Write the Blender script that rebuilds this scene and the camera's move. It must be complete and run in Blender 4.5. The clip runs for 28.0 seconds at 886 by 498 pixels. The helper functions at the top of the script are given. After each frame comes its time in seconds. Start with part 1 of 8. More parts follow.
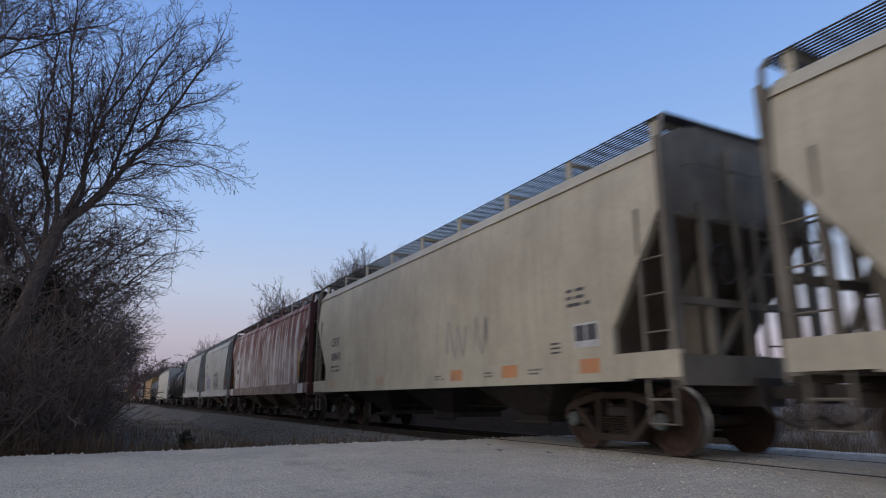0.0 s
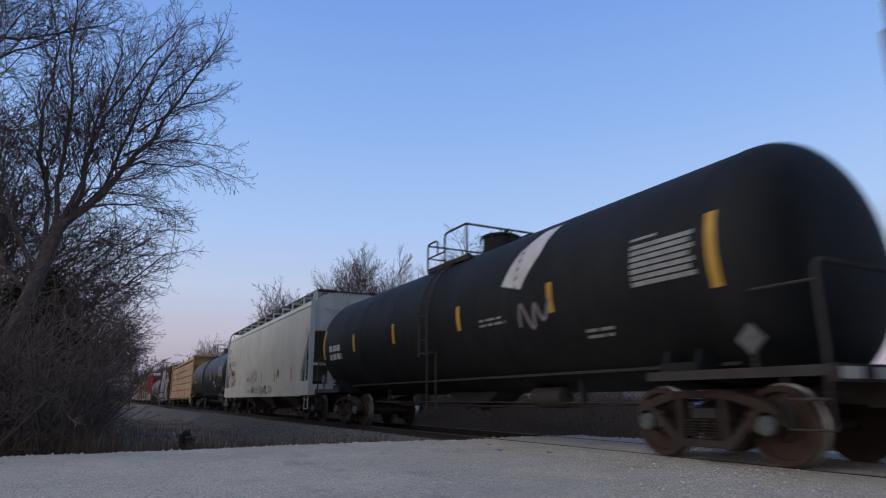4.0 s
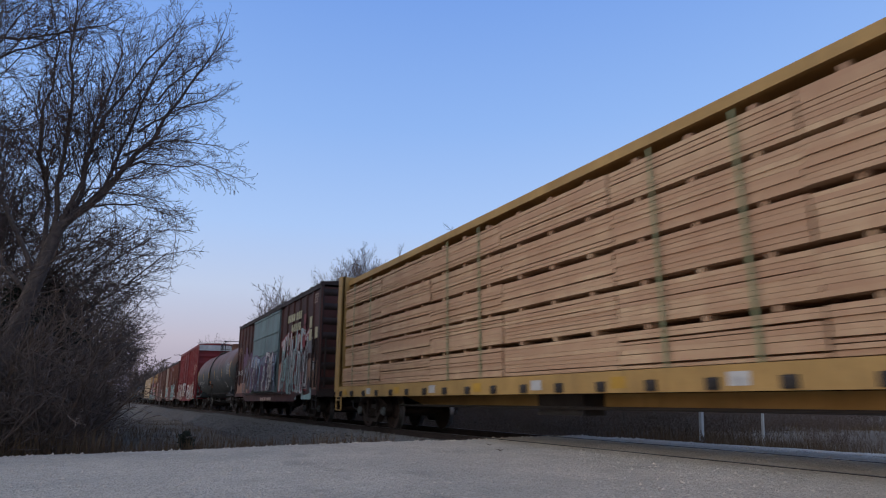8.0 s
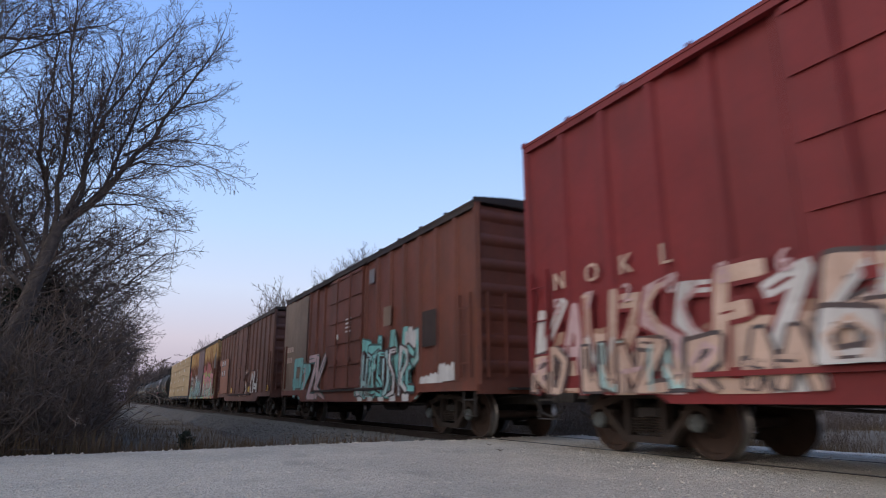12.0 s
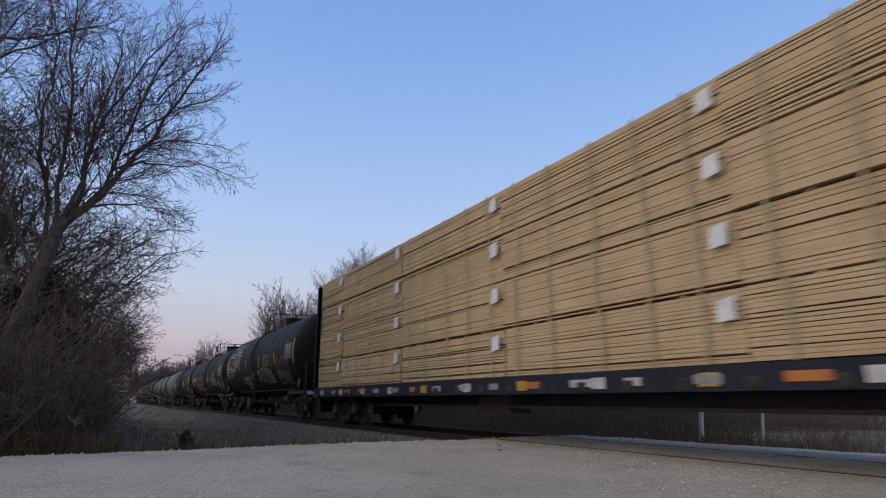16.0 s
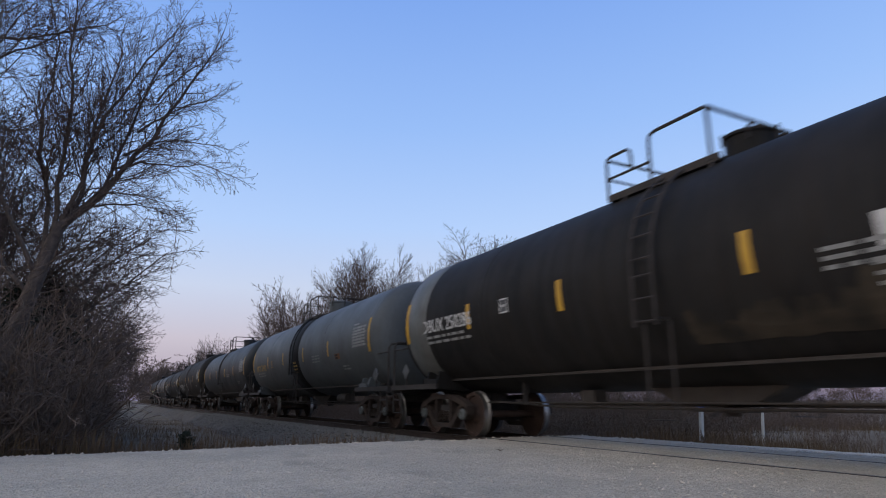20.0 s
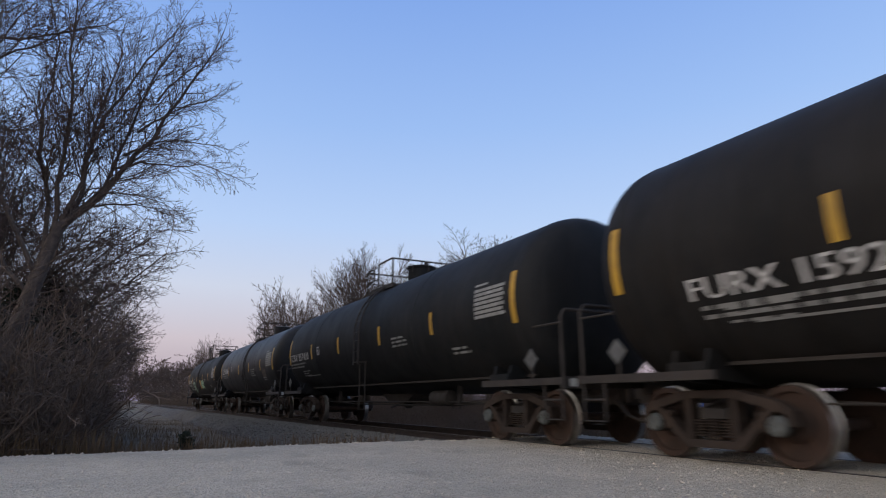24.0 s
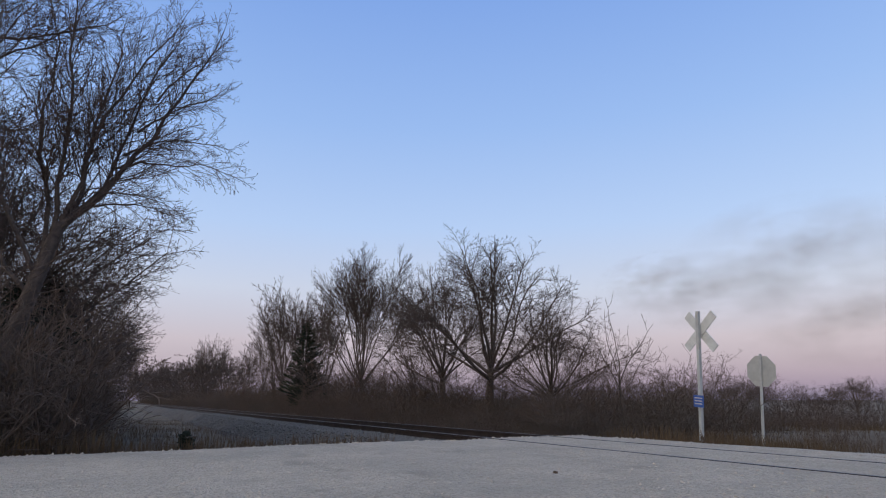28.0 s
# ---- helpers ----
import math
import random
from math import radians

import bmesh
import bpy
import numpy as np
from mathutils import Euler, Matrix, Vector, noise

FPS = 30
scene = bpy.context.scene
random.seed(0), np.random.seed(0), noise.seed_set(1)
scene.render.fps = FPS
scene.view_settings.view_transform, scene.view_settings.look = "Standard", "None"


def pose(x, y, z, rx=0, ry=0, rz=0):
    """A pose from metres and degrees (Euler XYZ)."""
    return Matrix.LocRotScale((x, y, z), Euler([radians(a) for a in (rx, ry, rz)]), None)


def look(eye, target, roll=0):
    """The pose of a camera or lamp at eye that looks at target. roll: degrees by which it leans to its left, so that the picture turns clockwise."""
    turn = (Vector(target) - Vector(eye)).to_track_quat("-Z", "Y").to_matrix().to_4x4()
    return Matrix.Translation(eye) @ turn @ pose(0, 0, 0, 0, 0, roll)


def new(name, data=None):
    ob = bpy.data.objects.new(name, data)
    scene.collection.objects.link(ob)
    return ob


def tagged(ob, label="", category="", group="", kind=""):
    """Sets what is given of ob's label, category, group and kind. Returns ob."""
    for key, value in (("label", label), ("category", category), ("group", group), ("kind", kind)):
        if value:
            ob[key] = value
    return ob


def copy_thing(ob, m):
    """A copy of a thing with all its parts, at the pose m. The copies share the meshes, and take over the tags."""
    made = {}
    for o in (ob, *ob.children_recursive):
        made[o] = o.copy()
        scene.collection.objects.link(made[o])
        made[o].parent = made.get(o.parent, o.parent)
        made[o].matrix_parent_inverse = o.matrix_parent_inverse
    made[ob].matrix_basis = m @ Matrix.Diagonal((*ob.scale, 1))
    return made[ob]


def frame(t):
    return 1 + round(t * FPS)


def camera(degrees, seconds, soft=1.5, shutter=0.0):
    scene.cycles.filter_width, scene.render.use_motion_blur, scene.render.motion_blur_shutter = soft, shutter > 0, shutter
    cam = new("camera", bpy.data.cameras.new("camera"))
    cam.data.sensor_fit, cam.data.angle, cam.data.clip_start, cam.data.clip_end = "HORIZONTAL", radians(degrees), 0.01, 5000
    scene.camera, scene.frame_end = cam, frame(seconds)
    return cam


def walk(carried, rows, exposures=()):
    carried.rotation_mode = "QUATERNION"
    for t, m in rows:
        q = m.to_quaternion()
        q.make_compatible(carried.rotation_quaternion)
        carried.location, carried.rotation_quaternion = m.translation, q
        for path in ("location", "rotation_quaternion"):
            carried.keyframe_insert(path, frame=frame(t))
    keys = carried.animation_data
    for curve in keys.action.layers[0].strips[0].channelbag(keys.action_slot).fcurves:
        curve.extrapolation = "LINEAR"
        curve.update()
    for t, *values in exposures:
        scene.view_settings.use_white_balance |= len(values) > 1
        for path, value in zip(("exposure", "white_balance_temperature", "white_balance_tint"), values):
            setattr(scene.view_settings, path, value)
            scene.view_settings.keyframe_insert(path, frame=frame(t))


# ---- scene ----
cam = camera(71.48, 28.0, soft=1.1, shutter=0.25)
EYE = (0.0, -7.689, 0.751)
AIM = (EYE[0] - 0.85782, EYE[1] + 0.45557, EYE[2] + 0.23790)
walk(cam, [(0.0, look(EYE, AIM, -0.08)), (28.0, look(EYE, AIM, -0.08))],
     exposures=[(0.0, -0.16, 6150, 10), (2.0, -0.11, 6100, 10), (6.0, -0.14, 6000, 10), (8.0, -0.08, 6050, 10), (9.0, -0.10, 6000, 10), (10.0, 0.09, 5950, 10), (11.0, 0.06, 6050, 10), (12.0, 0.24, 6250, 10), (14.5, 0.20, 6300, 10), (15.0, 0.16, 6300, 10), (16.0, -0.06, 6450, 10), (17.0, -0.20, 6300, 10), (18.0, -0.04, 6100, 10), (19.0, 0.05, 6100, 10), (21.0, 0.06, 6480, 10), (25.0, 0.07, 6620, 10), (28.0, 0.02, 6600, 10)])

# ---- sky and light ----
world = bpy.data.worlds.new("dusk")
scene.world = world
world.use_nodes = True
wn, wl = world.node_tree.nodes, world.node_tree.links
wn.clear()
w_out = wn.new("ShaderNodeOutputWorld")
w_bg = wn.new("ShaderNodeBackground")
w_sky = wn.new("ShaderNodeTexSky")
w_sky.sky_type = "NISHITA"
w_sky.sun_disc = False
w_sky.sun_elevation = radians(1.5)
w_sky.sun_rotation = radians(195)
w_geo = wn.new("ShaderNodeTexCoord")
w_sep = wn.new("ShaderNodeSeparateXYZ")
w_ramp = wn.new("ShaderNodeValToRGB")
stops = [(0.0, (0.26, 0.25, 0.37)), (0.035, (0.37, 0.34, 0.47)), (0.09, (0.53, 0.48, 0.60)), (0.17, (0.56, 0.62, 0.80)),
         (0.27, (0.44, 0.60, 0.92)), (0.42, (0.305, 0.49, 0.89)), (0.60, (0.20, 0.37, 0.82)), (1.0, (0.14, 0.28, 0.68))]
while len(w_ramp.color_ramp.elements) < len(stops):
    w_ramp.color_ramp.elements.new(0.5)
for el, (at, col) in zip(w_ramp.color_ramp.elements, stops):
    el.position, el.color = at, (*col, 1)
# warm afterglow of the set sun, behind the camera
w_dot = wn.new("ShaderNodeVectorMath")
w_dot.operation = "DOT_PRODUCT"
w_dot.inputs[1].default_value = Vector((0.25, -0.85, 0.50)).normalized()
w_glow = wn.new("ShaderNodeMapRange")
w_glow.interpolation_type = "SMOOTHSTEP"
w_glow.inputs["From Min"].default_value, w_glow.inputs["From Max"].default_value = 0.25, 1.0
w_glow.inputs["To Min"].default_value, w_glow.inputs["To Max"].default_value = 0.0, 1.0
w_add = wn.new("ShaderNodeMix")
w_add.data_type, w_add.blend_type = "RGBA", "ADD"
w_add.inputs["B"].default_value = (0.82, 0.71, 0.48, 1)
w_mix = wn.new("ShaderNodeMix")
w_mix.data_type, w_mix.blend_type = "RGBA", "ADD"
w_mix.inputs["Factor"].default_value = 0.08
wl.new(w_geo.outputs["Generated"], w_sep.inputs[0])
wl.new(w_sep.outputs["Z"], w_ramp.inputs[0])
wl.new(w_geo.outputs["Generated"], w_dot.inputs[0])
wl.new(w_dot.outputs["Value"], w_glow.inputs["Value"])
wl.new(w_glow.outputs[0], w_add.inputs["Factor"])
wl.new(w_ramp.outputs[0], w_add.inputs["A"])
wl.new(w_add.outputs["Result"], w_mix.inputs["A"])
wl.new(w_sky.outputs[0], w_mix.inputs["B"])
wl.new(w_mix.outputs["Result"], w_bg.inputs[0])
w_bg.inputs[1].default_value = 0.92
wl.new(w_bg.outputs[0], w_out.inputs[0])

sun = new("dusk_glow", bpy.data.lights.new("dusk_glow", "SUN"))
sun.data.energy, sun.data.angle, sun.data.color = 0.42, radians(30), (1.0, 0.88, 0.68)
sun.matrix_world = look((-3, -10, 6.5), (0, 0, 0))


# ---- geometry helpers ----
class Geo:
    """Collects vertices and faces of one mesh; cur is the material slot of what is added next."""

    def __init__(self):
        self.v, self.f, self.m, self.cur = [], [], [], 0

    def add(self, vs, fs):
        n = len(self.v)
        self.v.extend(vs)
        for q in fs:
            self.f.append([i + n for i in q])
            self.m.append(self.cur)
        return self

    def box(self, x0, x1, y0, y1, z0, z1):
        vs = [(x, y, z) for x in (x0, x1) for y in (y0, y1) for z in (z0, z1)]
        return self.add(vs, [(0, 1, 3, 2), (4, 6, 7, 5), (0, 4, 5, 1), (2, 3, 7, 6), (0, 2, 6, 4), (1, 5, 7, 3)])

    def bar(self, a, b, w, h=None):
        """A square bar from a to b."""
        return self.tube([a, b], (w if h is None else (w + h) / 2) * 0.7071, 4, turn=math.pi / 4)

    def prism(self, poly, axis, a, b):
        """A polygon in the plane across axis (0 x, 1 y, 2 z), drawn out from a to b."""
        n = len(poly)
        put = {0: lambda p, t: (t, p[0], p[1]), 1: lambda p, t: (p[0], t, p[1]), 2: lambda p, t: (p[0], p[1], t)}[axis]
        vs = [put(p, a) for p in poly] + [put(p, b) for p in poly]
        area = sum(poly[i][0] * poly[(i + 1) % n][1] - poly[(i + 1) % n][0] * poly[i][1] for i in range(n))
        flip = (area > 0) != (b > a)
        if axis == 1:
            flip = not flip
        fs = [list(range(n))[::-1], list(range(n, 2 * n))] + [(i, (i + 1) % n, n + (i + 1) % n, n + i) for i in range(n)]
        return self.add(vs, [list(q)[::-1] for q in fs] if flip else fs)

    def tube(self, pts, r, n=8, turn=0.0, caps=True):
        """A round bar through the points; r is one radius or one for each point."""
        pts = [Vector(p) for p in pts]
        rs = r if isinstance(r, (list, tuple)) else [r] * len(pts)
        vs, fs = [], []
        side = None
        for i, p in enumerate(pts):
            d = pts[min(i + 1, len(pts) - 1)] - pts[max(i - 1, 0)]
            if d.length < 1e-9:
                d = Vector((0, 0, 1))
            d.normalize()
            if side is None:
                side = d.cross(Vector((0, 0, 1)) if abs(d.z) < 0.9 else Vector((1, 0, 0))).normalized()
            else:
                side = (side - d * side.dot(d)).normalized()
            up = d.cross(side)
            for k in range(n):
                t = turn + 2 * math.pi * k / n
                vs.append(tuple(p + (side * math.cos(t) + up * math.sin(t)) * rs[i]))
        for i in range(len(pts) - 1):
            for k in range(n):
                fs.append((i * n + k, i * n + (k + 1) % n, (i + 1) * n + (k + 1) % n, (i + 1) * n + k))
        if caps:
            fs.append(list(range(n))[::-1])
            fs.append(list(range((len(pts) - 1) * n, len(pts) * n)))
        return self.add(vs, fs)

    def lathe(self, prof, n, axis=0, centre=(0, 0, 0)):
        """A profile of (along, radius) turned round an axis through centre."""
        vs, fs = [], []
        for a, r in prof:
            for k in range(n):
                t = 2 * math.pi * k / n
                c, s = r * math.cos(t), r * math.sin(t)
                q = {0: (a, c, s), 1: (s, a, c), 2: (c, s, a)}[axis]
                vs.append((q[0] + centre[0], q[1] + centre[1], q[2] + centre[2]))
        for i in range(len(prof) - 1):
            for k in range(n):
                fs.append((i * n + k, i * n + (k + 1) % n, (i + 1) * n + (k + 1) % n, (i + 1) * n + k))
        fs.append(list(range(n))[::-1])
        fs.append(list(range((len(prof) - 1) * n, len(prof) * n)))
        return self.add(vs, fs)

    def weld(self):
        """Joins points that lie in one place."""
        seen, to, keep_v = {}, [], []
        for p in self.v:
            key = (round(p[0], 4), round(p[1], 4), round(p[2], 4))
            if key not in seen:
                seen[key] = len(keep_v)
                keep_v.append(p)
            to.append(seen[key])
        self.v = keep_v
        self.f = [[to[i] for i in q] for q in self.f]
        return self

    def mesh(self, name, mats=(), smooth=40):
        me = bpy.data.meshes.new(name)
        me.from_pydata(self.v, [], self.f)
        for m in mats:
            me.materials.append(m)
        if len(mats) > 1:
            me.polygons.foreach_set("material_index", self.m)
        if smooth:
            me.shade_smooth()
            me.set_sharp_from_angle(angle=radians(smooth))
        me.update()
        return me


def part(name, geo, material, parent, label="", at=None, smooth=40):
    """Links a Geo (or a finished mesh) as one mesh object under a thing or a part."""
    if isinstance(geo, Geo):
        mats = material if isinstance(material, (list, tuple)) else [material]
        me = geo.mesh(name, mats, smooth)
    else:
        me = geo
    ob = new(name, me)
    if parent is not None:
        ob.parent = parent
    if at is not None:
        ob.matrix_basis = at
    if label:
        tagged(ob, label)
    return ob


# ---- materials ----
def shader(name):
    m = bpy.data.materials.new(name)
    m.use_nodes = True
    nt = m.node_tree
    bsdf = nt.nodes["Principled BSDF"]
    return m, nt.nodes, nt.links, bsdf


def noise_node(n, l, coord, scale, detail=4.0, rough=0.55, stretch=None, shift=(0, 0, 0)):
    mp = n.new("ShaderNodeMapping")
    mp.inputs["Location"].default_value = shift
    mp.inputs["Scale"].default_value = stretch or (1, 1, 1)
    l.new(coord, mp.inputs[0])
    t = n.new("ShaderNodeTexNoise")
    t.inputs["Scale"].default_value = scale
    t.inputs["Detail"].default_value = detail
    t.inputs["Roughness"].default_value = rough
    l.new(mp.outputs[0], t.inputs["Vector"])
    return t.outputs["Fac"]


def step(n, l, fac, lo, hi, out=1.0):
    r = n.new("ShaderNodeMapRange")
    r.inputs["From Min"].default_value, r.inputs["From Max"].default_value = lo, hi
    r.inputs["To Min"].default_value, r.inputs["To Max"].default_value = 0.0, out
    r.clamp = True
    l.new(fac, r.inputs["Value"])
    return r.outputs[0]


def blend(n, l, fac, a, b, mode="MIX"):
    mx = n.new("ShaderNodeMix")
    mx.data_type, mx.blend_type = "RGBA", mode
    for key, val in (("Factor", fac), ("A", a), ("B", b)):
        if isinstance(val, (tuple, float)):
            mx.inputs[key].default_value = (*val, 1) if isinstance(val, tuple) else val
        else:
            l.new(val, mx.inputs[key])
    return mx.outputs["Result"]


def surface(name, col, col2=None, scale=3.0, rough=0.6, metal=0.0, bump=0.0, bump_scale=60.0, grime=0.0, grime_col=(0.06, 0.045, 0.035),
            rust=0.0, rust_col=(0.16, 0.055, 0.022), streak=0.0, streak_col=(0.62, 0.60, 0.56), shift=0.0, spread=0.0, spec=0.28, zones=(), streak_at=0.44):
    """Painted, rusty, woody or earthy surface: two scales of colour, grime patches, streaks that run down, rust spots, fine relief."""
    m, n, l, b = shader(name)
    tc = n.new("ShaderNodeTexCoord").outputs["Object"]
    sh = (shift, shift * 0.7, shift * 1.3)
    big = noise_node(n, l, tc, scale, 5, 0.6, None, sh)
    c2 = col2 or tuple(c * 0.72 for c in col)
    out = blend(n, l, step(n, l, big, 0.35, 0.68), col, c2)
    fine = noise_node(n, l, tc, scale * 14, 3, 0.6, None, sh)
    out = blend(n, l, step(n, l, fine, 0.45, 0.75, 0.22), out, tuple(c * 0.45 for c in col))
    if spread:
        info = n.new("ShaderNodeObjectInfo")
        out = blend(n, l, step(n, l, info.outputs["Random"], 0.0, 1.0, spread), out, c2)
    if grime:
        g = noise_node(n, l, tc, 0.9, 6, 0.65, (1, 1, 0.6), (shift + 3, 1, 2))
        out = blend(n, l, step(n, l, g, 0.40, 0.72, grime), out, grime_col)
        g2 = noise_node(n, l, tc, 2.6, 4, 0.6, (3.0, 1, 0.16), (shift + 9, 4, 2))
        out = blend(n, l, step(n, l, g2, 0.48, 0.75, grime * 0.8), out, grime_col)
    for lo, hi, zcol, amount in zones:
        # a worn zone between two heights with a ragged border (lo above hi: the zone lies below)
        sep = n.new("ShaderNodeSeparateXYZ")
        l.new(tc, sep.inputs[0])
        rag = noise_node(n, l, tc, 1.1, 6, 0.7, (1.6, 1, 0.5), (shift + 11, 3, 6))
        sm = n.new("ShaderNodeMath")
        sm.operation = "MULTIPLY_ADD"
        l.new(rag, sm.inputs[0])
        sm.inputs[1].default_value = 1.6
        l.new(sep.outputs["Z"], sm.inputs[2])
        out = blend(n, l, step(n, l, sm.outputs[0], lo + 0.8, hi + 0.8, amount), out, zcol)
    if streak:
        s = noise_node(n, l, tc, 1.5, 4, 0.6, (2.6, 1, 0.14), (shift + 5, 1, 0))
        broken = noise_node(n, l, tc, 0.8, 4, 0.6, (1, 1, 0.9), (shift + 15, 6, 1))
        mul = n.new("ShaderNodeMath")
        mul.operation = "MULTIPLY"
        l.new(step(n, l, s, streak_at, streak_at + 0.12, streak), mul.inputs[0])
        l.new(step(n, l, broken, 0.36, 0.52), mul.inputs[1])
        out = blend(n, l, mul.outputs[0], out, streak_col)
    if rust:
        r = noise_node(n, l, tc, 1.4, 7, 0.7, (1, 1, 0.7), (shift + 7, 2, 5))
        out = blend(n, l, step(n, l, r, 0.62 - 0.22 * rust, 0.74 - 0.12 * rust, min(1.0, 0.6 + rust * 0.4)), out, rust_col)
    l.new(out, b.inputs["Base Color"])
    rr = n.new("ShaderNodeMapRange")
    rr.inputs["To Min"].default_value, rr.inputs["To Max"].default_value = max(0.05, rough - 0.12), min(1.0, rough + 0.15)
    l.new(big, rr.inputs["Value"])
    l.new(rr.outputs[0], b.inputs["Roughness"])
    b.inputs["Metallic"].default_value = metal
    b.inputs["Specular IOR Level"].default_value = spec
    if bump:
        bn = n.new("ShaderNodeBump")
        bn.inputs["Strength"].default_value = bump
        bn.inputs["Distance"].default_value = 0.02
        l.new(noise_node(n, l, tc, bump_scale, 4, 0.6), bn.inputs["Height"])
        l.new(bn.outputs[0], b.inputs["Normal"])
    return m


STEEL_DARK = surface("dirty_steel", (0.035, 0.030, 0.028), (0.021, 0.018, 0.017), 5, 0.75, 0.0, 0.2, 40, 0.4, (0.055, 0.042, 0.032))
TRUCK_RUST = surface("rusty_cast_steel", (0.040, 0.030, 0.025), (0.022, 0.017, 0.015), 6, 0.85, 0.0, 0.25, 50, 0.5, (0.060, 0.040, 0.029), spec=0.15)
BEARING_CAP = surface("greasy_bearing_cap", (0.105, 0.115, 0.112), (0.06, 0.06, 0.056), 9, 0.55)
WHEEL_RUST = surface("rusty_wheel", (0.055, 0.031, 0.022), (0.030, 0.020, 0.016), 5, 0.8, 0.0, 0.15, 60)
TREAD = surface("polished_tread", (0.30, 0.285, 0.27), (0.19, 0.18, 0.17), 8, 0.38, 0.9)
RAIL_TOP = surface("polished_rail", (0.22, 0.20, 0.19), (0.14, 0.13, 0.12), 3, 0.5, 0.7)
RAIL_RUST = surface("rusty_rail", (0.040, 0.027, 0.022), (0.026, 0.019, 0.016), 4, 0.85)
GALV = surface("galvanised_steel", (0.22, 0.22, 0.22), (0.15, 0.15, 0.15), 6, 0.55, 0.3)
BARE = surface("worn_grey_steel", (0.105, 0.105, 0.105), (0.065, 0.063, 0.06), 5, 0.6, 0.2)
YELLOW = surface("reflective_yellow", (0.52, 0.30, 0.032), (0.40, 0.225, 0.025), 6, 0.5, grime=0.35, grime_col=(0.12, 0.08, 0.04))
WHITE_MARK = surface("white_stencil_paint", (0.48, 0.47, 0.455), (0.34, 0.335, 0.325), 8, 0.6)
DARK_MARK = surface("black_stencil_paint", (0.05, 0.05, 0.055), (0.08, 0.08, 0.08), 8, 0.6)


# ---- the track's line ----
SPEED = 15.212


def line_y(s):
    u = max(-15.0 - s, 0.0) / 100
    if u > 2.6:
        a = 0.57 * 2.6 ** 2 - 0.3113 * 2.6 ** 3
        return a + (u - 2.6) * (2 * 0.57 * 2.6 - 3 * 0.3113 * 2.6 ** 2)
    return 0.57 * u * u - 0.3113 * u ** 3


def line_pose(s, half=5.0):
    a, b = line_y(s - half), line_y(s + half)
    return pose(s, (a + b) / 2, 0, 0, 0, math.degrees(math.atan2(b - a, 2 * half)))


# ---- ground ----
ROAD_EDGE = -11.35


def smooth(a, b, x):
    t = min(1.0, max(0.0, (x - a) / (b - a)))
    return t * t * (3 - 2 * t)


def ground_z(x, y):
    """Height of the natural ground: shallow ditches beside the bed, a hump where the gravel road crosses."""
    ly = line_y(x)
    d = y - ly
    n = 0.10 * noise.noise(Vector((x * 0.23, y * 0.23, 0))) + 0.03 * noise.noise(Vector((x * 1.1, y * 1.1, 4)))
    ditch = -0.78 + 0.35 * smooth(4.5, 9.0, abs(d)) + n
    if d > 0:
        ditch -= 0.75 * smooth(12, 45, d)
    road = -0.045 if y < 1.6 else -0.045 - 0.072 * (y - 1.6)
    road = max(road, -1.25)
    on = smooth(ROAD_EDGE - 2.2, ROAD_EDGE - 0.1, x) * (1 - smooth(14.0, 17.0, x))
    return ditch * (1 - on) + (road - 0.05 + n * 0.1) * on


def axis_steps(lo, hi, fine_lo, fine_hi, fine, grow=1.22):
    out = list(np.arange(fine_lo, fine_hi + 1e-6, fine))
    s, x = fine, fine_hi
    while x < hi:
        s *= grow
        x += s
        out.append(min(x, hi))
    s, x = fine, fine_lo
    while x > lo:
        s *= grow
        x -= s
        out.insert(0, max(x, lo))
    return out


def sheet(xs, ys, zf):
    g = Geo()
    g.v = [(x, y, zf(x, y)) for y in ys for x in xs]
    w = len(xs)
    g.f = [(j * w + i, j * w + i + 1, (j + 1) * w + i + 1, (j + 1) * w + i) for j in range(len(ys) - 1) for i in range(w - 1)]
    g.m = [0] * len(g.f)
    return g


def grass_material():
    m, n, l, b = shader("dry_winter_grass")
    tc = n.new("ShaderNodeTexCoord").outputs["Object"]
    c = blend(n, l, step(n, l, noise_node(n, l, tc, 0.35, 6, 0.65), 0.35, 0.65), (0.095, 0.070, 0.046), (0.170, 0.128, 0.078))
    c = blend(n, l, step(n, l, noise_node(n, l, tc, 6.0, 5, 0.7), 0.4, 0.7, 0.6), c, (0.055, 0.046, 0.033))
    l.new(c, b.inputs["Base Color"])
    b.inputs["Roughness"].default_value = 0.95
    bn = n.new("ShaderNodeBump")
    bn.inputs["Strength"].default_value, bn.inputs["Distance"].default_value = 0.8, 0.05
    l.new(noise_node(n, l, tc, 14, 5, 0.7), bn.inputs["Height"])
    l.new(bn.outputs[0], b.inputs["Normal"])
    return m


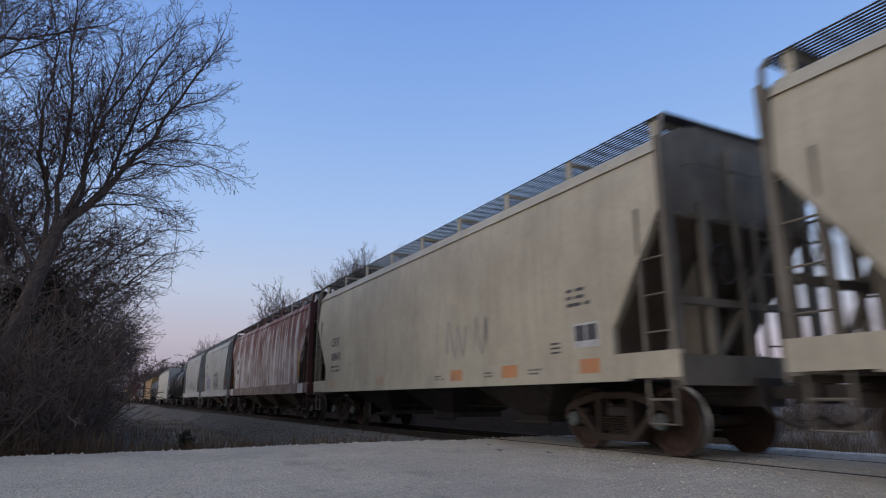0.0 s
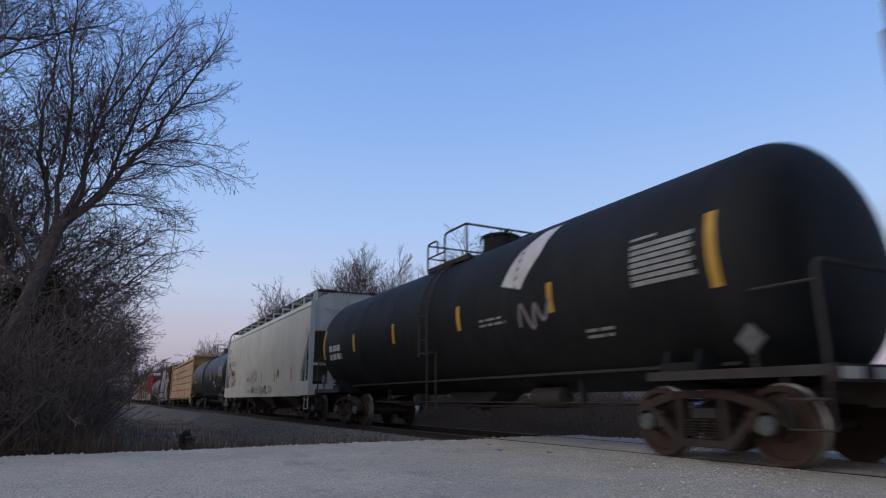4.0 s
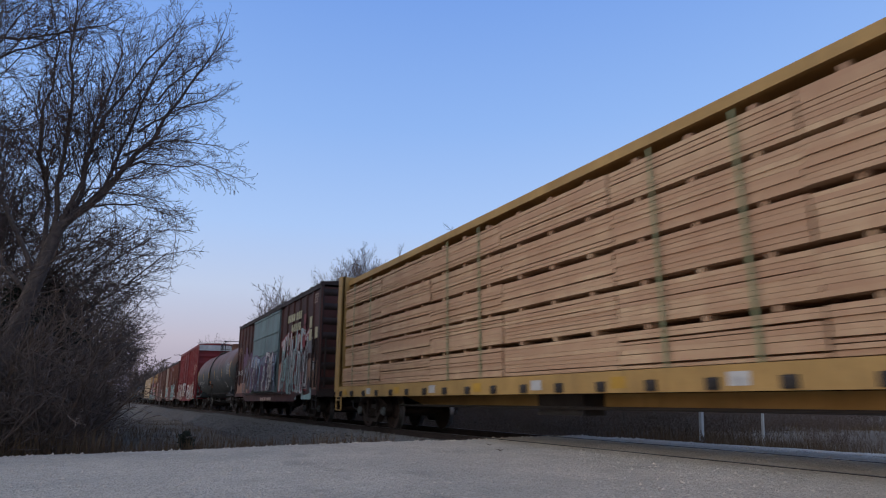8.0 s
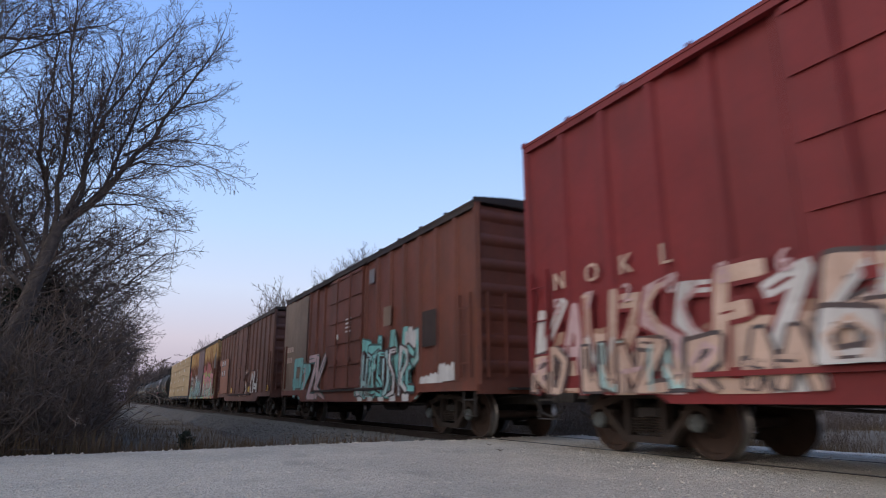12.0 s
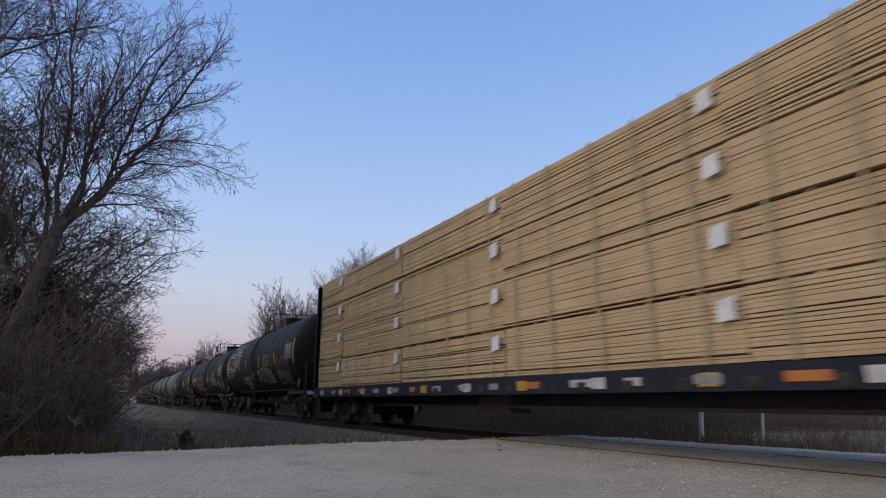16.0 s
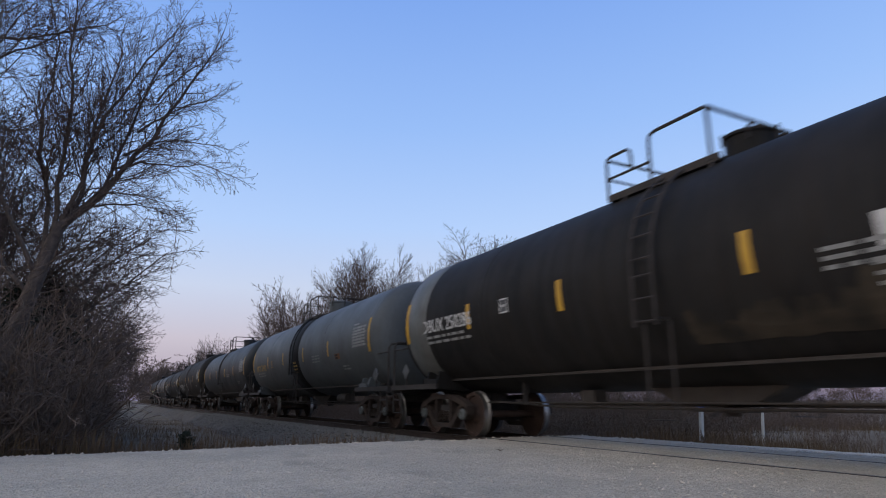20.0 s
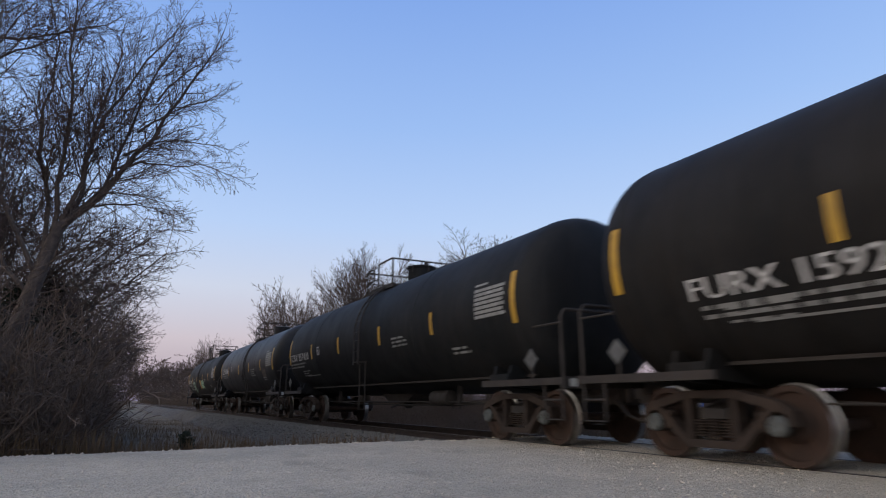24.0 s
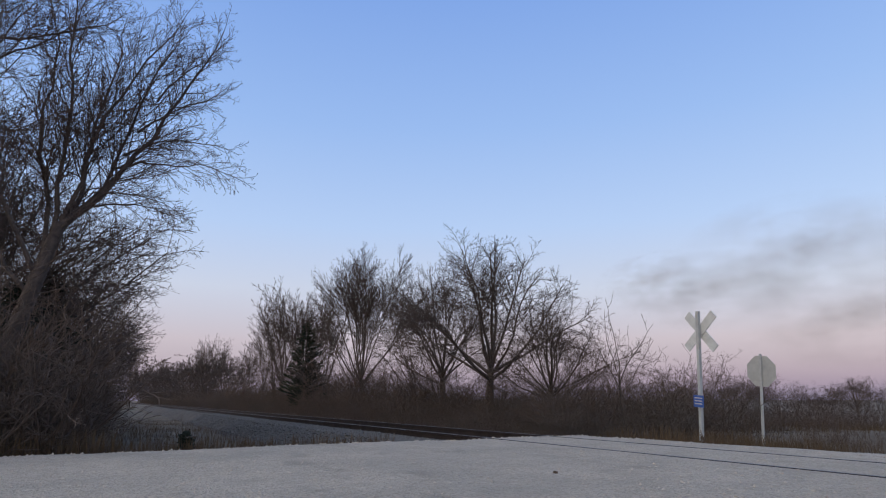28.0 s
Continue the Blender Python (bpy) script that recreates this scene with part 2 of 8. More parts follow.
def gravel_material(name, a, b_, damp, spill=None):
    m, n, l, b = shader(name)
    tc = n.new("ShaderNodeTexCoord").outputs["Object"]
    vor = n.new("ShaderNodeTexVoronoi")
    vor.inputs["Scale"].default_value = 46
    l.new(tc, vor.inputs["Vector"])
    hue = n.new("ShaderNodeSeparateColor")
    l.new(vor.outputs["Color"], hue.inputs[0])
    c = blend(n, l, step(n, l, noise_node(n, l, tc, 0.55, 5, 0.6), 0.35, 0.68), a, b_)
    c = blend(n, l, step(n, l, hue.outputs[0], 0.5, 1.0, 0.6), c, tuple(v * 0.42 for v in a))
    c = blend(n, l, step(n, l, noise_node(n, l, tc, 9, 4, 0.7), 0.55, 0.75, 0.4), c, tuple(v * 1.35 for v in a))
    c = blend(n, l, step(n, l, noise_node(n, l, tc, 2.6, 6, 0.7), 0.46, 0.70, 0.5), c, tuple(v * 0.6 for v in a))
    if damp:
        c = blend(n, l, step(n, l, noise_node(n, l, tc, 0.8, 3, 0.5, (1.0, 1.6, 1), (2.2, 0.4, 0)), 0.60, 0.72, 0.6), c, tuple(v * 0.5 for v in a))
    if spill:
        # stones carried over from the road, thinning out along the track
        sep = n.new("ShaderNodeSeparateXYZ")
        l.new(tc, sep.inputs[0])
        rag = n.new("ShaderNodeMath")
        rag.operation = "MULTIPLY_ADD"
        l.new(noise_node(n, l, tc, 0.7, 6, 0.7), rag.inputs[0])
        rag.inputs[1].default_value = 9.0
        l.new(sep.outputs["X"], rag.inputs[2])
        c = blend(n, l, step(n, l, rag.outputs[0], -15.5, -8.5, 0.85), c, spill)
    l.new(c, b.inputs["Base Color"])
    b.inputs["Roughness"].default_value = 0.9
    bn = n.new("ShaderNodeBump")
    bn.inputs["Strength"].default_value, bn.inputs["Distance"].default_value = 0.9, 0.02
    l.new(vor.outputs["Distance"], bn.inputs["Height"])
    lumps = n.new("ShaderNodeBump")
    lumps.inputs["Strength"].default_value, lumps.inputs["Distance"].default_value = 1.0, 0.10
    l.new(noise_node(n, l, tc, 7, 5, 0.7), lumps.inputs["Height"])
    l.new(lumps.outputs[0], bn.inputs["Normal"])
    l.new(bn.outputs[0], b.inputs["Normal"])
    return m


GRASS = grass_material()
GRAVEL = gravel_material("limestone_gravel", (0.61, 0.52, 0.40), (0.46, 0.40, 0.31), True)
BALLAST = gravel_material("track_ballast", (0.125, 0.102, 0.078), (0.070, 0.058, 0.046), False, (0.36, 0.29, 0.205))
STONE = surface("ballast_stone", (0.16, 0.15, 0.135), (0.09, 0.083, 0.075), 9, 0.9)
PEBBLE = surface("limestone_pebble", (0.64, 0.54, 0.42), (0.40, 0.345, 0.28), 9, 0.9)
DRY_BLADE = surface("dry_grass_blade", (0.125, 0.085, 0.05), (0.08, 0.054, 0.034), 3, 0.9, spec=0.1)
TIE = surface("weathered_tie_wood", (0.075, 0.06, 0.05), (0.045, 0.038, 0.034), 4, 0.9, 0, 0.4, 30, spread=0.5)

gx = axis_steps(-1500, 900, -40, 16, 0.5)
gy = axis_steps(-900, 1500, -14, 14, 0.5)
ground = tagged(part("ground", sheet(gx, gy, ground_z), GRASS, None), "dry brown winter grass and bare earth beside the track", "ground", kind="structure")


def road_z(x, y):
    z = -0.012 if y < 1.6 else -0.012 - 0.072 * (y - 1.6)
    n = 0.02 * noise.noise(Vector((x * 0.5, y * 0.5, 9))) + 0.008 * noise.noise(Vector((x * 2.3, y * 2.3, 2)))
    fall = 0.45 * smooth(ROAD_EDGE + 0.35, ROAD_EDGE - 0.55, x) ** 1.3
    near = smooth(0.5, 1.7, abs(y))
    return max(z, -1.2) + n * near - fall + 0.006 * (1 - near)


def ragged(x, y):
    return x + (0.22 * noise.noise(Vector((y * 0.9, 3, 1))) + 0.08 * noise.noise(Vector((y * 3.7, 1, 1)))) * (1 - smooth(ROAD_EDGE - 0.6, ROAD_EDGE + 1.2, x))


rx = list(np.arange(ROAD_EDGE - 0.7, 2.0, 0.16)) + list(np.arange(2.0, 14.6, 0.6))
ry = list(np.arange(-40, -12, 1.0)) + list(np.arange(-12, 7, 0.18)) + list(np.arange(7, 60, 1.0))
rg = sheet(rx, ry, road_z)
rg.v = [(ragged(x, y), y, z) for x, y, z in rg.v]
road = tagged(part("road", rg, GRAVEL, None), "pale crushed limestone road over the level crossing", "road", kind="structure")

# ballast bed, with a ragged foot
bx = axis_steps(-420, 60, -60, ROAD_EDGE + 0.6, 0.35, 1.06)
bg = Geo()
prof = [(-3.2, -0.92), (-2.7, -0.66), (-2.2, -0.38), (-1.75, -0.19), (-1.2, -0.165), (-0.6, -0.17), (0.0, -0.17), (0.6, -0.17), (1.2, -0.165), (1.75, -0.19), (2.2, -0.38), (2.7, -0.66), (3.2, -0.92)]
for x in bx:
    for d, z in prof:
        j = 0.05 * noise.noise(Vector((x * 1.7, d * 2.1, 7))) + 0.03 * noise.noise(Vector((x * 5, d * 5, 3)))
        bg.v.append((x, line_y(x) + d * (1 + 0.06 * noise.noise(Vector((x * 0.4, d, 1)))), z + (j if abs(d) > 0.4 else j * 0.3)))
np_ = len(prof)
bg.f = [(i * np_ + k, (i + 1) * np_ + k, (i + 1) * np_ + k + 1, i * np_ + k + 1) for i in range(len(bx) - 1) for k in range(np_ - 1)]
bg.m = [0] * len(bg.f)
ballast = tagged(part("ballast_bed", bg, BALLAST, None), "grey crushed stone ballast bed under the track", "ballast", kind="structure")

# rails, with plates of the crossing between them
for name, off in (("rail", -0.755), ("rail", 0.755)):
    rail = tagged(new(name), "steel rail with a polished head on rusty web", "rail", kind="structure")
    rs = axis_steps(-430, 60, -60, 20, 2.5, 1.05)
    sec = [(-0.07, -0.17), (0.07, -0.17), (0.07, -0.155), (0.012, -0.14), (0.012, -0.045), (0.036, -0.035), (0.036, -0.004), (0.03, 0.0), (-0.03, 0.0), (-0.036, -0.004), (-0.036, -0.035), (-0.012, -0.045), (-0.012, -0.14), (-0.07, -0.155)]
    g = Geo()
    k = len(sec)
    for x in rs:
        g.v += [(x, line_y(x) + off + a, b) for a, b in sec]
    for i in range(len(rs) - 1):
        for j in range(k):
            top = j == 7
            g.f.append((i * k + j, i * k + (j + 1) % k, (i + 1) * k + (j + 1) % k, (i + 1) * k + j))
            g.m.append(1 if top else 0)
    part("rail_bar", g, [RAIL_RUST, RAIL_TOP], rail)

# ties under the rails, each one its own piece
track_ties = tagged(new("track_ties"), "weathered wooden ties half sunk in the ballast", "track", kind="structure")
tie_geo = Geo()
tie_geo.box(-0.115, 0.115, -1.30, 1.30, -0.34, -0.155)
tie_mesh = tie_geo.mesh("tie", [TIE])
rng_t = random.Random(5)
for k in range(190):
    x = ROAD_EDGE - 0.55 - 0.53 * k
    part("tie", tie_mesh, None, track_ties, at=pose(x, line_y(x) + rng_t.uniform(-0.05, 0.05), rng_t.uniform(-0.012, 0.008), 0, 0, rng_t.uniform(-1.2, 1.2)))


def scatter_stones(name, label, category, mat, spots, seed):
    """Loose broken stones joined in one mesh: squashed eight-sided chips."""
    rng = random.Random(seed)
    g = Geo()
    for x, y, z, r in spots:
        ax, ay, az = r * rng.uniform(0.7, 1.3), r * rng.uniform(0.7, 1.3), r * rng.uniform(0.45, 0.9)
        t = rng.uniform(0, 3.14)
        c, s = math.cos(t), math.sin(t)
        j = [rng.uniform(0.75, 1.2) for _ in range(6)]
        vs = [(x + c * ax * j[0], y + s * ax * j[0], z), (x - s * ay * j[1], y + c * ay * j[1], z), (x - c * ax * j[2], y - s * ax * j[2], z), (x + s * ay * j[3], y - c * ay * j[3], z), (x, y, z + az * j[4]), (x, y, z - az * j[5])]
        g.add(vs, [(0, 1, 4), (1, 2, 4), (2, 3, 4), (3, 0, 4), (1, 0, 5), (2, 1, 5), (3, 2, 5), (0, 3, 5)])
    return tagged(part(name, g, mat, None, smooth=0), label, category, kind="stuff")


spots = []
rng_s = random.Random(9)
for k in range(9000):
    x, y = rng_s.uniform(ROAD_EDGE - 0.2, -1.2), rng_s.uniform(-11.5, 3.2)
    if abs(abs(y) - 0.755) < 0.12:
        continue
    r = 0.006 + 0.016 * rng_s.random() ** 3
    patch = noise.noise(Vector((x * 0.6, y * 0.6, 20)))
    if patch < -0.1 and rng_s.random() < 0.6:
        continue
    spots.append((ragged(x, y), y, road_z(x, y) + r * 0.2, r))
for k in range(1500):
    y = rng_s.uniform(-12, 6)
    x = ROAD_EDGE + rng_s.gauss(0.0, 0.25)
    r = rng_s.uniform(0.012, 0.03)
    spots.append((ragged(x, y), y, road_z(x, y) + r * 0.2, r))
scatter_stones("loose_gravel", "loose pale limestone gravel on the road", "gravel", PEBBLE, spots, 10)
spots = []
for k in range(9000):
    x = ROAD_EDGE - 0.4 - 34 * rng_s.random() ** 1.7
    d = rng_s.uniform(-2.75, -0.95)
    z = np.interp(d, [p[0] for p in prof], [p[1] for p in prof])
    r = rng_s.uniform(0.025, 0.065)
    spots.append((x, line_y(x) + d, z + 0.02, r))
scatter_stones("ballast_stones", "broken grey ballast stones on the shoulder of the track", "ballast", STONE, spots, 11)


def grass_patch(name, label, spots_fn, count, seed, mat):
    rng = random.Random(seed)
    g = Geo()
    for k in range(count):
        x, y, hgt = spots_fn(rng)
        z = ground_z(x, y) - 0.02
        lean, t = rng.uniform(0.1, 0.55), rng.uniform(0, 6.283)
        w = rng.uniform(0.004, 0.009)
        dx, dy = math.cos(t) * lean * hgt, math.sin(t) * lean * hgt
        sx, sy = -math.sin(t) * w, math.cos(t) * w
        g.add([(x - sx, y - sy, z), (x + sx, y + sy, z), (x + dx * 0.4 + sx * 0.7, y + dy * 0.4 + sy * 0.7, z + hgt * 0.6), (x + dx * 0.4 - sx * 0.7, y + dy * 0.4 - sy * 0.7, z + hgt * 0.6), (x + dx, y + dy, z + hgt)], [(0, 1, 2, 3), (3, 2, 4)])
    return tagged(part(name, g, mat, None, smooth=0), label, "grass", kind="stuff")


def ditch_spot(rng):
    x = ROAD_EDGE - 0.3 - 40 * rng.random() ** 2.2
    y = rng.uniform(-13.0, -2.6)
    return x, y, rng.uniform(0.08, 0.34) * (1.6 if y < -7.4 else 1.0)


def far_spot(rng):
    x = -9.5 - 45 * rng.random() ** 1.6
    y = line_y(x) + rng.uniform(2.8, 9.5)
    return x, y, rng.uniform(0.12, 0.5)


def field_spot(rng):
    return rng.uniform(-26, 3), rng.uniform(9.0, 30.0), rng.uniform(0.15, 0.5)


grass_patch("dry_grass", "tufts of dry brown grass in the ditch", ditch_spot, 16000, 21, DRY_BLADE)
grass_patch("dry_grass", "dry brown weeds along the far side of the track", far_spot, 12000, 22, DRY_BLADE)
grass_patch("dry_grass", "pale dry weeds at the edge of the field", field_spot, 12000, 23, DRY_BLADE)


# ---- trucks, couplers and other parts that all cars share ----
WHEEL_R = 0.457
BASE = 0.889


def side_frame_mesh():
    g = Geo()
    y0, y1 = -0.09, 0.09
    g.prism([(-1.10, 0.46), (-1.07, 0.63), (-0.90, 0.73), (-0.38, 0.86), (0.38, 0.86), (0.90, 0.73), (1.07, 0.63), (1.10, 0.46), (1.03, 0.46), (0.99, 0.585), (0.84, 0.63), (0.36, 0.765), (-0.36, 0.765), (-0.84, 0.63), (-0.99, 0.585), (-1.03, 0.46)], 1, y0, y1)
    g.prism([(-0.88, 0.65), (-0.77, 0.65), (-0.34, 0.265), (0.34, 0.265), (0.77, 0.65), (0.88, 0.65), (0.42, 0.17), (-0.42, 0.17)], 1, y0, y1)
    for s in (-1, 1):
        g.box(s * 0.33 - 0.045, s * 0.33 + 0.045, y0 + 0.01, y1 - 0.01, 0.25, 0.80)
        g.prism([(s * 0.69, 0.62), (s * 0.75, 0.40), (s * 0.70, 0.37), (s * 0.62, 0.60)], 1, y0 + 0.02, y1 - 0.02)
    return g.mesh("side_frame", [TRUCK_RUST])


def spring_mesh():
    g = Geo()
    coil = []
    for k in range(6):
        coil += [(0.30 + k * 0.036, 0.055), (0.309 + k * 0.036, 0.085), (0.318 + k * 0.036, 0.085), (0.327 + k * 0.036, 0.055)]
    g.lathe(coil, 10, 2)
    return g.mesh("spring", [TRUCK_RUST])


def bearing_mesh():
    g = Geo()
    g.lathe([(-0.10, 0.12), (0.08, 0.12)], 16, 1, (0, 0, 0))
    g.cur = 1
    g.lathe([(0.081, 0.12), (0.10, 0.115), (0.13, 0.10), (0.14, 0.07)], 16, 1, (0, 0, 0))
    for k in range(3):
        t = 2 * math.pi * k / 3
        g.tube([(0.055 * math.cos(t), 0.13, 0.055 * math.sin(t)), (0.055 * math.cos(t), 0.16, 0.055 * math.sin(t))], 0.017, 6)
    return g.mesh("axle_bearing", [TRUCK_RUST, BEARING_CAP])


def bolster_mesh():
    g = Geo()
    g.prism([(-1.02, 0.52), (1.02, 0.52), (1.02, 0.64), (0.5, 0.78), (0.2, 0.82), (-0.2, 0.82), (-0.5, 0.78), (-1.02, 0.64)], 0, -0.2, 0.2)
    g.lathe([(0.80, 0.19), (0.90, 0.19)], 20, 2)
    for s in (-1, 1):
        g.bar((s * 0.45, -0.8, 0.36), (s * 0.45, 0.8, 0.36), 0.09)
        g.bar((s * 0.45, 0, 0.36), (s * 0.06, 0, 0.62), 0.05)
        for t in (-1, 1):
            g.box(s * 0.42 - 0.05, s * 0.42 + 0.05, t * 0.74 - 0.08, t * 0.74 + 0.08, 0.32, 0.5)
    return g.mesh("bolster", [STEEL_DARK])


def wheel_mesh():
    g = Geo()
    g.tube([(0, -1.1, 0), (0, 1.1, 0)], 0.075, 12)
    for s in (-1, 1):
        i, o = s * 0.68, s * 0.82
        prof_w = [(i, 0.10), (i, WHEEL_R + 0.028), (i + s * 0.02, WHEEL_R + 0.028), (i + s * 0.034, WHEEL_R), (o, WHEEL_R - 0.006), (o, 0.385), (o - s * 0.05, 0.365), (o - s * 0.075, 0.20), (o - s * 0.01, 0.16), (o + s * 0.02, 0.13), (o + s * 0.02, 0.07)]
        if s < 0:
            prof_w = prof_w[::-1]
        n0 = len(g.f)
        g.lathe(prof_w, 40, 1)
        for q in range(n0, len(g.f)):
            rr = [math.hypot(g.v[i_][0], g.v[i_][2]) for i_ in g.f[q]]
            if min(rr) > WHEEL_R - 0.02:
                g.m[q] = 1
    # a worn chalk mark and two plate holes, so that the turning shows
    for s in (-1, 1):
        for t in (0.6, 2.9):
            g.cur = 0
            g.lathe([(s * 0.826, 0.03), (s * 0.83, 0.03)], 8, 1, (0.28 * math.cos(t), 0, 0.28 * math.sin(t)))
    return g.mesh("wheelset", [WHEEL_RUST, TREAD])


def coupler_mesh():
    g = Geo()
    g.box(-0.25, 0.42, -0.09, 0.09, 0.76, 0.92)
    g.prism([(0.36, -0.18), (0.58, -0.20), (0.72, -0.12), (0.74, -0.02), (0.60, 0.02), (0.60, 0.10), (0.70, 0.16), (0.62, 0.2), (0.40, 0.18)], 2, 0.70, 0.98)
    g.box(-0.32, 0.0, -0.22, 0.22, 0.66, 1.02)
    g.tube([(0.0, -0.32, 0.74), (0.28, -0.36, 0.50), (0.50, -0.28, 0.42), (0.68, -0.2, 0.56)], 0.026, 6)
    return g.mesh("coupler", [STEEL_DARK])


SIDE_FRAME, SPRINGS, BEARING, BOLSTER, WHEELS, COUPLER = side_frame_mesh(), spring_mesh(), bearing_mesh(), bolster_mesh(), wheel_mesh(), coupler_mesh()
WHEELSETS = []
CARS = []


def truck(car, x):
    b = part("truck", BOLSTER, None, car, "rusty two-axle freight truck", pose(x, 0, 0))
    for s in (-1, 1):
        part("side_frame", SIDE_FRAME, None, b, at=pose(0, s * 1.0, 0))
        for q in (-0.19, 0.0, 0.19):
            part("spring", SPRINGS, None, b, at=pose(q, s * 1.0, 0))
        for e in (-1, 1):
            part("axle_bearing", BEARING, None, b, at=pose(e * BASE, s * 1.0, WHEEL_R, 0, 0, 180 if s < 0 else 0))
    for e in (-1, 1):
        w = part("wheelset", WHEELS, None, b, at=pose(e * BASE, 0, WHEEL_R))
        WHEELSETS.append((w, e))


def car_empty(name, front, rear, label, category, group="freight train"):
    car = tagged(new(name), label, category, group)
    car["mid"] = (front + rear) / 2
    CARS.append(car)
    return car


def undercarriage(car, half, truck_x, sill_z=(0.66, 1.0), mat=None, stub=None):
    for a, b in ([(-half + 0.1, half - 0.1)] if stub is None else [(-half + 0.1, -half + stub), (half - stub, half - 0.1)]):
        g = Geo()
        g.box(a, b, -0.20, 0.20, *sill_z)
        part("centre_sill" if stub is None else "stub_sill", g, mat or STEEL_DARK, car)
    for s in (-1, 1):
        truck(car, s * truck_x)
        part("coupler", COUPLER, None, car, at=pose(s * (half - 0.12), 0, 0, 0, 0, 0 if s > 0 else 180))
    g = Geo()
    g.tube([(-half + 0.3, -0.42, 0.84), (-truck_x * 0.5, -0.42, 0.62), (truck_x * 0.5, -0.42, 0.62), (half - 0.3, -0.42, 0.84)], 0.022, 6)
    g.tube([(-truck_x * 0.7, 0.35, 0.66), (truck_x * 0.7, 0.35, 0.66)], 0.02, 6)
    part("brake_pipe", g, STEEL_DARK, car)


def ladder(car, x, y, z0, z1, mat, width=0.46, axis=0, rungs=None, name="ladder"):
    """Upright ladder: stiles apart along x (axis 0) or along y (axis 1)."""
    g = Geo()
    a, b = (x - width / 2, x + width / 2) if axis == 0 else (y - width / 2, y + width / 2)
    for t in (a, b):
        p = (t, y) if axis == 0 else (x, t)
        g.box(p[0] - 0.025, p[0] + 0.025, p[1] - 0.025, p[1] + 0.025, z0, z1)
    k = rungs or max(2, int((z1 - z0) / 0.42))
    for i in range(k):
        z = z0 + (i + 0.5) * (z1 - z0) / k
        if axis == 0:
            g.tube([(a, y, z), (b, y, z)], 0.014, 6)
        else:
            g.tube([(x, a, z), (x, b, z)], 0.014, 6)
    return part(name, g, mat, car)


def stirrup(car, x, y, mat):
    g = Geo()
    g.tube([(x - 0.22, y, 1.05), (x - 0.22, y, 0.45), (x + 0.22, y, 0.45), (x + 0.22, y, 1.05)], 0.022, 6)
    g.tube([(x - 0.22, y, 0.75), (x + 0.22, y, 0.75)], 0.018, 6)
    part("sill_step", g, mat, car)


# ---- paint marks that lie on a car's side ----
def flat_map(y):
    def put(x, z, up):
        return (x, -(y + up), z)
    return put


def round_map(r, zc):
    def put(x, z, up):
        t = (z - zc) / r
        return (x, -(r + up) * math.cos(t), zc + (r + up) * math.sin(t))
    return put


def profile_map(prof_yz):
    """Side given as (half width, z), from top to bottom."""
    def put(x, z, up):
        for (ya, za), (yb, zb) in zip(prof_yz, prof_yz[1:]):
            if za >= z >= zb:
                t = (za - z) / max(za - zb, 1e-6)
                return (x, -(ya + (yb - ya) * t) - up, z)
        return (x, -prof_yz[-1][0] - up, z)
    return put


def mark_poly(g, put, poly, up):
    """Lays a polygon on the side, cut in strips so that it follows the curve."""
    zs = [p[1] for p in poly]
    n = max(1, int((max(zs) - min(zs)) / 0.16))
    bm = bmesh.new()
    face = bm.faces.new([bm.verts.new((p[0], 0, p[1])) for p in poly])
    for i in range(1, n):
        z = min(zs) + (max(zs) - min(zs)) * i / n
        bmesh.ops.bisect_plane(bm, geom=bm.verts[:] + bm.edges[:] + bm.faces[:], plane_co=(0, 0, z), plane_no=(0, 0, 1))
    bm.normal_update()
    bm.verts.index_update()
    flip = sum(f.normal.y for f in bm.faces) > 0
    vs = [put(v.co.x, v.co.z, up) for v in bm.verts]
    fs = [[v.index for v in f.verts] for f in bm.faces]
    g.add(vs, [q[::-1] for q in fs] if flip else fs)
    bm.free()


def rect(x0, x1, z0, z1):
    return [(x0, z0), (x1, z0), (x1, z1), (x0, z1)]


FONT_MESHES = {}


def text_mesh(body):
    if body not in FONT_MESHES:
        cu = bpy.data.curves.new("lettering", "FONT")
        cu.body, cu.size, cu.resolution_u = body, 1.0, 2
        ob = bpy.data.objects.new("lettering", cu)
        scene.collection.objects.link(ob)
        bpy.context.view_layer.update()
        me = bpy.data.meshes.new_from_object(ob.evaluated_get(bpy.context.evaluated_depsgraph_get()))
        FONT_MESHES[body] = ([tuple(v.co) for v in me.vertices], [list(p.vertices) for p in me.polygons])
        bpy.data.objects.remove(ob)
        bpy.data.meshes.remove(me)
    return FONT_MESHES[body]


def lettering(car, put, body, x, z, height, mat, width=None, bold=0.018, up=0.006, name="lettering"):
    vs, fs = text_mesh(body)
    lo, hi = min(v[0] for v in vs), max(v[0] for v in vs)
    k = height / 0.70
    kx = (width / (hi - lo)) if width else k
    g = Geo()
    for d in (0.0, bold):
        g.add([put(x + (v[0] - lo) * kx + d, z + v[1] * k, up + d * 0.04) for v in vs], fs)
    return part(name, g, mat, car)


def stencil_bars(car, put, x, z, w, rows, mat, h=0.07, gap=0.075, seed=1, up=0.006):
    """Lines of small lettering, too small to read: plain bars."""
    rng = random.Random(seed)
    g = Geo()
    for i in range(rows):
        a = x
        end = x + w * rng.uniform(0.7, 1.0)
        while a < end:
            b = min(end, a + rng.uniform(0.12, 0.4))
            mark_poly(g, put, rect(a, b, z - i * (h + gap) - h, z - i * (h + gap)), up)
            a = b + 0.07
    return part("small_lettering", g, mat, car)


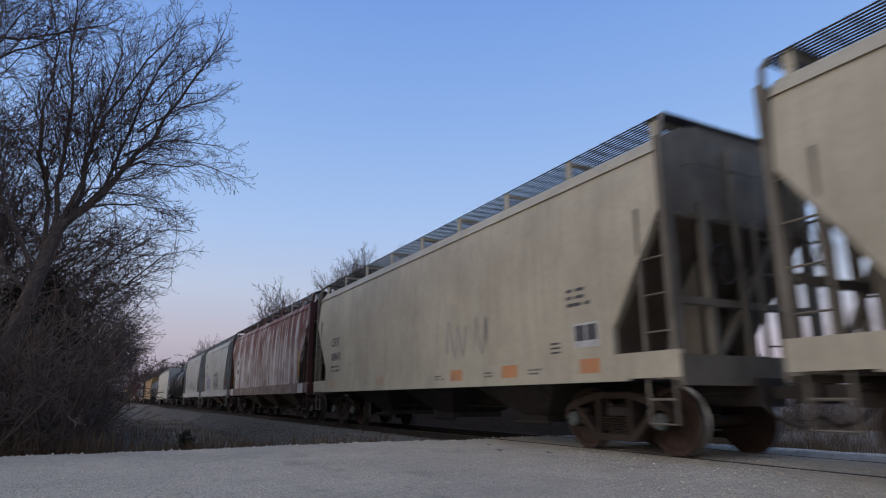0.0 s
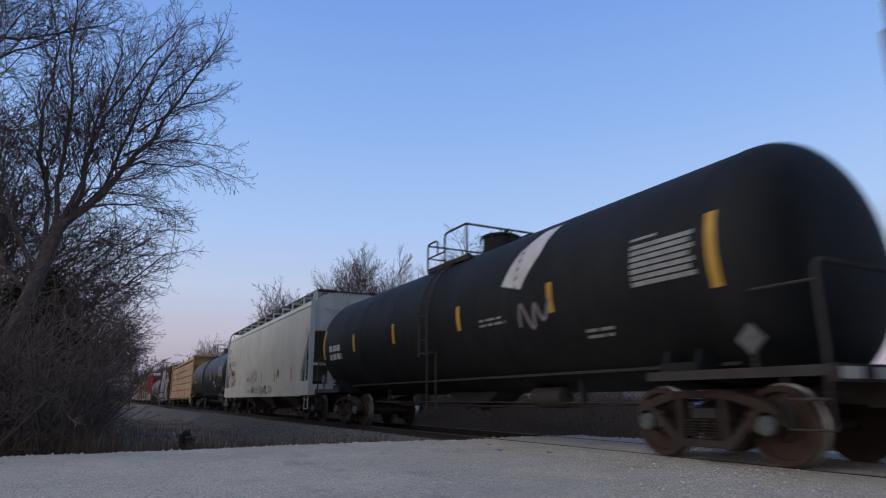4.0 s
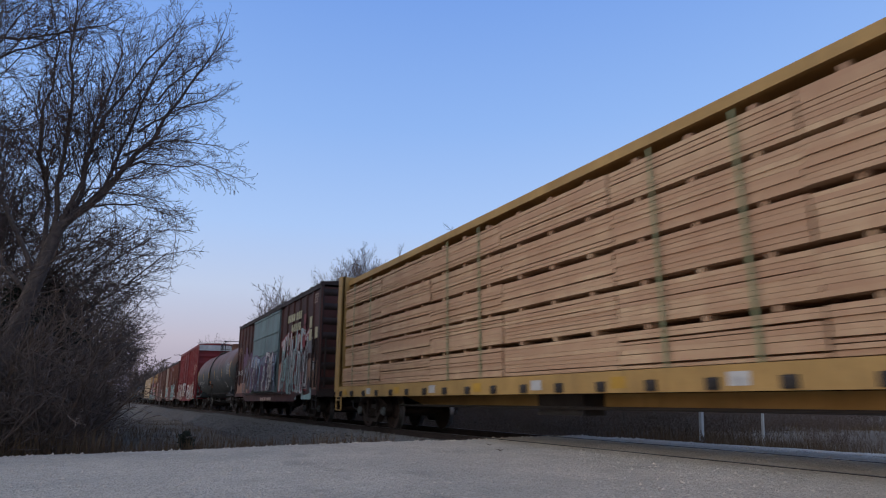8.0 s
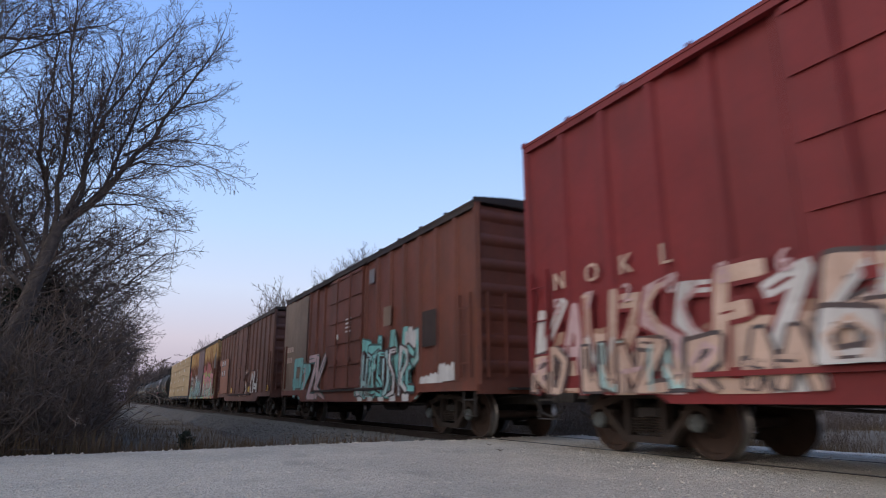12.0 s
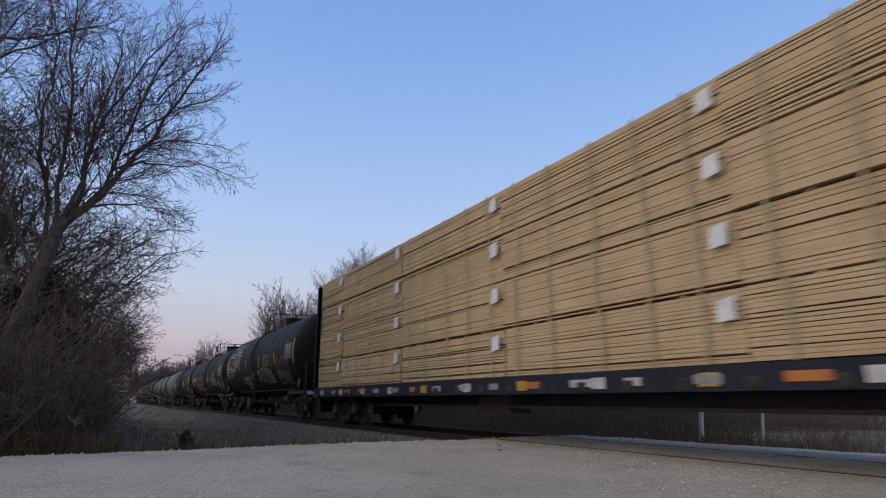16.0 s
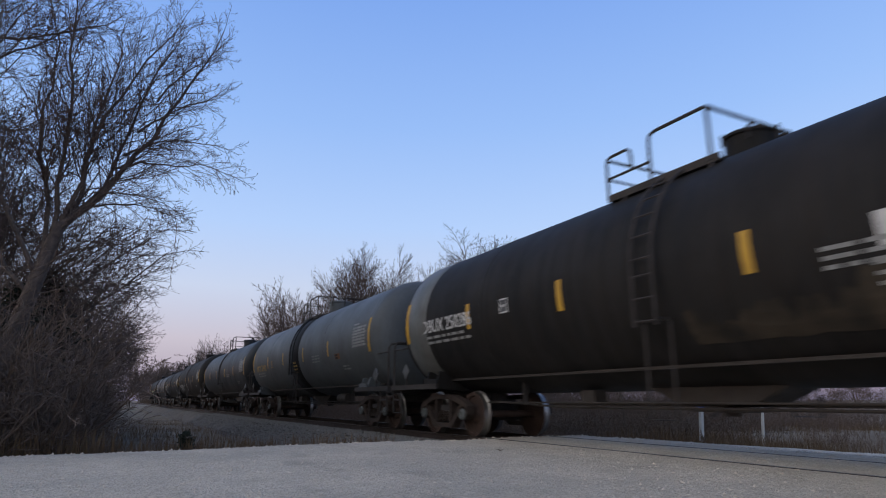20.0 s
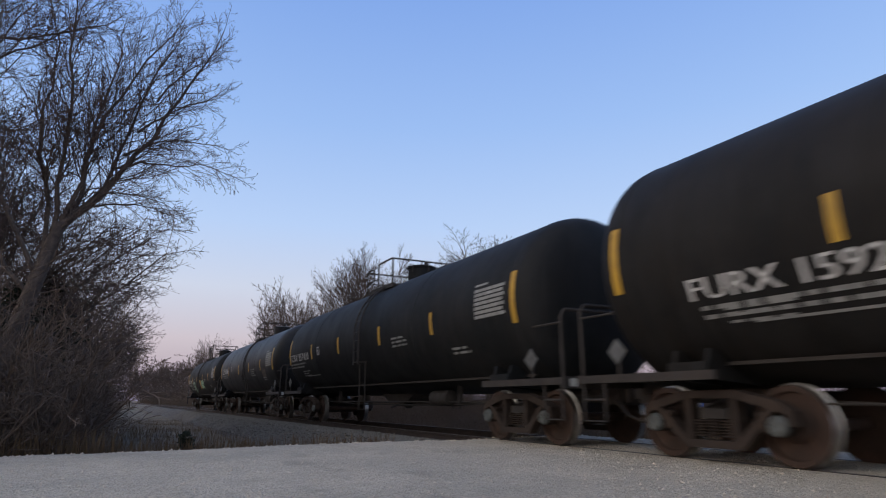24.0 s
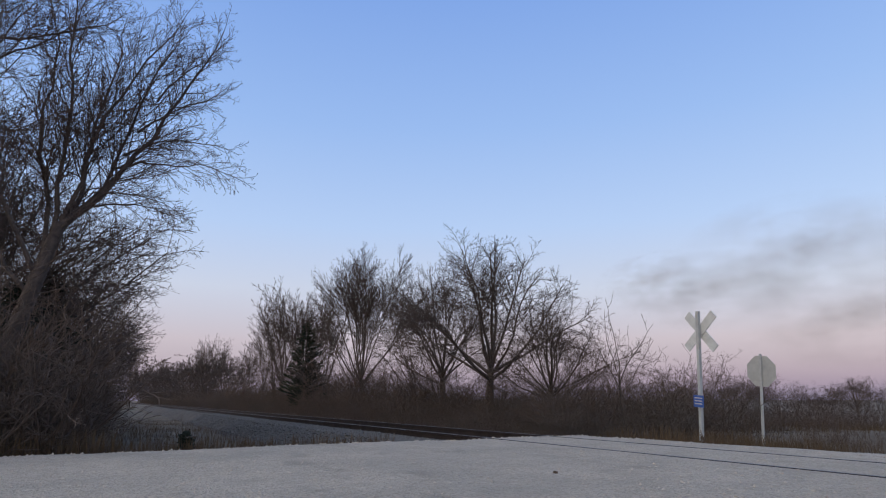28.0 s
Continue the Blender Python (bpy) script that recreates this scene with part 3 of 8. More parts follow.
def stripes(car, put, xs, z0, z1, w, mat=None, up=0.005):
    for x in xs:
        g = Geo()
        mark_poly(g, put, rect(x - w / 2, x + w / 2, z0, z1), up)
        part("reflector_stripe", g, mat or YELLOW, car, "yellow reflective stripe")


# strokes of letter-like forms, column and row of each point on a grid of three by four
LETTER_FORMS = ("00 13 20;01 21", "23 03 00 20;02 12", "00 03 23 22 01 20", "23 03 02 21 20 00", "00 03;23 01 20", "00 03 20 23", "10 00 03 23 20 10", "03 23 00 20", "00 03;20 23;01 21", "10 12 03;12 23", "00 03 13 22 21 10 00", "03 00 20 23", "00 03 23 21 01")


def graffiti(car, put, x0, x1, z0, z1, cols, letters, seed, outline=None, label="sprayed graffiti lettering", slant=0.12, skip=0.0, drop=0.0):
    """Sprayed abstract letterforms that spell nothing: bent thick strokes with outlines, a second colour inside, thin cracks and highlights."""
    rng = random.Random(seed)
    g = Geo()
    mats = ([outline] if outline else []) + list(cols)
    base = 1 if outline else 0
    w = (x1 - x0) / letters
    h = z1 - z0
    lift = [0.004]

    def keep(p):
        return (min(max(p[0], x0 - 0.12), x1 + 0.12), min(max(p[1], z0 - 0.03), z1 + 0.06))

    def ribbon(path, th, slot, up):
        """A thick bent stroke laid piece by piece, with blunt corners."""
        g.cur = slot
        for (ax, az), (bx_, bz) in zip(path, path[1:]):
            dx, dz = bx_ - ax, bz - az
            d = math.hypot(dx, dz) or 1
            ux, uz = dx / d * th * 0.35, dz / d * th * 0.35
            nx, nz = -dz / d * th / 2, dx / d * th / 2
            q = [(ax - ux + nx * 0.8, az - uz + nz * 0.8), (ax - ux - nx * 0.8, az - uz - nz * 0.8), (ax - nx, az - nz), (bx_ - nx, bz - nz), (bx_ + ux - nx * 0.8, bz + uz - nz * 0.8), (bx_ + ux + nx * 0.8, bz + uz + nz * 0.8), (bx_ + nx, bz + nz), (ax + nx, az + nz)]
            mark_poly(g, put, [keep(p) for p in q], up)

    order = list(range(letters))
    rng.shuffle(order)
    for i in order:
        if rng.random() < skip:
            continue
        cx = x0 + (i + 0.5) * w
        top_ = z1 - rng.uniform(0.0, 0.22) * h
        low = z0 + rng.uniform(0.0, 0.10) * h + drop * h * i / letters
        gx = [cx - w * 0.46, cx + rng.uniform(-0.1, 0.1) * w, cx + w * 0.46]
        gz = [low, low + (top_ - low) * rng.uniform(0.3, 0.45), low + (top_ - low) * rng.uniform(0.55, 0.75), top_]
        th = min(w * rng.uniform(0.26, 0.36), h * 0.26)
        paths = []
        for strokes_ in rng.choice(LETTER_FORMS).split(";"):
            path = [(int(q_[0]), int(q_[1])) for q_ in strokes_.split()]
            pts = [(gx[a_] + rng.uniform(-0.13, 0.13) * w, gz[b_] + rng.uniform(-0.08, 0.08) * h) for a_, b_ in path]
            paths.append([(a_ + (b_ - z0) * slant, b_) for a_, b_ in pts])
        col = base + rng.randrange(len(cols))
        col2 = base + rng.randrange(len(cols))
        if outline:
            for path in paths:
                ribbon(path, th + 0.11, 0, lift[0])
                lift[0] += 0.00025
        lift[0] += 0.0006
        for path in paths:
            ribbon(path, th, col, lift[0])
            lift[0] += 0.00025
        lift[0] += 0.0004
        if len(cols) > 1 and rng.random() < 0.7:
            path = rng.choice(paths)
            ribbon([((a_ + c_) / 2, (b_ + d_) / 2) for (a_, b_), (c_, d_) in zip(path, path[1:])] or path, th * 0.45, col2, lift[0])
        lift[0] += 0.0004
        if outline:
            for s_ in range(rng.randrange(1, 4)):
                path = rng.choice(paths)
                (ax, az), (bx_, bz) = path[0], path[1]
                k = rng.uniform(-0.3, 0.3) * th
                ribbon([(ax + k, az), ((ax + bx_) / 2 + k, (az + bz) / 2)], 0.03, 0, lift[0])
        lift[0] += 0.0004
    return part("graffiti", g, mats, car, label, smooth=0)


def stroke(g, put, pts, width, up, rise):
    """One unbroken ribbon of paint along the points."""
    vs = []
    for i, (x_, z_) in enumerate(pts):
        (ax, az), (bx_, bz) = pts[max(i - 1, 0)], pts[min(i + 1, len(pts) - 1)]
        d = math.hypot(bx_ - ax, bz - az) or 1
        nx, nz = -(bz - az) / d * width / 2, (bx_ - ax) / d * width / 2
        vs += [put(x_ + nx, z_ + nz, up + rise * i), put(x_ - nx, z_ - nz, up + rise * i)]
    g.add(vs, [(2 * i, 2 * i + 1, 2 * i + 3, 2 * i + 2) for i in range(len(pts) - 1)])


def loop_tag(car, put, x0, x1, z0, z1, mat, loops, seed, width=0.07, label="row of looping sprayed letters", block=1.0):
    """Rounded loops drawn with one can of paint, side by side and overlapping."""
    rng = random.Random(seed)
    g = Geo()
    w = (x1 - x0) / loops
    for i in range(loops):
        cx = x0 + (i + 0.5) * w
        rx_, rz = w * rng.uniform(0.50, 0.68), (z1 - z0) / 2 * rng.uniform(0.75, 1.0)
        cz = (z0 + z1) / 2 + rng.uniform(-0.08, 0.08) * (z1 - z0)
        n = 22
        pts = []
        for k in range(n + 1):
            t = 2 * math.pi * k / n + 0.4
            pinch = 1 - 0.28 * math.exp(-((math.sin(t)) / 0.35) ** 2)
            c_, s_ = math.cos(t), math.sin(t)
            pts.append((cx + rx_ * pinch * math.copysign(abs(c_) ** block, c_) + 0.12 * rz * s_, cz + rz * math.copysign(abs(s_) ** block, s_)))
        stroke(g, put, pts, width, 0.006 + 0.0008 * i, 0.0)
    return part("graffiti", g, mat, car, label, smooth=0)


def tag_scrawl(car, put, x0, x1, z0, z1, mat, seed, width=0.045, label="thin sprayed graffiti tag"):
    """A quick looping line of spray paint."""
    rng = random.Random(seed)
    n = max(6, int((x1 - x0) / 0.16))
    pts = []
    for i in range(n):
        t = i / (n - 1)
        pts.append((x0 + (x1 - x0) * t + rng.uniform(-0.1, 0.1), (z0 + z1) / 2 + (z1 - z0) / 2 * (1 if i % 2 else -1) * rng.uniform(0.5, 1.0)))
    g = Geo()
    fine = []
    for i in range(len(pts) - 1):
        p0, p1, p2, p3 = pts[max(i - 1, 0)], pts[i], pts[i + 1], pts[min(i + 2, len(pts) - 1)]
        for k in range(5):
            t = k / 5
            fine.append(tuple(0.5 * (2 * p1[a] + (p2[a] - p0[a]) * t + (2 * p0[a] - 5 * p1[a] + 4 * p2[a] - p3[a]) * t * t + (3 * p1[a] - p0[a] - 3 * p2[a] + p3[a]) * t ** 3) for a in (0, 1)))
    stroke(g, put, fine, width, 0.006, 0.00005)
    return part("graffiti_tag", g, mat, car, label, smooth=0)


# ---- tank cars ----
def tank_car(front, rear, mat, label, r=1.49, band=None, band_x=(-0.9, 0.3), ring=None, rail_side=1, stripe=YELLOW, mark=WHITE_MARK, dome=(-0.15, 0.40, 0.42), text="", text_x=-7.4, text_z=2.16,
             text_h=0.28, panel=True, seed=1, low_z=1.08, stripe_x=None, head_text=False, cabinet=True, deck=STEEL_DARK, text_w=2.3, saddle=True, rail_h=0.58, stencil_gap=1.05, ladder_x=-0.05):
    mid_half = (front - rear) / 2
    half = mid_half + 0.35
    car = car_empty("tank_car", front, rear, label, "tank car")
    r, low_z = r + (low_z - 0.88) / 2, 0.88
    zc = low_z + r
    rng = random.Random(seed)
    put = round_map(r, zc)
    # shell with dished heads
    g = Geo()
    prof_t = []
    for i in range(13):
        t = math.pi / 2 * (i / 12) ** 1.3
        prof_t.append((-half + 0.56 - 0.56 * math.cos(t), max(r * math.sin(t) ** 0.5, 0.02)))
    body = [(-half + 0.56 + (2 * half - 1.12) * k / 12, r) for k in range(1, 12)]
    prof_t = prof_t + body + [(-a, q) for a, q in prof_t[::-1]]
    g.lathe(prof_t, 56, 0, (0, 0, zc))
    part("tank_shell", g, mat, car, smooth=50)
    # weld seams and bands
    for x in (-half + 0.66, -half * 0.52, -half * 0.06, half * 0.42, half - 0.66):
        g = Geo()
        g.lathe([(x - 0.03, r + 0.001), (x - 0.02, r + 0.006), (x + 0.02, r + 0.006), (x + 0.03, r + 0.001)], 56, 0, (0, 0, zc))
        part("weld_seam", g, mat, car)
    if band:
        g = Geo()
        g.lathe([(band_x[0], r + 0.002), (band_x[0] + 0.01, r + 0.009), (band_x[1] - 0.01, r + 0.009), (band_x[1], r + 0.002)], 56, 0, (0, 0, zc))
        part("shell_band", g, band, car, "dark band painted round the middle of the tank")
    if ring:
        for s in ring[1]:
            g = Geo()
            a, b = sorted((s * (half - 0.6), s * (half - 0.6 - ring[2])))
            g.lathe([(a, r + 0.002), (a + 0.01, r + 0.008), (b - 0.01, r + 0.008), (b, r + 0.002)], 56, 0, (0, 0, zc))
            part("end_ring", g, ring[0], car, "paler painted ring at the end of the tank")
    ext = half + 0.52
    undercarriage(car, ext, half - 1.45, (0.70, 1.02), deck, 2.6)
    # end platforms, bolster webs, side angle along the shell
    for s in (-1, 1):
        g = Geo()
        g.box(*sorted((s * (half - 0.25), s * ext)), -1.48, 1.48, 1.00, 1.06)
        g.box(*sorted((s * (ext - 0.05), s * ext)), -1.50, 1.50, 0.92, 1.10)
        for t in (-1, 1):
            g.box(*sorted((s * (half - 1.9), s * ext)), t * 1.46 - 0.03, t * 1.46 + 0.03, 0.98, 1.09)
        part("end_platform", g, deck, car)
        if saddle:
            g = Geo()
            for t in (-1, 1):
                x = s * (half - 1.45)
                g.prism([(t * 0.2, 0.9), (t * 1.40, 1.0), (t * 1.30, 1.36), (t * 1.20, 1.35), (t * 0.85, 1.16), (t * 0.2, 1.10)], 0, x - 0.28, x - 0.22)
                g.prism([(t * 0.2, 0.9), (t * 1.40, 1.0), (t * 1.30, 1.36), (t * 1.20, 1.35), (t * 0.85, 1.16), (t * 0.2, 1.10)], 0, x + 0.22, x + 0.28)
                g.box(x - 0.30, x + 0.30, t * 1.40 - 0.012, t * 1.40 + 0.012, 1.0, 1.2)
            part("saddle", g, mat, car)
        # end handrail over the platform
        g = Geo()
        x = s * (ext - 0.08)
        g.tube([(x, -1.44, 1.05), (x, -1.44, 2.05), (x, -1.36, 2.16), (x, 1.36, 2.16), (x, 1.44, 2.05), (x, 1.44, 1.05)], 0.028, 6)
        for t in (-1, 1):
            g.tube([(x, t * 1.44, 1.95), (s * (half - 0.35), t * 1.42, 1.95), (s * (half - 0.45), t * 1.38, 1.80)], 0.018, 6)
        part("end_handrail", g, deck, car)
        for t in (-1, 1):
            stirrup(car, s * (ext - 0.32), t * 1.46, deck)
        # placard frame and small box on the end
        g = Geo()
        xx = s * (half - 0.34)
        g.prism([(xx, 1.22), (xx + 0.18, 1.40), (xx, 1.58), (xx - 0.18, 1.40)], 1, -1.49, -1.47)
        holder = part("placard_holder", g, BARE, car, "small grey placard holder")
        g = Geo()
        g.box(xx - 0.02, xx + 0.02, -1.468, -1.44, 1.0, 1.5)
        part("bracket", g, deck, holder)
        for yv in (-1.2, -0.6):
            g = Geo()
            g.box(*sorted((s * (ext + 0.003), s * (ext + 0.007))), yv - 0.18, yv + 0.18, 0.95, 1.07)
            part("step_mark", g, WHITE_MARK, car, "white safety mark on the platform edge")
        g = Geo()
        g.box(*sorted((s * (half - 0.1), s * (ext - 0.06))), -1.42, -1.12, 1.062, 1.068)
        part("step_tread", g, GALV, car)
    for t in (-1, 1):
        g = Geo()
        y = t * math.sqrt(max(r * r - (zc - 1.18) ** 2, 0.1)) + t * 0.02
        g.box(-half + 0.9, half - 0.9, y - 0.02, y + 0.02, 1.165, 1.20)
        g.box(-half + 0.9, half - 0.9, y - 0.05, y + 0.05, 1.155, 1.168)
        part("shell_rail", g, deck, car)
    # top: manway, valve housing, platform and safety rails
    dx, dr, dh = dome
    top = zc + r
    hx = dx + 0.78
    g = Geo()
    g.lathe([(top - 0.12, dr), (top + dh * 0.75, dr), (top + dh * 0.78, dr + 0.03), (top + dh * 0.9, dr + 0.03), (top + dh, dr * 0.7)], 28, 2, (hx, 0, 0))
    housing = part("valve_housing", g, mat, car)
    g = Geo()
    g.lathe([(top + dh * 0.9, 0.06), (top + dh + 0.12, 0.06), (top + dh + 0.14, 0.03)], 10, 2, (hx + 0.1, 0.1, 0))
    part("relief_valve", g, deck, housing)
    for k in range(6):
        q = 2 * math.pi * k / 6
        g = Geo()
        g.tube([(hx + (dr + 0.05) * math.cos(q), (dr + 0.05) * math.sin(q), top + dh * 0.45), (hx + (dr + 0.05) * math.cos(q), (dr + 0.05) * math.sin(q), top + dh * 0.98)], 0.018, 5)
        part("eye_bolt", g, deck, housing)
    g = Geo()
    g.lathe([(top - 0.1, 0.16), (top + 0.18, 0.16), (top + 0.22, 0.12)], 16, 2, (dx + 0.1, 0.1, 0))
    part("vent_pipe", g, mat, car)
    g = Geo()
    g.prism([(dx - 1.17, -0.92), (dx + 0.92, -0.92), (dx + 0.92, 0.92), (dx - 1.17, 0.92)], 2, top - 0.235, top - 0.215)
    walkway = part("top_platform", g, deck, car)
    for t in (-1, 1):
        for yv in (0.46, 0.90):
            g = Geo()
            g.box(dx - 1.17, dx + 0.92, t * yv - 0.02, t * yv + 0.02, top - 0.24, top - 0.13)
            part("edge_beam", g, deck, walkway)
    for t in (-1, 1):
        for k in range(4):
            g = Geo()
            y = t * (0.54 + k * 0.095)
            g.box(dx - 1.13, dx + 0.88, y - 0.03, y + 0.03, top - 0.20, top - 0.16)
            part("slat", g, deck, walkway)
    for t in (-1, 1):
        for x in (dx - 0.8, dx + 0.1, dx + 0.8):
            g = Geo()
            g.bar((x, t * 0.88, top - 0.18), (x, t * 0.94, top - 0.36), 0.05)
            part("platform_bracket", g, deck, car)
    h1, h2 = top + rail_h, top + rail_h - 0.08
    for t in (-1, 1):
        g = Geo()
        y = t * 0.92
        g.tube([(dx - 0.25, y, top - 0.2), (dx - 0.25, y, h1 - 0.12), (dx - 0.22, y, h1 - 0.03), (dx - 0.12, y, h1), (dx + 0.78, y, h1), (dx + 0.80, y, h1 - 0.03), (dx + 0.80, y, top - 0.2)], 0.026, 6)
        part("safety_rail", g, deck, car)
        g = Geo()
        g.tube([(dx - 1.15, y, top - 0.2), (dx - 1.15, y, h2 - 0.10), (dx - 1.12, y, h2 - 0.02), (dx - 1.04, y, h2), (dx - 0.70, y, h2), (dx - 0.64, y, h2 - 0.05), (dx - 0.62, y, h2 - 0.14), (dx - 0.62, y, h2 - 0.36)], 0.024, 6)
        g.tube([(dx - 1.15, y, h2 - 0.36), (dx - 0.25, y, h2 - 0.36)], 0.02, 6)
        part("end_rail", g, deck, car)
    g = Geo()
    g.tube([(dx - 1.15, -0.92, h2 - 0.03), (dx - 1.15, 0.92, h2 - 0.03)], 0.022, 6)
    g.tube([(dx - 1.15, -0.92, h2 - 0.36), (dx - 1.15, 0.92, h2 - 0.36)], 0.018, 6)
    part("cross_rail", g, deck, car)
    g = Geo()
    g.tube([(dx + 0.80, -0.92, h1 - 0.01), (dx + 0.80, 0.92, h1 - 0.01)], 0.026, 6)
    g.tube([(dx + 0.80, 0.0, top - 0.1), (dx + 0.80, 0.0, h1 - 0.01)], 0.018, 6)
    part("cross_rail", g, deck, car)
    # side ladder: upright below the shell's widest line, then following its curve
    lx = dx + ladder_x
    for t in (-1, 1):
        lean = [(t * (r + 0.09), zc - 0.80)] + [(t * (r + 0.09) * math.cos(radians(q)), zc + (r + 0.09) * math.sin(radians(q))) for q in range(0, 58, 8)]
        g = Geo()
        for x in (lx, lx + 0.37):
            g.tube([(x, y, z) for y, z in lean], 0.026, 5)
        for z in np.arange(zc - 0.74, zc, 0.30):
            g.tube([(lx, t * (r + 0.09), z), (lx + 0.37, t * (r + 0.09), z)], 0.014, 5)
        for q in range(3, 56, 11):
            a = radians(q)
            y, z = t * (r + 0.09) * math.cos(a), zc + (r + 0.09) * math.sin(a)
            g.tube([(lx, y, z), (lx + 0.37, y, z)], 0.014, 5)
        ladder = part("side_ladder", g, deck if not band else band, car)
        for x in (lx, lx + 0.37):
            g = Geo()
            g.bar((x, t * (r + 0.09), zc - 0.72), (x, t * math.sqrt(r * r - 0.52), zc - 0.72), 0.04)
            part("bracket", g, deck, ladder)
        g = Geo()
        ys = t * (r - 0.12)
        g.tube([(lx - 0.03, ys, zc - 0.75), (lx - 0.03, ys, 0.50), (lx + 0.40, ys, 0.50), (lx + 0.40, ys, zc - 0.75)], 0.02, 6)
        part("ladder_step", g, deck, car)
    # under the shell: outlet, skid, piping
    g = Geo()
    g.lathe([(low_z - 0.36, 0.10), (low_z - 0.24, 0.15), (low_z + 0.05, 0.15)], 16, 2, (dx, 0, 0))
    g.box(dx - 0.45, dx + 0.45, -0.3, 0.3, low_z - 0.3, low_z - 0.24)
    outlet = part("bottom_outlet", g, deck, car)
    g = Geo()
    g.prism([(dx - 1.15, low_z + 0.05), (dx - 0.62, low_z - 0.19), (dx + 0.62, low_z - 0.19), (dx + 1.15, low_z + 0.05)], 1, -0.36, 0.36)
    part("skid", g, deck, outlet)
    g = Geo()
    g.bar((dx + 0.1, -0.25, low_z - 0.22), (dx + 0.16, -0.62, low_z - 0.34), 0.035)
    part("valve_handle", g, deck, outlet)
    g = Geo()
    g.tube([(-half + 2.2, -0.7, 0.70), (half - 2.2, -0.7, 0.70)], 0.016, 6)
    part("brake_rod", g, STEEL_DARK, car)
    g = Geo()
    g.lathe([(-0.45, 0.0), (-0.42, 0.17), (0.42, 0.17), (0.45, 0.0)], 14, 0, (half * 0.38, -0.62, 0.80))
    part("air_reservoir", g, STEEL_DARK, car)
    g = Geo()
    g.box(-half * 0.3 - 0.16, -half * 0.3 + 0.16, -0.62, -0.35, 0.70, 0.90)
    part("brake_valve", g, STEEL_DARK, car)
    for x in (-half * 0.5, half * 0.5):
        g = Geo()
        g.box(x - 0.02, x + 0.02, -0.76, -0.66, 0.66, 1.1)
        part("hanger", g, STEEL_DARK, car)
    # paint marks
    sx = stripe_x if stripe_x is not None else [-4.75, -1.9, 1.4, 4.4]
    if stripe:
        stripes(car, put, sx, zc - 0.37, zc + 0.12, 0.13, stripe)
        for s in (-1, 1):
            stripes(car, put, [s * (half - 0.64)], zc - 0.45, zc + 0.48, 0.15, stripe, 0.011)
    if text:
        lettering(car, put, text, text_x, text_z, text_h, mark, text_w)
        stencil_bars(car, put, text_x + 0.1, text_z - 0.08, text_w * 0.95, 2, DULL_MARK, 0.055, 0.06, seed)
    if panel:
        g = Geo()
        x0 = half - 1.95
        for i in range(7):
            mark_poly(g, put, rect(x0, x0 + 1.05 - 0.06 * (i % 2), zc + 0.26 - i * 0.085, zc + 0.32 - i * 0.085), 0.006)
        mark_poly(g, put, rect(x0, x0 + 0.45, zc + 0.38, zc + 0.42), 0.006)
        part("stencil_panel", g, DULL_MARK, car, "block of small stencilled lettering")
    stencil_bars(car, put, 2.2, zc - 0.25, 1.0, rng.randrange(2, 5), DULL_MARK, 0.045, 0.05, seed + 5)
    stencil_bars(car, put, half * 0.62, zc - 0.72, 0.7, 2, DULL_MARK, 0.05, 0.05, seed + 8)
    if text:
        g = Geo()
        x0 = text_x + text_w + stencil_gap
        za = text_z + 0.08
        mark_poly(g, put, rect(x0, x0 + 0.26, za, za + 0.26), 0.005)
        part("load_stencil", g, DARK_MARK, car)
        g = Geo()
        for a in (rect(x0, x0 + 0.26, za + 0.235, za + 0.26), rect(x0, x0 + 0.26, za, za + 0.025), rect(x0, x0 + 0.025, za + 0.035, za + 0.225), rect(x0 + 0.235, x0 + 0.26, za + 0.035, za + 0.225), rect(x0 + 0.07, x0 + 0.19, za + 0.11, za + 0.15)):
            mark_poly(g, put, a, 0.009)
        part("load_stencil_frame", g, mark, car)
    if head_text:
        g = Geo()
        for i in range(4):
            t = -0.45 + i * 0.22
            g.box(half - 0.02, half - 0.012, -0.35, 0.35, zc + 0.30 - i * 0.14, zc + 0.38 - i * 0.14)
        part("end_lettering", g, DULL_MARK, car)
    return car, put, mid_half, zc


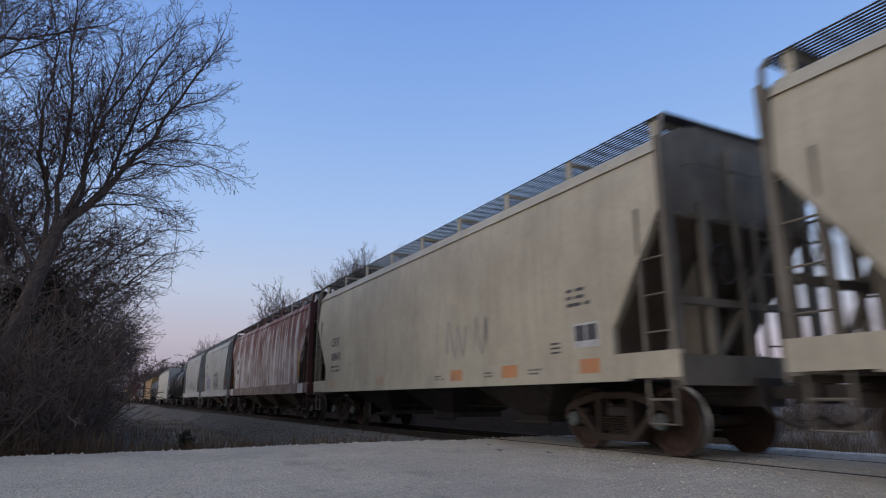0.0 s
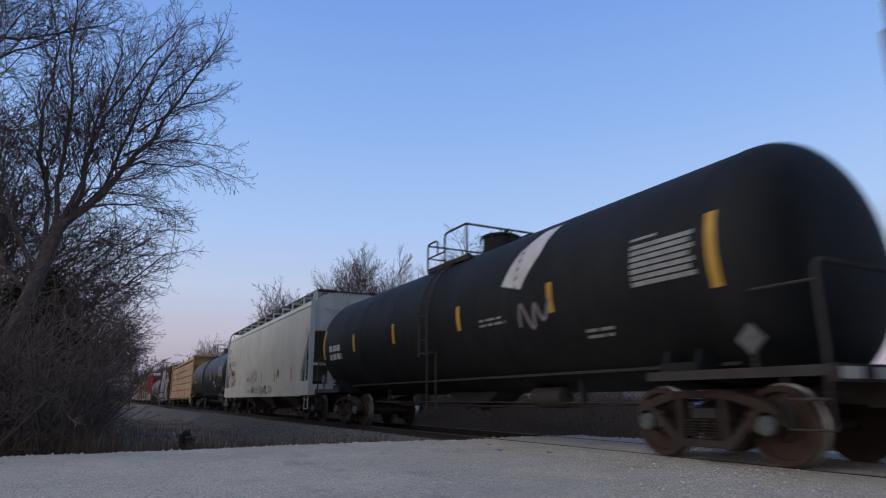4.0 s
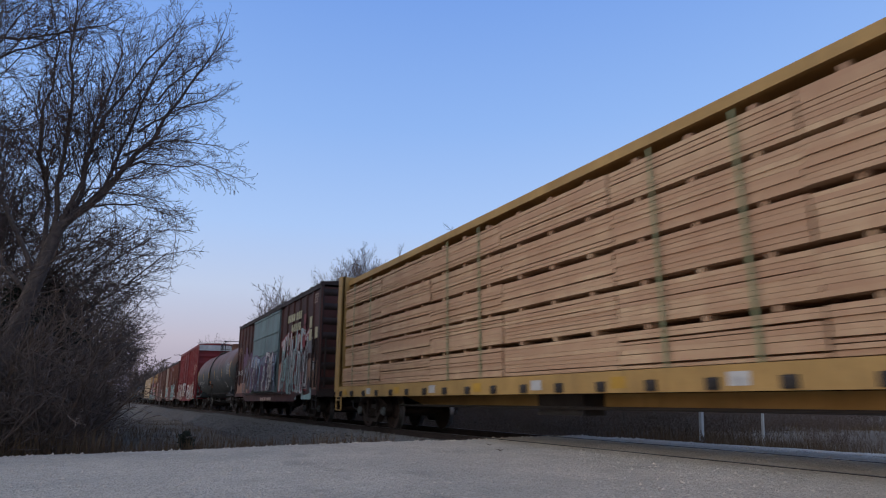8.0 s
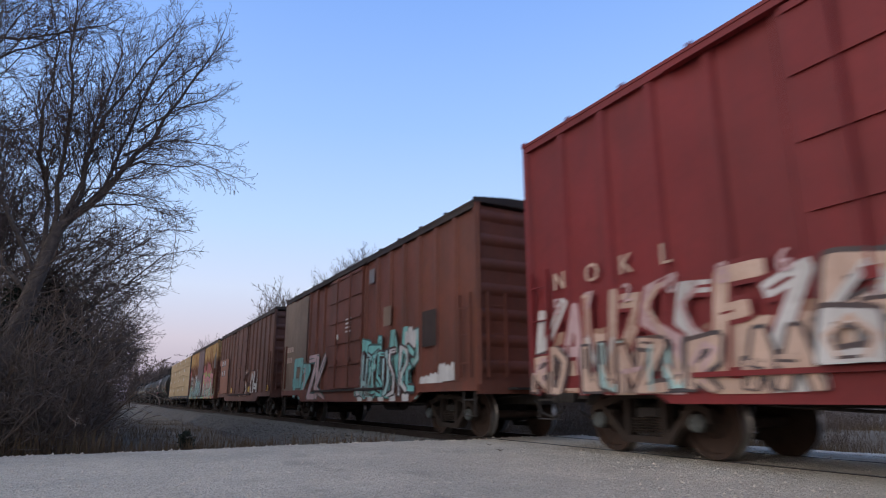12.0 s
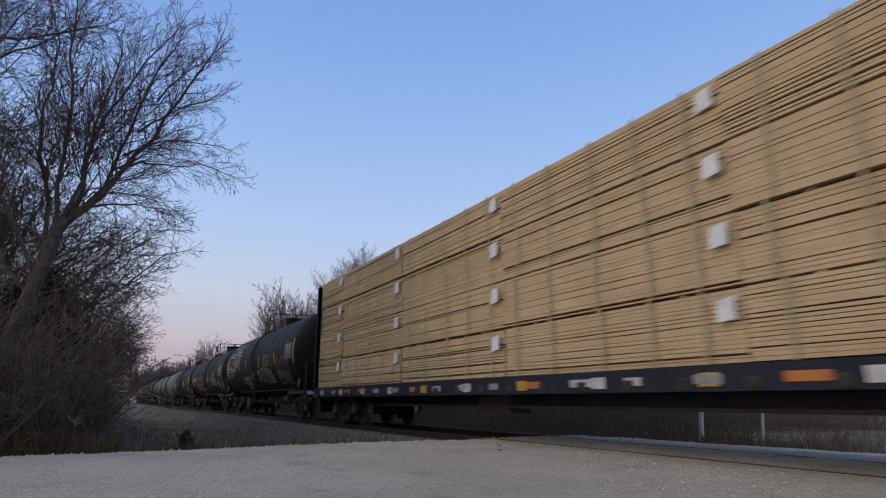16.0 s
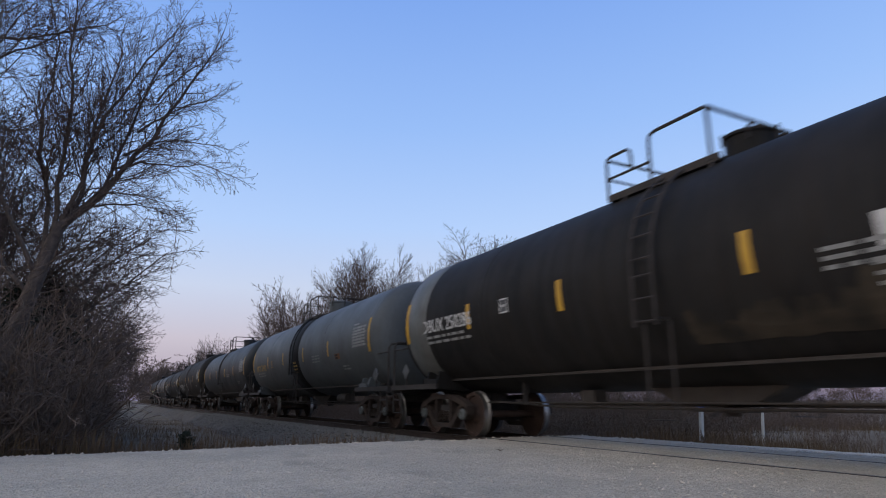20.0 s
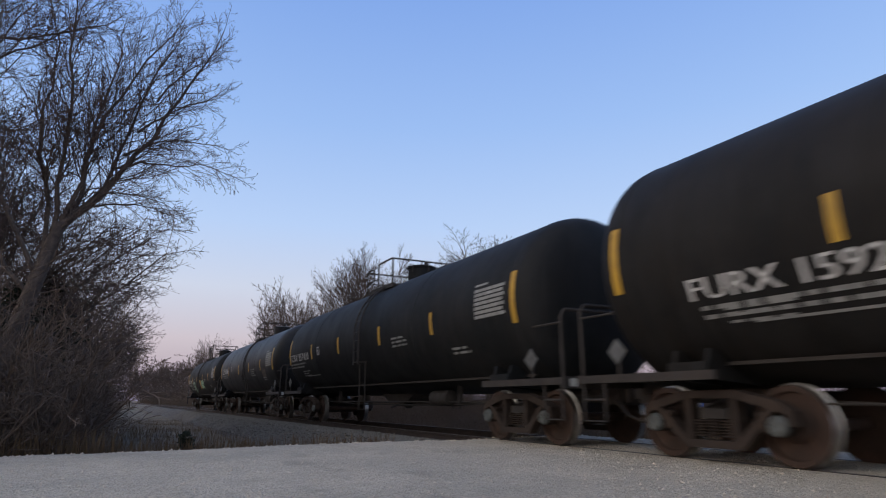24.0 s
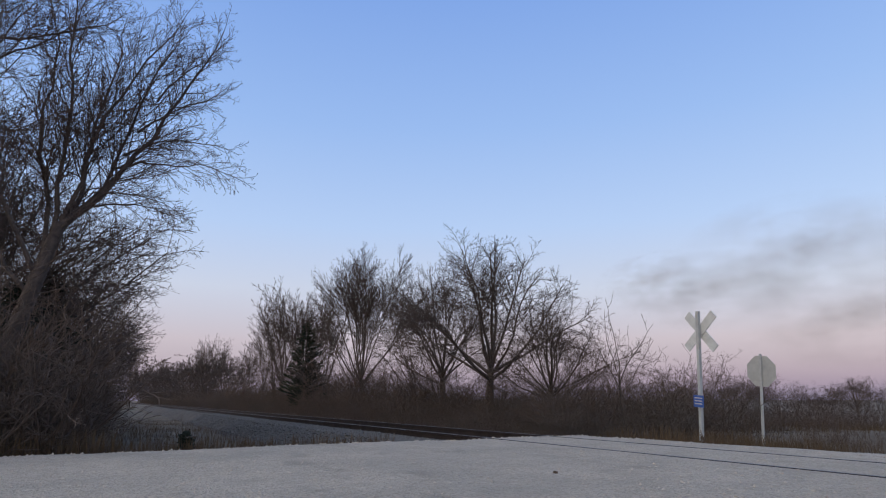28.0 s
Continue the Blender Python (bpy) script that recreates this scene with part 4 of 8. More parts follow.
# ---- box cars ----
def box_car(front, rear, mat, label, top=4.72, door=None, door_mat=None, rib_gap=0.92, sill=0.92, roof_mat=None, end_mat=None, white_end=False, plug=True, seed=1, side_drop=True, halfw=1.52, rods=True, ribs=5):
    half = (front - rear) / 2
    car = car_empty("box_car", front, rear, label, "box car")
    roof_mat = roof_mat or mat
    end_mat = end_mat or mat
    y = halfw
    g = Geo()
    g.box(-half + 0.06, half - 0.06, -y + 0.05, y - 0.05, sill + 0.1, top - 0.12)
    part("body", g, mat, car)
    d0, d1 = door or (-1.3, 1.3)
    # side posts and sheets
    for t in (-1, 1):
        n = int(round((d0 + half) / rib_gap))
        xs = [-half + 0.05 + (d0 + half - 0.1) * k / n for k in range(n + 1)]
        n2 = int(round((half - d1) / rib_gap))
        xs += [d1 + 0.05 + (half - d1 - 0.1) * k / n2 for k in range(n2 + 1)]
        yy = t * y
        for x in xs:
            g = Geo()
            g.prism([(x - 0.10, yy - t * 0.052), (x - 0.05, yy + t * 0.012), (x + 0.05, yy + t * 0.012), (x + 0.10, yy - t * 0.052)], 2, sill + 0.12, top - 0.14)
            part("side_post", g, mat, car)
        g = Geo()
        g.box(-half + 0.04, half - 0.04, min(yy - t * 0.06, yy + t * 0.02), max(yy - t * 0.06, yy + t * 0.02), top - 0.16, top - 0.02)
        part("top_rail", g, roof_mat, car)
        g = Geo()
        if side_drop:
            g.prism([(-half + 0.04, sill), (-half + 2.5, sill), (-half + 2.9, sill - 0.22), (half - 2.9, sill - 0.22), (half - 2.5, sill), (half - 0.04, sill), (half - 0.04, sill + 0.18), (-half + 0.04, sill + 0.18)], 1, min(yy - t * 0.07, yy + t * 0.022), max(yy - t * 0.07, yy + t * 0.022))
        else:
            g.box(-half + 0.04, half - 0.04, min(yy - t * 0.07, yy + t * 0.022), max(yy - t * 0.07, yy + t * 0.022), sill - 0.05, sill + 0.18)
        part("side_sill", g, mat, car)
        # door with its panels, rods and track
        dm = door_mat or mat
        leafs = [(d0, d1)] if d1 - d0 < 3.3 else [(d0, (d0 + d1) / 2), ((d0 + d1) / 2, d1)]
        for a, b in leafs:
            g = Geo()
            g.box(a + 0.02, b - 0.02, min(yy, yy + t * 0.07), max(yy, yy + t * 0.07), sill + 0.16, top - 0.22)
            dr = part("door", g, dm, car, "sliding side door")
            k = ribs
            for i in range(k + 1):
                g = Geo()
                z = sill + 0.2 + i * (top - sill - 0.5) / k
                g.box(a + 0.05, b - 0.05, min(yy + t * 0.07, yy + t * 0.10), max(yy + t * 0.07, yy + t * 0.10), z - 0.035, z + 0.035)
                part("door_rib", g, dm, dr)
            for f_ in ((0.3, 0.7) if plug else (0.5,)):
                if not rods:
                    break
                g = Geo()
                x = a + (b - a) * f_
                g.tube([(x, yy + t * 0.13, sill + 0.18), (x, yy + t * 0.13, top - 0.24)], 0.022, 6)
                g.box(x - 0.08, x + 0.08, min(yy + t * 0.1, yy + t * 0.15), max(yy + t * 0.1, yy + t * 0.15), sill + 0.9, sill + 1.02)
                part("lock_rod", g, dm, dr)
        g = Geo()
        g.box(d0 - 1.6, d1 + 1.6, min(yy, yy + t * 0.09), max(yy, yy + t * 0.09), sill + 0.08, sill + 0.14)
        part("door_track", g, roof_mat, car)
        g = Geo()
        g.box(d0 - 1.6, d1 + 0.2, min(yy, yy + t * 0.10), max(yy, yy + t * 0.10), top - 0.2, top - 0.14)
        part("door_track", g, roof_mat, car)
    # roof with seams
    g = Geo()
    g.prism([(-y - 0.03, top - 0.05), (-y - 0.03, top), (-y * 0.5, top + 0.09), (0, top + 0.12), (y * 0.5, top + 0.09), (y + 0.03, top), (y + 0.03, top - 0.05)], 0, -half - 0.02, half + 0.02)
    part("roof", g, roof_mat, car)
    n = int(2 * half / 1.2)
    for k in range(n + 1):
        g = Geo()
        x = -half + 0.03 + k * (2 * half - 0.06) / n
        g.prism([(-y - 0.035, top), (-y * 0.5, top + 0.09), (0, top + 0.12), (y * 0.5, top + 0.09), (y + 0.035, top), (y + 0.035, top + 0.05), (y * 0.5, top + 0.13), (0, top + 0.16), (-y * 0.5, top + 0.13), (-y - 0.035, top + 0.05)], 0, x - 0.03, x + 0.03)
        part("roof_seam", g, roof_mat, car)
    # corrugated ends
    for s in (-1, 1):
        zz = sill + 0.15
        k = 7
        hgt = (top - 0.1 - zz) / k
        front_pts = []
        for i in range(k):
            z = zz + i * hgt
            front_pts += [(s * (half - 0.085), z), (s * (half - 0.085), z + hgt * 0.3), (s * (half - 0.02), z + hgt * 0.45), (s * (half + 0.005), z + hgt * 0.6), (s * (half - 0.02), z + hgt * 0.75), (s * (half - 0.085), z + hgt * 0.9)]
        front_pts += [(s * (half - 0.085), top - 0.1), (s * (half - 0.12), top - 0.1), (s * (half - 0.12), zz)]
        g = Geo()
        g.prism(front_pts, 1, -y + 0.09, y - 0.09)
        part("end_panel", g, end_mat, car)
        for t in (-1, 1):
            g = Geo()
            g.box(*sorted((s * (half - 0.10), s * (half + 0.012))), *sorted((t * (y - 0.10), t * (y + 0.012))), sill, top - 0.03)
            part("corner_post", g, end_mat, car)
        g = Geo()
        g.box(*sorted((s * (half - 0.10), s * (half + 0.02))), -y + 0.02, y - 0.02, sill - 0.06, sill + 0.2)
        part("end_sill", g, end_mat, car)
        if white_end and s > 0:
            g = Geo()
            g.box(half - 0.01, half + 0.03, -y, y, top - 0.46, top - 0.02)
            part("end_fascia", g, WHITE_PAINT, car, "white painted strip along the top of the end")
        ladder(car, s * (half - 0.38), -y - 0.06, sill + 0.25, sill + 1.9, end_mat, 0.42)
        ladder(car, s * (half + 0.06), -y + 0.42, sill + 0.25, sill + 1.9, end_mat, 0.42, 1)
        ladder(car, s * (half - 0.38), y + 0.06, sill + 0.25, sill + 1.9, end_mat, 0.42)
        for t in (-1, 1):
            stirrup(car, s * (half - 0.38), t * (y - 0.03), STEEL_DARK)
        g = Geo()
        g.box(*sorted((s * (half + 0.02), s * (half + 0.30))), -0.85, 0.85, sill + 0.02, sill + 0.06)
        part("brake_step", g, STEEL_DARK, car)
        g = Geo()
        rim = [(s * (half + 0.12), 0.5 + 0.27 * math.cos(math.pi * q / 10), 2.6 + 0.27 * math.sin(math.pi * q / 10)) for q in range(21)]
        g.tube(rim, 0.018, 6)
        for q in range(3):
            c_, s_ = 0.27 * math.cos(math.pi * q / 3), 0.27 * math.sin(math.pi * q / 3)
            g.tube([(s * (half + 0.12), 0.5 - c_, 2.6 - s_), (s * (half + 0.12), 0.5 + c_, 2.6 + s_)], 0.014, 5)
        g.tube([(s * (half - 0.05), 0.5, 2.6), (s * (half + 0.13), 0.5, 2.6)], 0.03, 8)
        part("hand_wheel", g, STEEL_DARK, car)
    undercarriage(car, half + 0.28, half - 2.0)
    for x in (-half * 0.42, -half * 0.15, half * 0.15, half * 0.42):
        g = Geo()
        g.box(x - 0.06, x + 0.06, -1.4, 1.4, 0.74, 0.92)
        part("cross_bearer", g, STEEL_DARK, car)
    g = Geo()
    g.lathe([(-0.5, 0.0), (-0.47, 0.18), (0.47, 0.18), (0.5, 0.0)], 14, 0, (half * 0.25, -0.7, 0.66))
    part("air_reservoir", g, STEEL_DARK, car)
    return car, flat_map(y + 0.014), half


# ---- covered hoppers ----
def hopper(front, rear, mat, label, top=4.36, bays=3, style="round", end_mat=None, seed=1, slope=(3.2, 1.72, 1.0), inset=0.17, sill=(1.02, 1.36), sill_mat=None, deck=GALV, bay_mat=None, halfw=1.55, band=True):
    """slope: height where the side's edge leaves the end, height where it meets the sill, and how far it runs in."""
    half = (front - rear) / 2
    car = car_empty("covered_hopper", front, rear, label, "hopper car")
    end_mat, sill_mat, bay_mat = end_mat or mat, sill_mat or mat, bay_mat or mat
    w = halfw
    if style == "round":
        side = [(0.0, top + 0.26), (0.55, top + 0.22), (1.0, top + 0.10), (1.30, top - 0.05), (1.42, top - 0.22), (1.48, top - 0.5), (w - 0.02, top - 1.2), (w, top - 1.9), (w, 2.2), (w - 0.02, sill[1])]
    else:
        side = [(0.0, top + 0.24), (0.9, top + 0.16), (1.34, top + 0.0), (1.40, top - 0.10), (1.44, top - 0.35), (w - 0.06, top - 0.9), (w, top - 1.6), (w, 2.1), (w - 0.03, sill[1])]
    zs0, zs1, run = slope
    st = [(-half + inset, zs0 + 0.0)] + [(-half + inset + run * k / 4, zs0 + (zs1 - zs0) * k / 4) for k in range(1, 5)]
    st += [(-half + inset + run + 0.02, sill[1])]
    st = st + [(-a, b) for a, b in st[::-1]]
    g = Geo()
    ring = [(-a, b) for a, b in side[::-1]] + side[1:]
    nn = len(ring)
    for x, cut in st:
        for yv, z in ring:
            g.v.append((x, yv, max(z, cut)))
    for i in range(len(st) - 1):
        for k in range(nn - 1):
            g.f.append((i * nn + k, i * nn + k + 1, (i + 1) * nn + k + 1, (i + 1) * nn + k))
        g.f.append((i * nn, (i + 1) * nn, (i + 1) * nn + nn - 1, i * nn + nn - 1))
    g.f.append(list(range(nn))[::-1])
    g.f.append(list(range((len(st) - 1) * nn, len(st) * nn)))
    g.m = [0] * len(g.f)
    part("body", g, mat, car, smooth=30)
    put = profile_map(side[2:])
    # top chord rib along the eaves, and seams between side sheets
    for t in (-1, 1):
        g = Geo()
        g.prism([(t * 1.34, top - 0.10), (t * 1.45, top - 0.26), (t * 1.47, top - 0.30), (t * 1.40, top - 0.30), (t * 1.30, top - 0.14)], 0, -half + inset, half - inset)
        part("top_chord", g, mat, car)
        g = Geo()
        g.box(-half + 0.02, half - 0.02, min(t * (w - 0.06), t * (w + 0.01)), max(t * (w - 0.06), t * (w + 0.01)), sill[0], sill[1] - 0.004)
        g.box(-half + 0.9, half - 0.9, min(t * (w - 0.06), t * (w + 0.035)), max(t * (w - 0.06), t * (w + 0.035)), sill[0] - 0.03, sill[0] + 0.03)
        part("side_sill", g, sill_mat, car)
    for x in [(-half + 2.6) + k * (2 * half - 5.2) / (bays * 2) for k in range(bays * 2 + 1)]:
        g = Geo()
        for (ya, za), (yb, zb) in zip(side[4:], side[5:]):
            g.add([(x - 0.012, -ya - 0.004, za), (x - 0.012, -yb - 0.004, zb), (x + 0.012, -yb - 0.004, zb), (x + 0.012, -ya - 0.004, za)], [(0, 1, 2, 3)])
        part("sheet_seam", g, mat, car)
    # roof hatches
    n = int(2 * half / 2.2)
    for k in range(n):
        x = -half + 1.4 + k * (2 * half - 2.8) / max(n - 1, 1)
        g = Geo()
        g.lathe([(top + 0.16, 0.34), (top + 0.36, 0.34), (top + 0.42, 0.28)], 20, 2, (x, 0, 0))
        part("roof_hatch", g, mat, car)
    # running boards: grating on brackets along both eaves and across the ends
    zb = top + 0.24
    for t in (-1, 1):
        g = Geo()
        for k in range(10):
            yv = t * (0.72 + k * 0.066)
            g.box(-half + 0.12, half - 0.12, yv - 0.010, yv + 0.010, zb + 0.008, zb + 0.022)
        m = int(2 * half / 0.30)
        for k in range(m):
            x = -half + 0.14 + k * (2 * half - 0.28) / (m - 1)
            g.box(x - 0.008, x + 0.008, min(t * 0.70, t * 1.34), max(t * 0.70, t * 1.34), zb + 0.004, zb + 0.03)
        part("running_board", g, deck, car)
        kk = int(2 * half / 1.75)
        for k in range(kk + 1):
            x = -half + 0.35 + k * (2 * half - 0.7) / kk
            g = Geo()
            g.box(x - 0.06, x + 0.06, min(t * 1.28, t * 1.31), max(t * 1.28, t * 1.31), top - 0.12, zb + 0.02)
            g.box(x - 0.05, x + 0.05, min(t * 0.7, t * 1.3), max(t * 0.7, t * 1.3), zb - 0.05, zb)
            part("bracket", g, mat, car)
    for s in (-1, 1):
        x = s * (half - 0.30)
        # sheet added over the end face to darken it through end_mat's colour
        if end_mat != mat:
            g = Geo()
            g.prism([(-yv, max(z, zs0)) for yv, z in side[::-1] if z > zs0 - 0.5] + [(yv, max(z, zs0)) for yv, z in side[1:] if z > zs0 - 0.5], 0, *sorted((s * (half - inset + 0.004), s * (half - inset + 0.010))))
            part("end_sheet", g, end_mat, car, "darkened sheet over the upper end")
        g = Geo()
        for k in range(6):
            xx = x + s * (-0.15 + k * 0.07)
            g.box(xx - 0.012, xx + 0.012, -1.34, 1.34, zb - 0.04, zb - 0.005)
        part("end_board", g, deck, car)
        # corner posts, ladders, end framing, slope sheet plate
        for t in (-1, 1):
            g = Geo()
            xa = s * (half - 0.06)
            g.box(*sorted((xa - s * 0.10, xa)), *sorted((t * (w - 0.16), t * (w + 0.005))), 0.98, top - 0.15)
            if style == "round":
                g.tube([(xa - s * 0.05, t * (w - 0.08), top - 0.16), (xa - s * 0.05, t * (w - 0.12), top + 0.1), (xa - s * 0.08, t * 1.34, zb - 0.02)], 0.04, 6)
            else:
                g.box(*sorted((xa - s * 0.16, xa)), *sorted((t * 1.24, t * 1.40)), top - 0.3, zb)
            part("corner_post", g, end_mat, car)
            ladder(car, s * (half - 0.34), t * (w - 0.03), 1.36, 3.3, end_mat, 0.50)
            stirrup(car, s * (half - 0.4), t * (w - 0.05), end_mat)
        g = Geo()
        g.box(*sorted((s * (half - 0.5), s * half)), -w + 0.02, w - 0.02, 1.0, 1.12)
        g.box(*sorted((s * (half - 0.06), s * half)), -w, w, 0.92, 1.30)
        part("end_sill", g, end_mat if style == "round" else sill_mat, car)
        # dark sheet under the slope: the cut-out's shade is put into its colour
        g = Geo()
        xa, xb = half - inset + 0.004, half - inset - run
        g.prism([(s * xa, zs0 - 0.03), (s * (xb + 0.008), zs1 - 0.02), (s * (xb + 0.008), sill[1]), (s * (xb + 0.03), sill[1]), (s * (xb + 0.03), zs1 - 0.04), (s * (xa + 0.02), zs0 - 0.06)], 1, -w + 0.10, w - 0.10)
        part("slope_sheet", g, SLOPE_SHADE if style == "round" else end_mat, car, "slope sheet under the end, darkened as if in shade")
        for yv in (-0.75, 0.75):
            g = Geo()
            g.box(*sorted((s * (half - 0.2), s * (half - 0.1))), yv - 0.06, yv + 0.06, 1.1, zs0 + 0.2 if style == "round" else top + 0.1)
            part("end_post", g, end_mat, car)
        g = Geo()
        g.bar((s * (half - 0.15), -0.75, 1.2), (s * (half - 0.15), 0.75, 3.0), 0.07)
        part("end_brace", g, end_mat, car)
        for z in ((2.0,) if style == "round" else (2.0, 3.2, top - 0.2)):
            g = Geo()
            g.box(*sorted((s * (half - 0.18), s * (half - 0.09))), -w + 0.1, w - 0.1, z - 0.05, z + 0.05)
            part("end_beam", g, end_mat, car)
        ladder(car, s * (half + 0.0), 0.35, 1.2, zs0 if style == "round" else top + 0.1, end_mat, 0.45, 1)
        if style == "round":
            # upright brake pipe and a rail across the solid upper end
            g = Geo()
            g.tube([(s * (half - 0.08), -0.15, 1.15), (s * (half - 0.08), -0.15, top - 0.1)], 0.045, 8)
            part("brake_pipe_guard", g, end_mat, car)
            g = Geo()
            g.tube([(s * (half - inset), -1.0, top - 0.45), (s * (half - 0.02), -0.95, top - 0.45), (s * (half - 0.02), 0.95, top - 0.45), (s * (half - inset), 1.0, top - 0.45)], 0.016, 6)
            part("grab_rail", g, end_mat, car)
        else:
            # plate that ties the side's upper edge to the corner posts
            for t in (-1, 1):
                g = Geo()
                g.box(*sorted((s * (half - inset - 0.25), s * (half - 0.1))), *sorted((t * (w - 0.135), t * (w - 0.10))), top - 0.62, top - 0.22)
                part("corner_plate", g, mat, car)
        xr = half - inset - run - 0.1
        for t in (-1, 1):
            g = Geo()
            g.prism([(s * (half - inset - 0.3), zs0), (s * (half - inset - 0.3), 1.1), (s * xr, 1.1)], 1, t * 0.55 - 0.02, t * 0.55 + 0.02)
            part("slope_web", g, end_mat, car)
        g = Geo()
        rim = [(s * (half + 0.01), -0.6 + 0.27 * math.cos(math.pi * q / 10), 2.5 + 0.27 * math.sin(math.pi * q / 10)) for q in range(21)]
        g.tube(rim, 0.018, 6)
        for q in range(3):
            c_, s_ = 0.27 * math.cos(math.pi * q / 3), 0.27 * math.sin(math.pi * q / 3)
            g.tube([(s * (half + 0.01), -0.6 - c_, 2.5 - s_), (s * (half + 0.01), -0.6 + c_, 2.5 + s_)], 0.014, 5)
        part("hand_wheel", g, STEEL_DARK, car)
        g = Geo()
        g.lathe([(-0.4, 0.0), (-0.37, 0.16), (0.37, 0.16), (0.4, 0.0)], 14, 1, (s * (half - 0.9), 0.0, 1.35))
        part("air_reservoir", g, STEEL_DARK, car)
    # hopper bays
    bl = (2 * half - 5.0) / bays
    for k in range(bays):
        cx = -half + 2.5 + (k + 0.5) * bl
        g = Geo()
        for (za, xa, ya), (zb_, xb, yb) in zip([(1.38, bl * 0.49, w - 0.08), (1.0, bl * 0.36, 1.2)], [(1.0, bl * 0.36, 1.2), (0.46, 0.34, 0.62)]):
            vs = [(cx + a * xa, b * ya, za) for a, b in ((-1, -1), (1, -1), (1, 1), (-1, 1))] + [(cx + a * xb, b * yb, zb_) for a, b in ((-1, -1), (1, -1), (1, 1), (-1, 1))]
            g.add(vs, [(4, 5, 1, 0), (5, 6, 2, 1), (6, 7, 3, 2), (7, 4, 0, 3)])
        g.box(cx - 0.36, cx + 0.36, -0.66, 0.66, 0.36, 0.47)
        part("hopper_bay", g, bay_mat, car)
        g = Geo()
        g.box(cx - 0.5, cx + 0.5, -0.72, -0.66, 0.30, 0.40)
        g.tube([(cx - 0.6, -0.75, 0.36), (cx + 0.6, -0.75, 0.36)], 0.03, 8)
        part("outlet_gate", g, STEEL_DARK, car)
    undercarriage(car, half + 0.22, half - 1.75)
    return car, put, half


# ---- lumber cars ----
def lumber_car(front, rear, mat, label, wood, rows, cols, seed, beam_mat=None, bulk_h=4.55, strap=None, wrap=False, top=4.35, n_board=9, post_w=0.34, loose=0.0, band_mat=None, slip=0.035, chord=(0.42, 4.5), cuts=None, jog=0.014, front_w=None):
    half = (front - rear) / 2
    car = car_empty("lumber_car", front, rear, label, "lumber car")
    rng = random.Random(seed)
    g = Geo()
    g.box(-half + 0.05, half - 0.05, -1.36, 1.36, 1.02, 1.10)
    part("deck", g, mat, car)
    g = Geo()
    g.prism([(-half + 3.2, 0.84), (half - 3.2, 0.84), (half - 4.4, 0.62), (-half + 4.4, 0.62)], 1, -0.5, 0.5)
    part("belly_sill", g, mat, car)
    g = Geo()
    g.box(-half + 0.05, half - 0.05, 1.37, 1.45, 0.84, 1.14)
    part("side_sill", g, mat, car)
    g = Geo()
    g.box(-half + 0.05, half - 0.05, -1.45, -1.37, 0.84, 1.14)
    part("side_sill", g, mat, car)
    for k in range(int(2 * half / 0.95)):
        x = -half + 0.6 + k * 0.95
        g = Geo()
        g.lathe([(-1.50, 0.05), (-1.44, 0.09)], 10, 1, (x, 0, 0.93))
        g.box(x - 0.09, x + 0.09, -1.475, -1.45, 0.86, 1.0)
        part("winch", g, STEEL_DARK, car)
    for k in range(int(2 * half / 1.9)):
        x = -half + 0.95 + k * 1.9
        g = Geo()
        g.box(x - 0.14, x + 0.14, -1.457, -1.449, 0.90, 1.06)
        part("reflector", g, YELLOW if k % 2 == 0 else WHITE_MARK, car)
    depths = {-1: post_w, 1: front_w or post_w}
    for s in (-1, 1):
        post_w = depths[s]
        g = Geo()
        x0, x1 = sorted((s * (half - post_w), s * (half - post_w + 0.06)))
        g.box(x0, x1, -1.42, 1.42, 1.1, bulk_h)
        part("bulkhead", g, mat, car, "tall steel end bulkhead")
        for t in (-1, 1):
            g = Geo()
            g.prism([(s * half, 1.0), (s * (half - post_w), 1.0), (s * (half - post_w), bulk_h), (s * (half - 0.04), bulk_h)], 1, *sorted((t * 1.36, t * 1.47)))
            part("bulkhead_post", g, mat, car)
        g = Geo()
        for yv in ((-0.5, 0.45) if post_w > 0.2 else ()):
            g.box(*sorted((s * (half - 0.28), s * (half - 0.08))), yv - 0.07, yv + 0.07, 1.1, bulk_h - 0.02)
        for k in range(6 if post_w > 0.2 else 0):
            z = 1.45 + k * (bulk_h - 1.6) / 5.2
            g.box(*sorted((s * (half - 0.28), s * (half - 0.14))), -1.36, 1.36, z - 0.05, z + 0.05)
        g.box(*sorted((s * (half - post_w + 0.001), s * half)), -1.44, 1.44, bulk_h - 0.14, bulk_h + 0.002)
        part("bulkhead_rib", g, mat, car)
        ladder(car, s * (half + 0.02), -1.15, 1.1, 2.9, mat, 0.42, 1)
        for t in (-1, 1):
            stirrup(car, s * (half - 0.3), t * 1.42, mat)
    post_w = depths[-1]
    # centre beam with its top chord
    g = Geo()
    g.box(-half + 0.3, half - 0.3, -0.09, 0.09, 1.1, bulk_h - 0.35)
    part("centre_beam", g, beam_mat or mat, car)
    g = Geo()
    cw, cz = chord
    g.prism([(-cw, cz - 0.16), (-cw + 0.07, cz - 0.16), (-cw + 0.07, cz - 0.06), (cw - 0.07, cz - 0.06), (cw - 0.07, cz - 0.16), (cw, cz - 0.16), (cw, cz), (-cw, cz)], 0, -half + depths[-1] - 0.02, half - depths[1] + 0.02)
    part("top_chord", g, beam_mat or mat, car)
    # bundles of sawn boards
    z0 = 1.16
    zh = (top - z0) / rows
    ends = [-half + post_w + 0.13] + list(cuts or ()) + [half - depths[1] - 0.13]
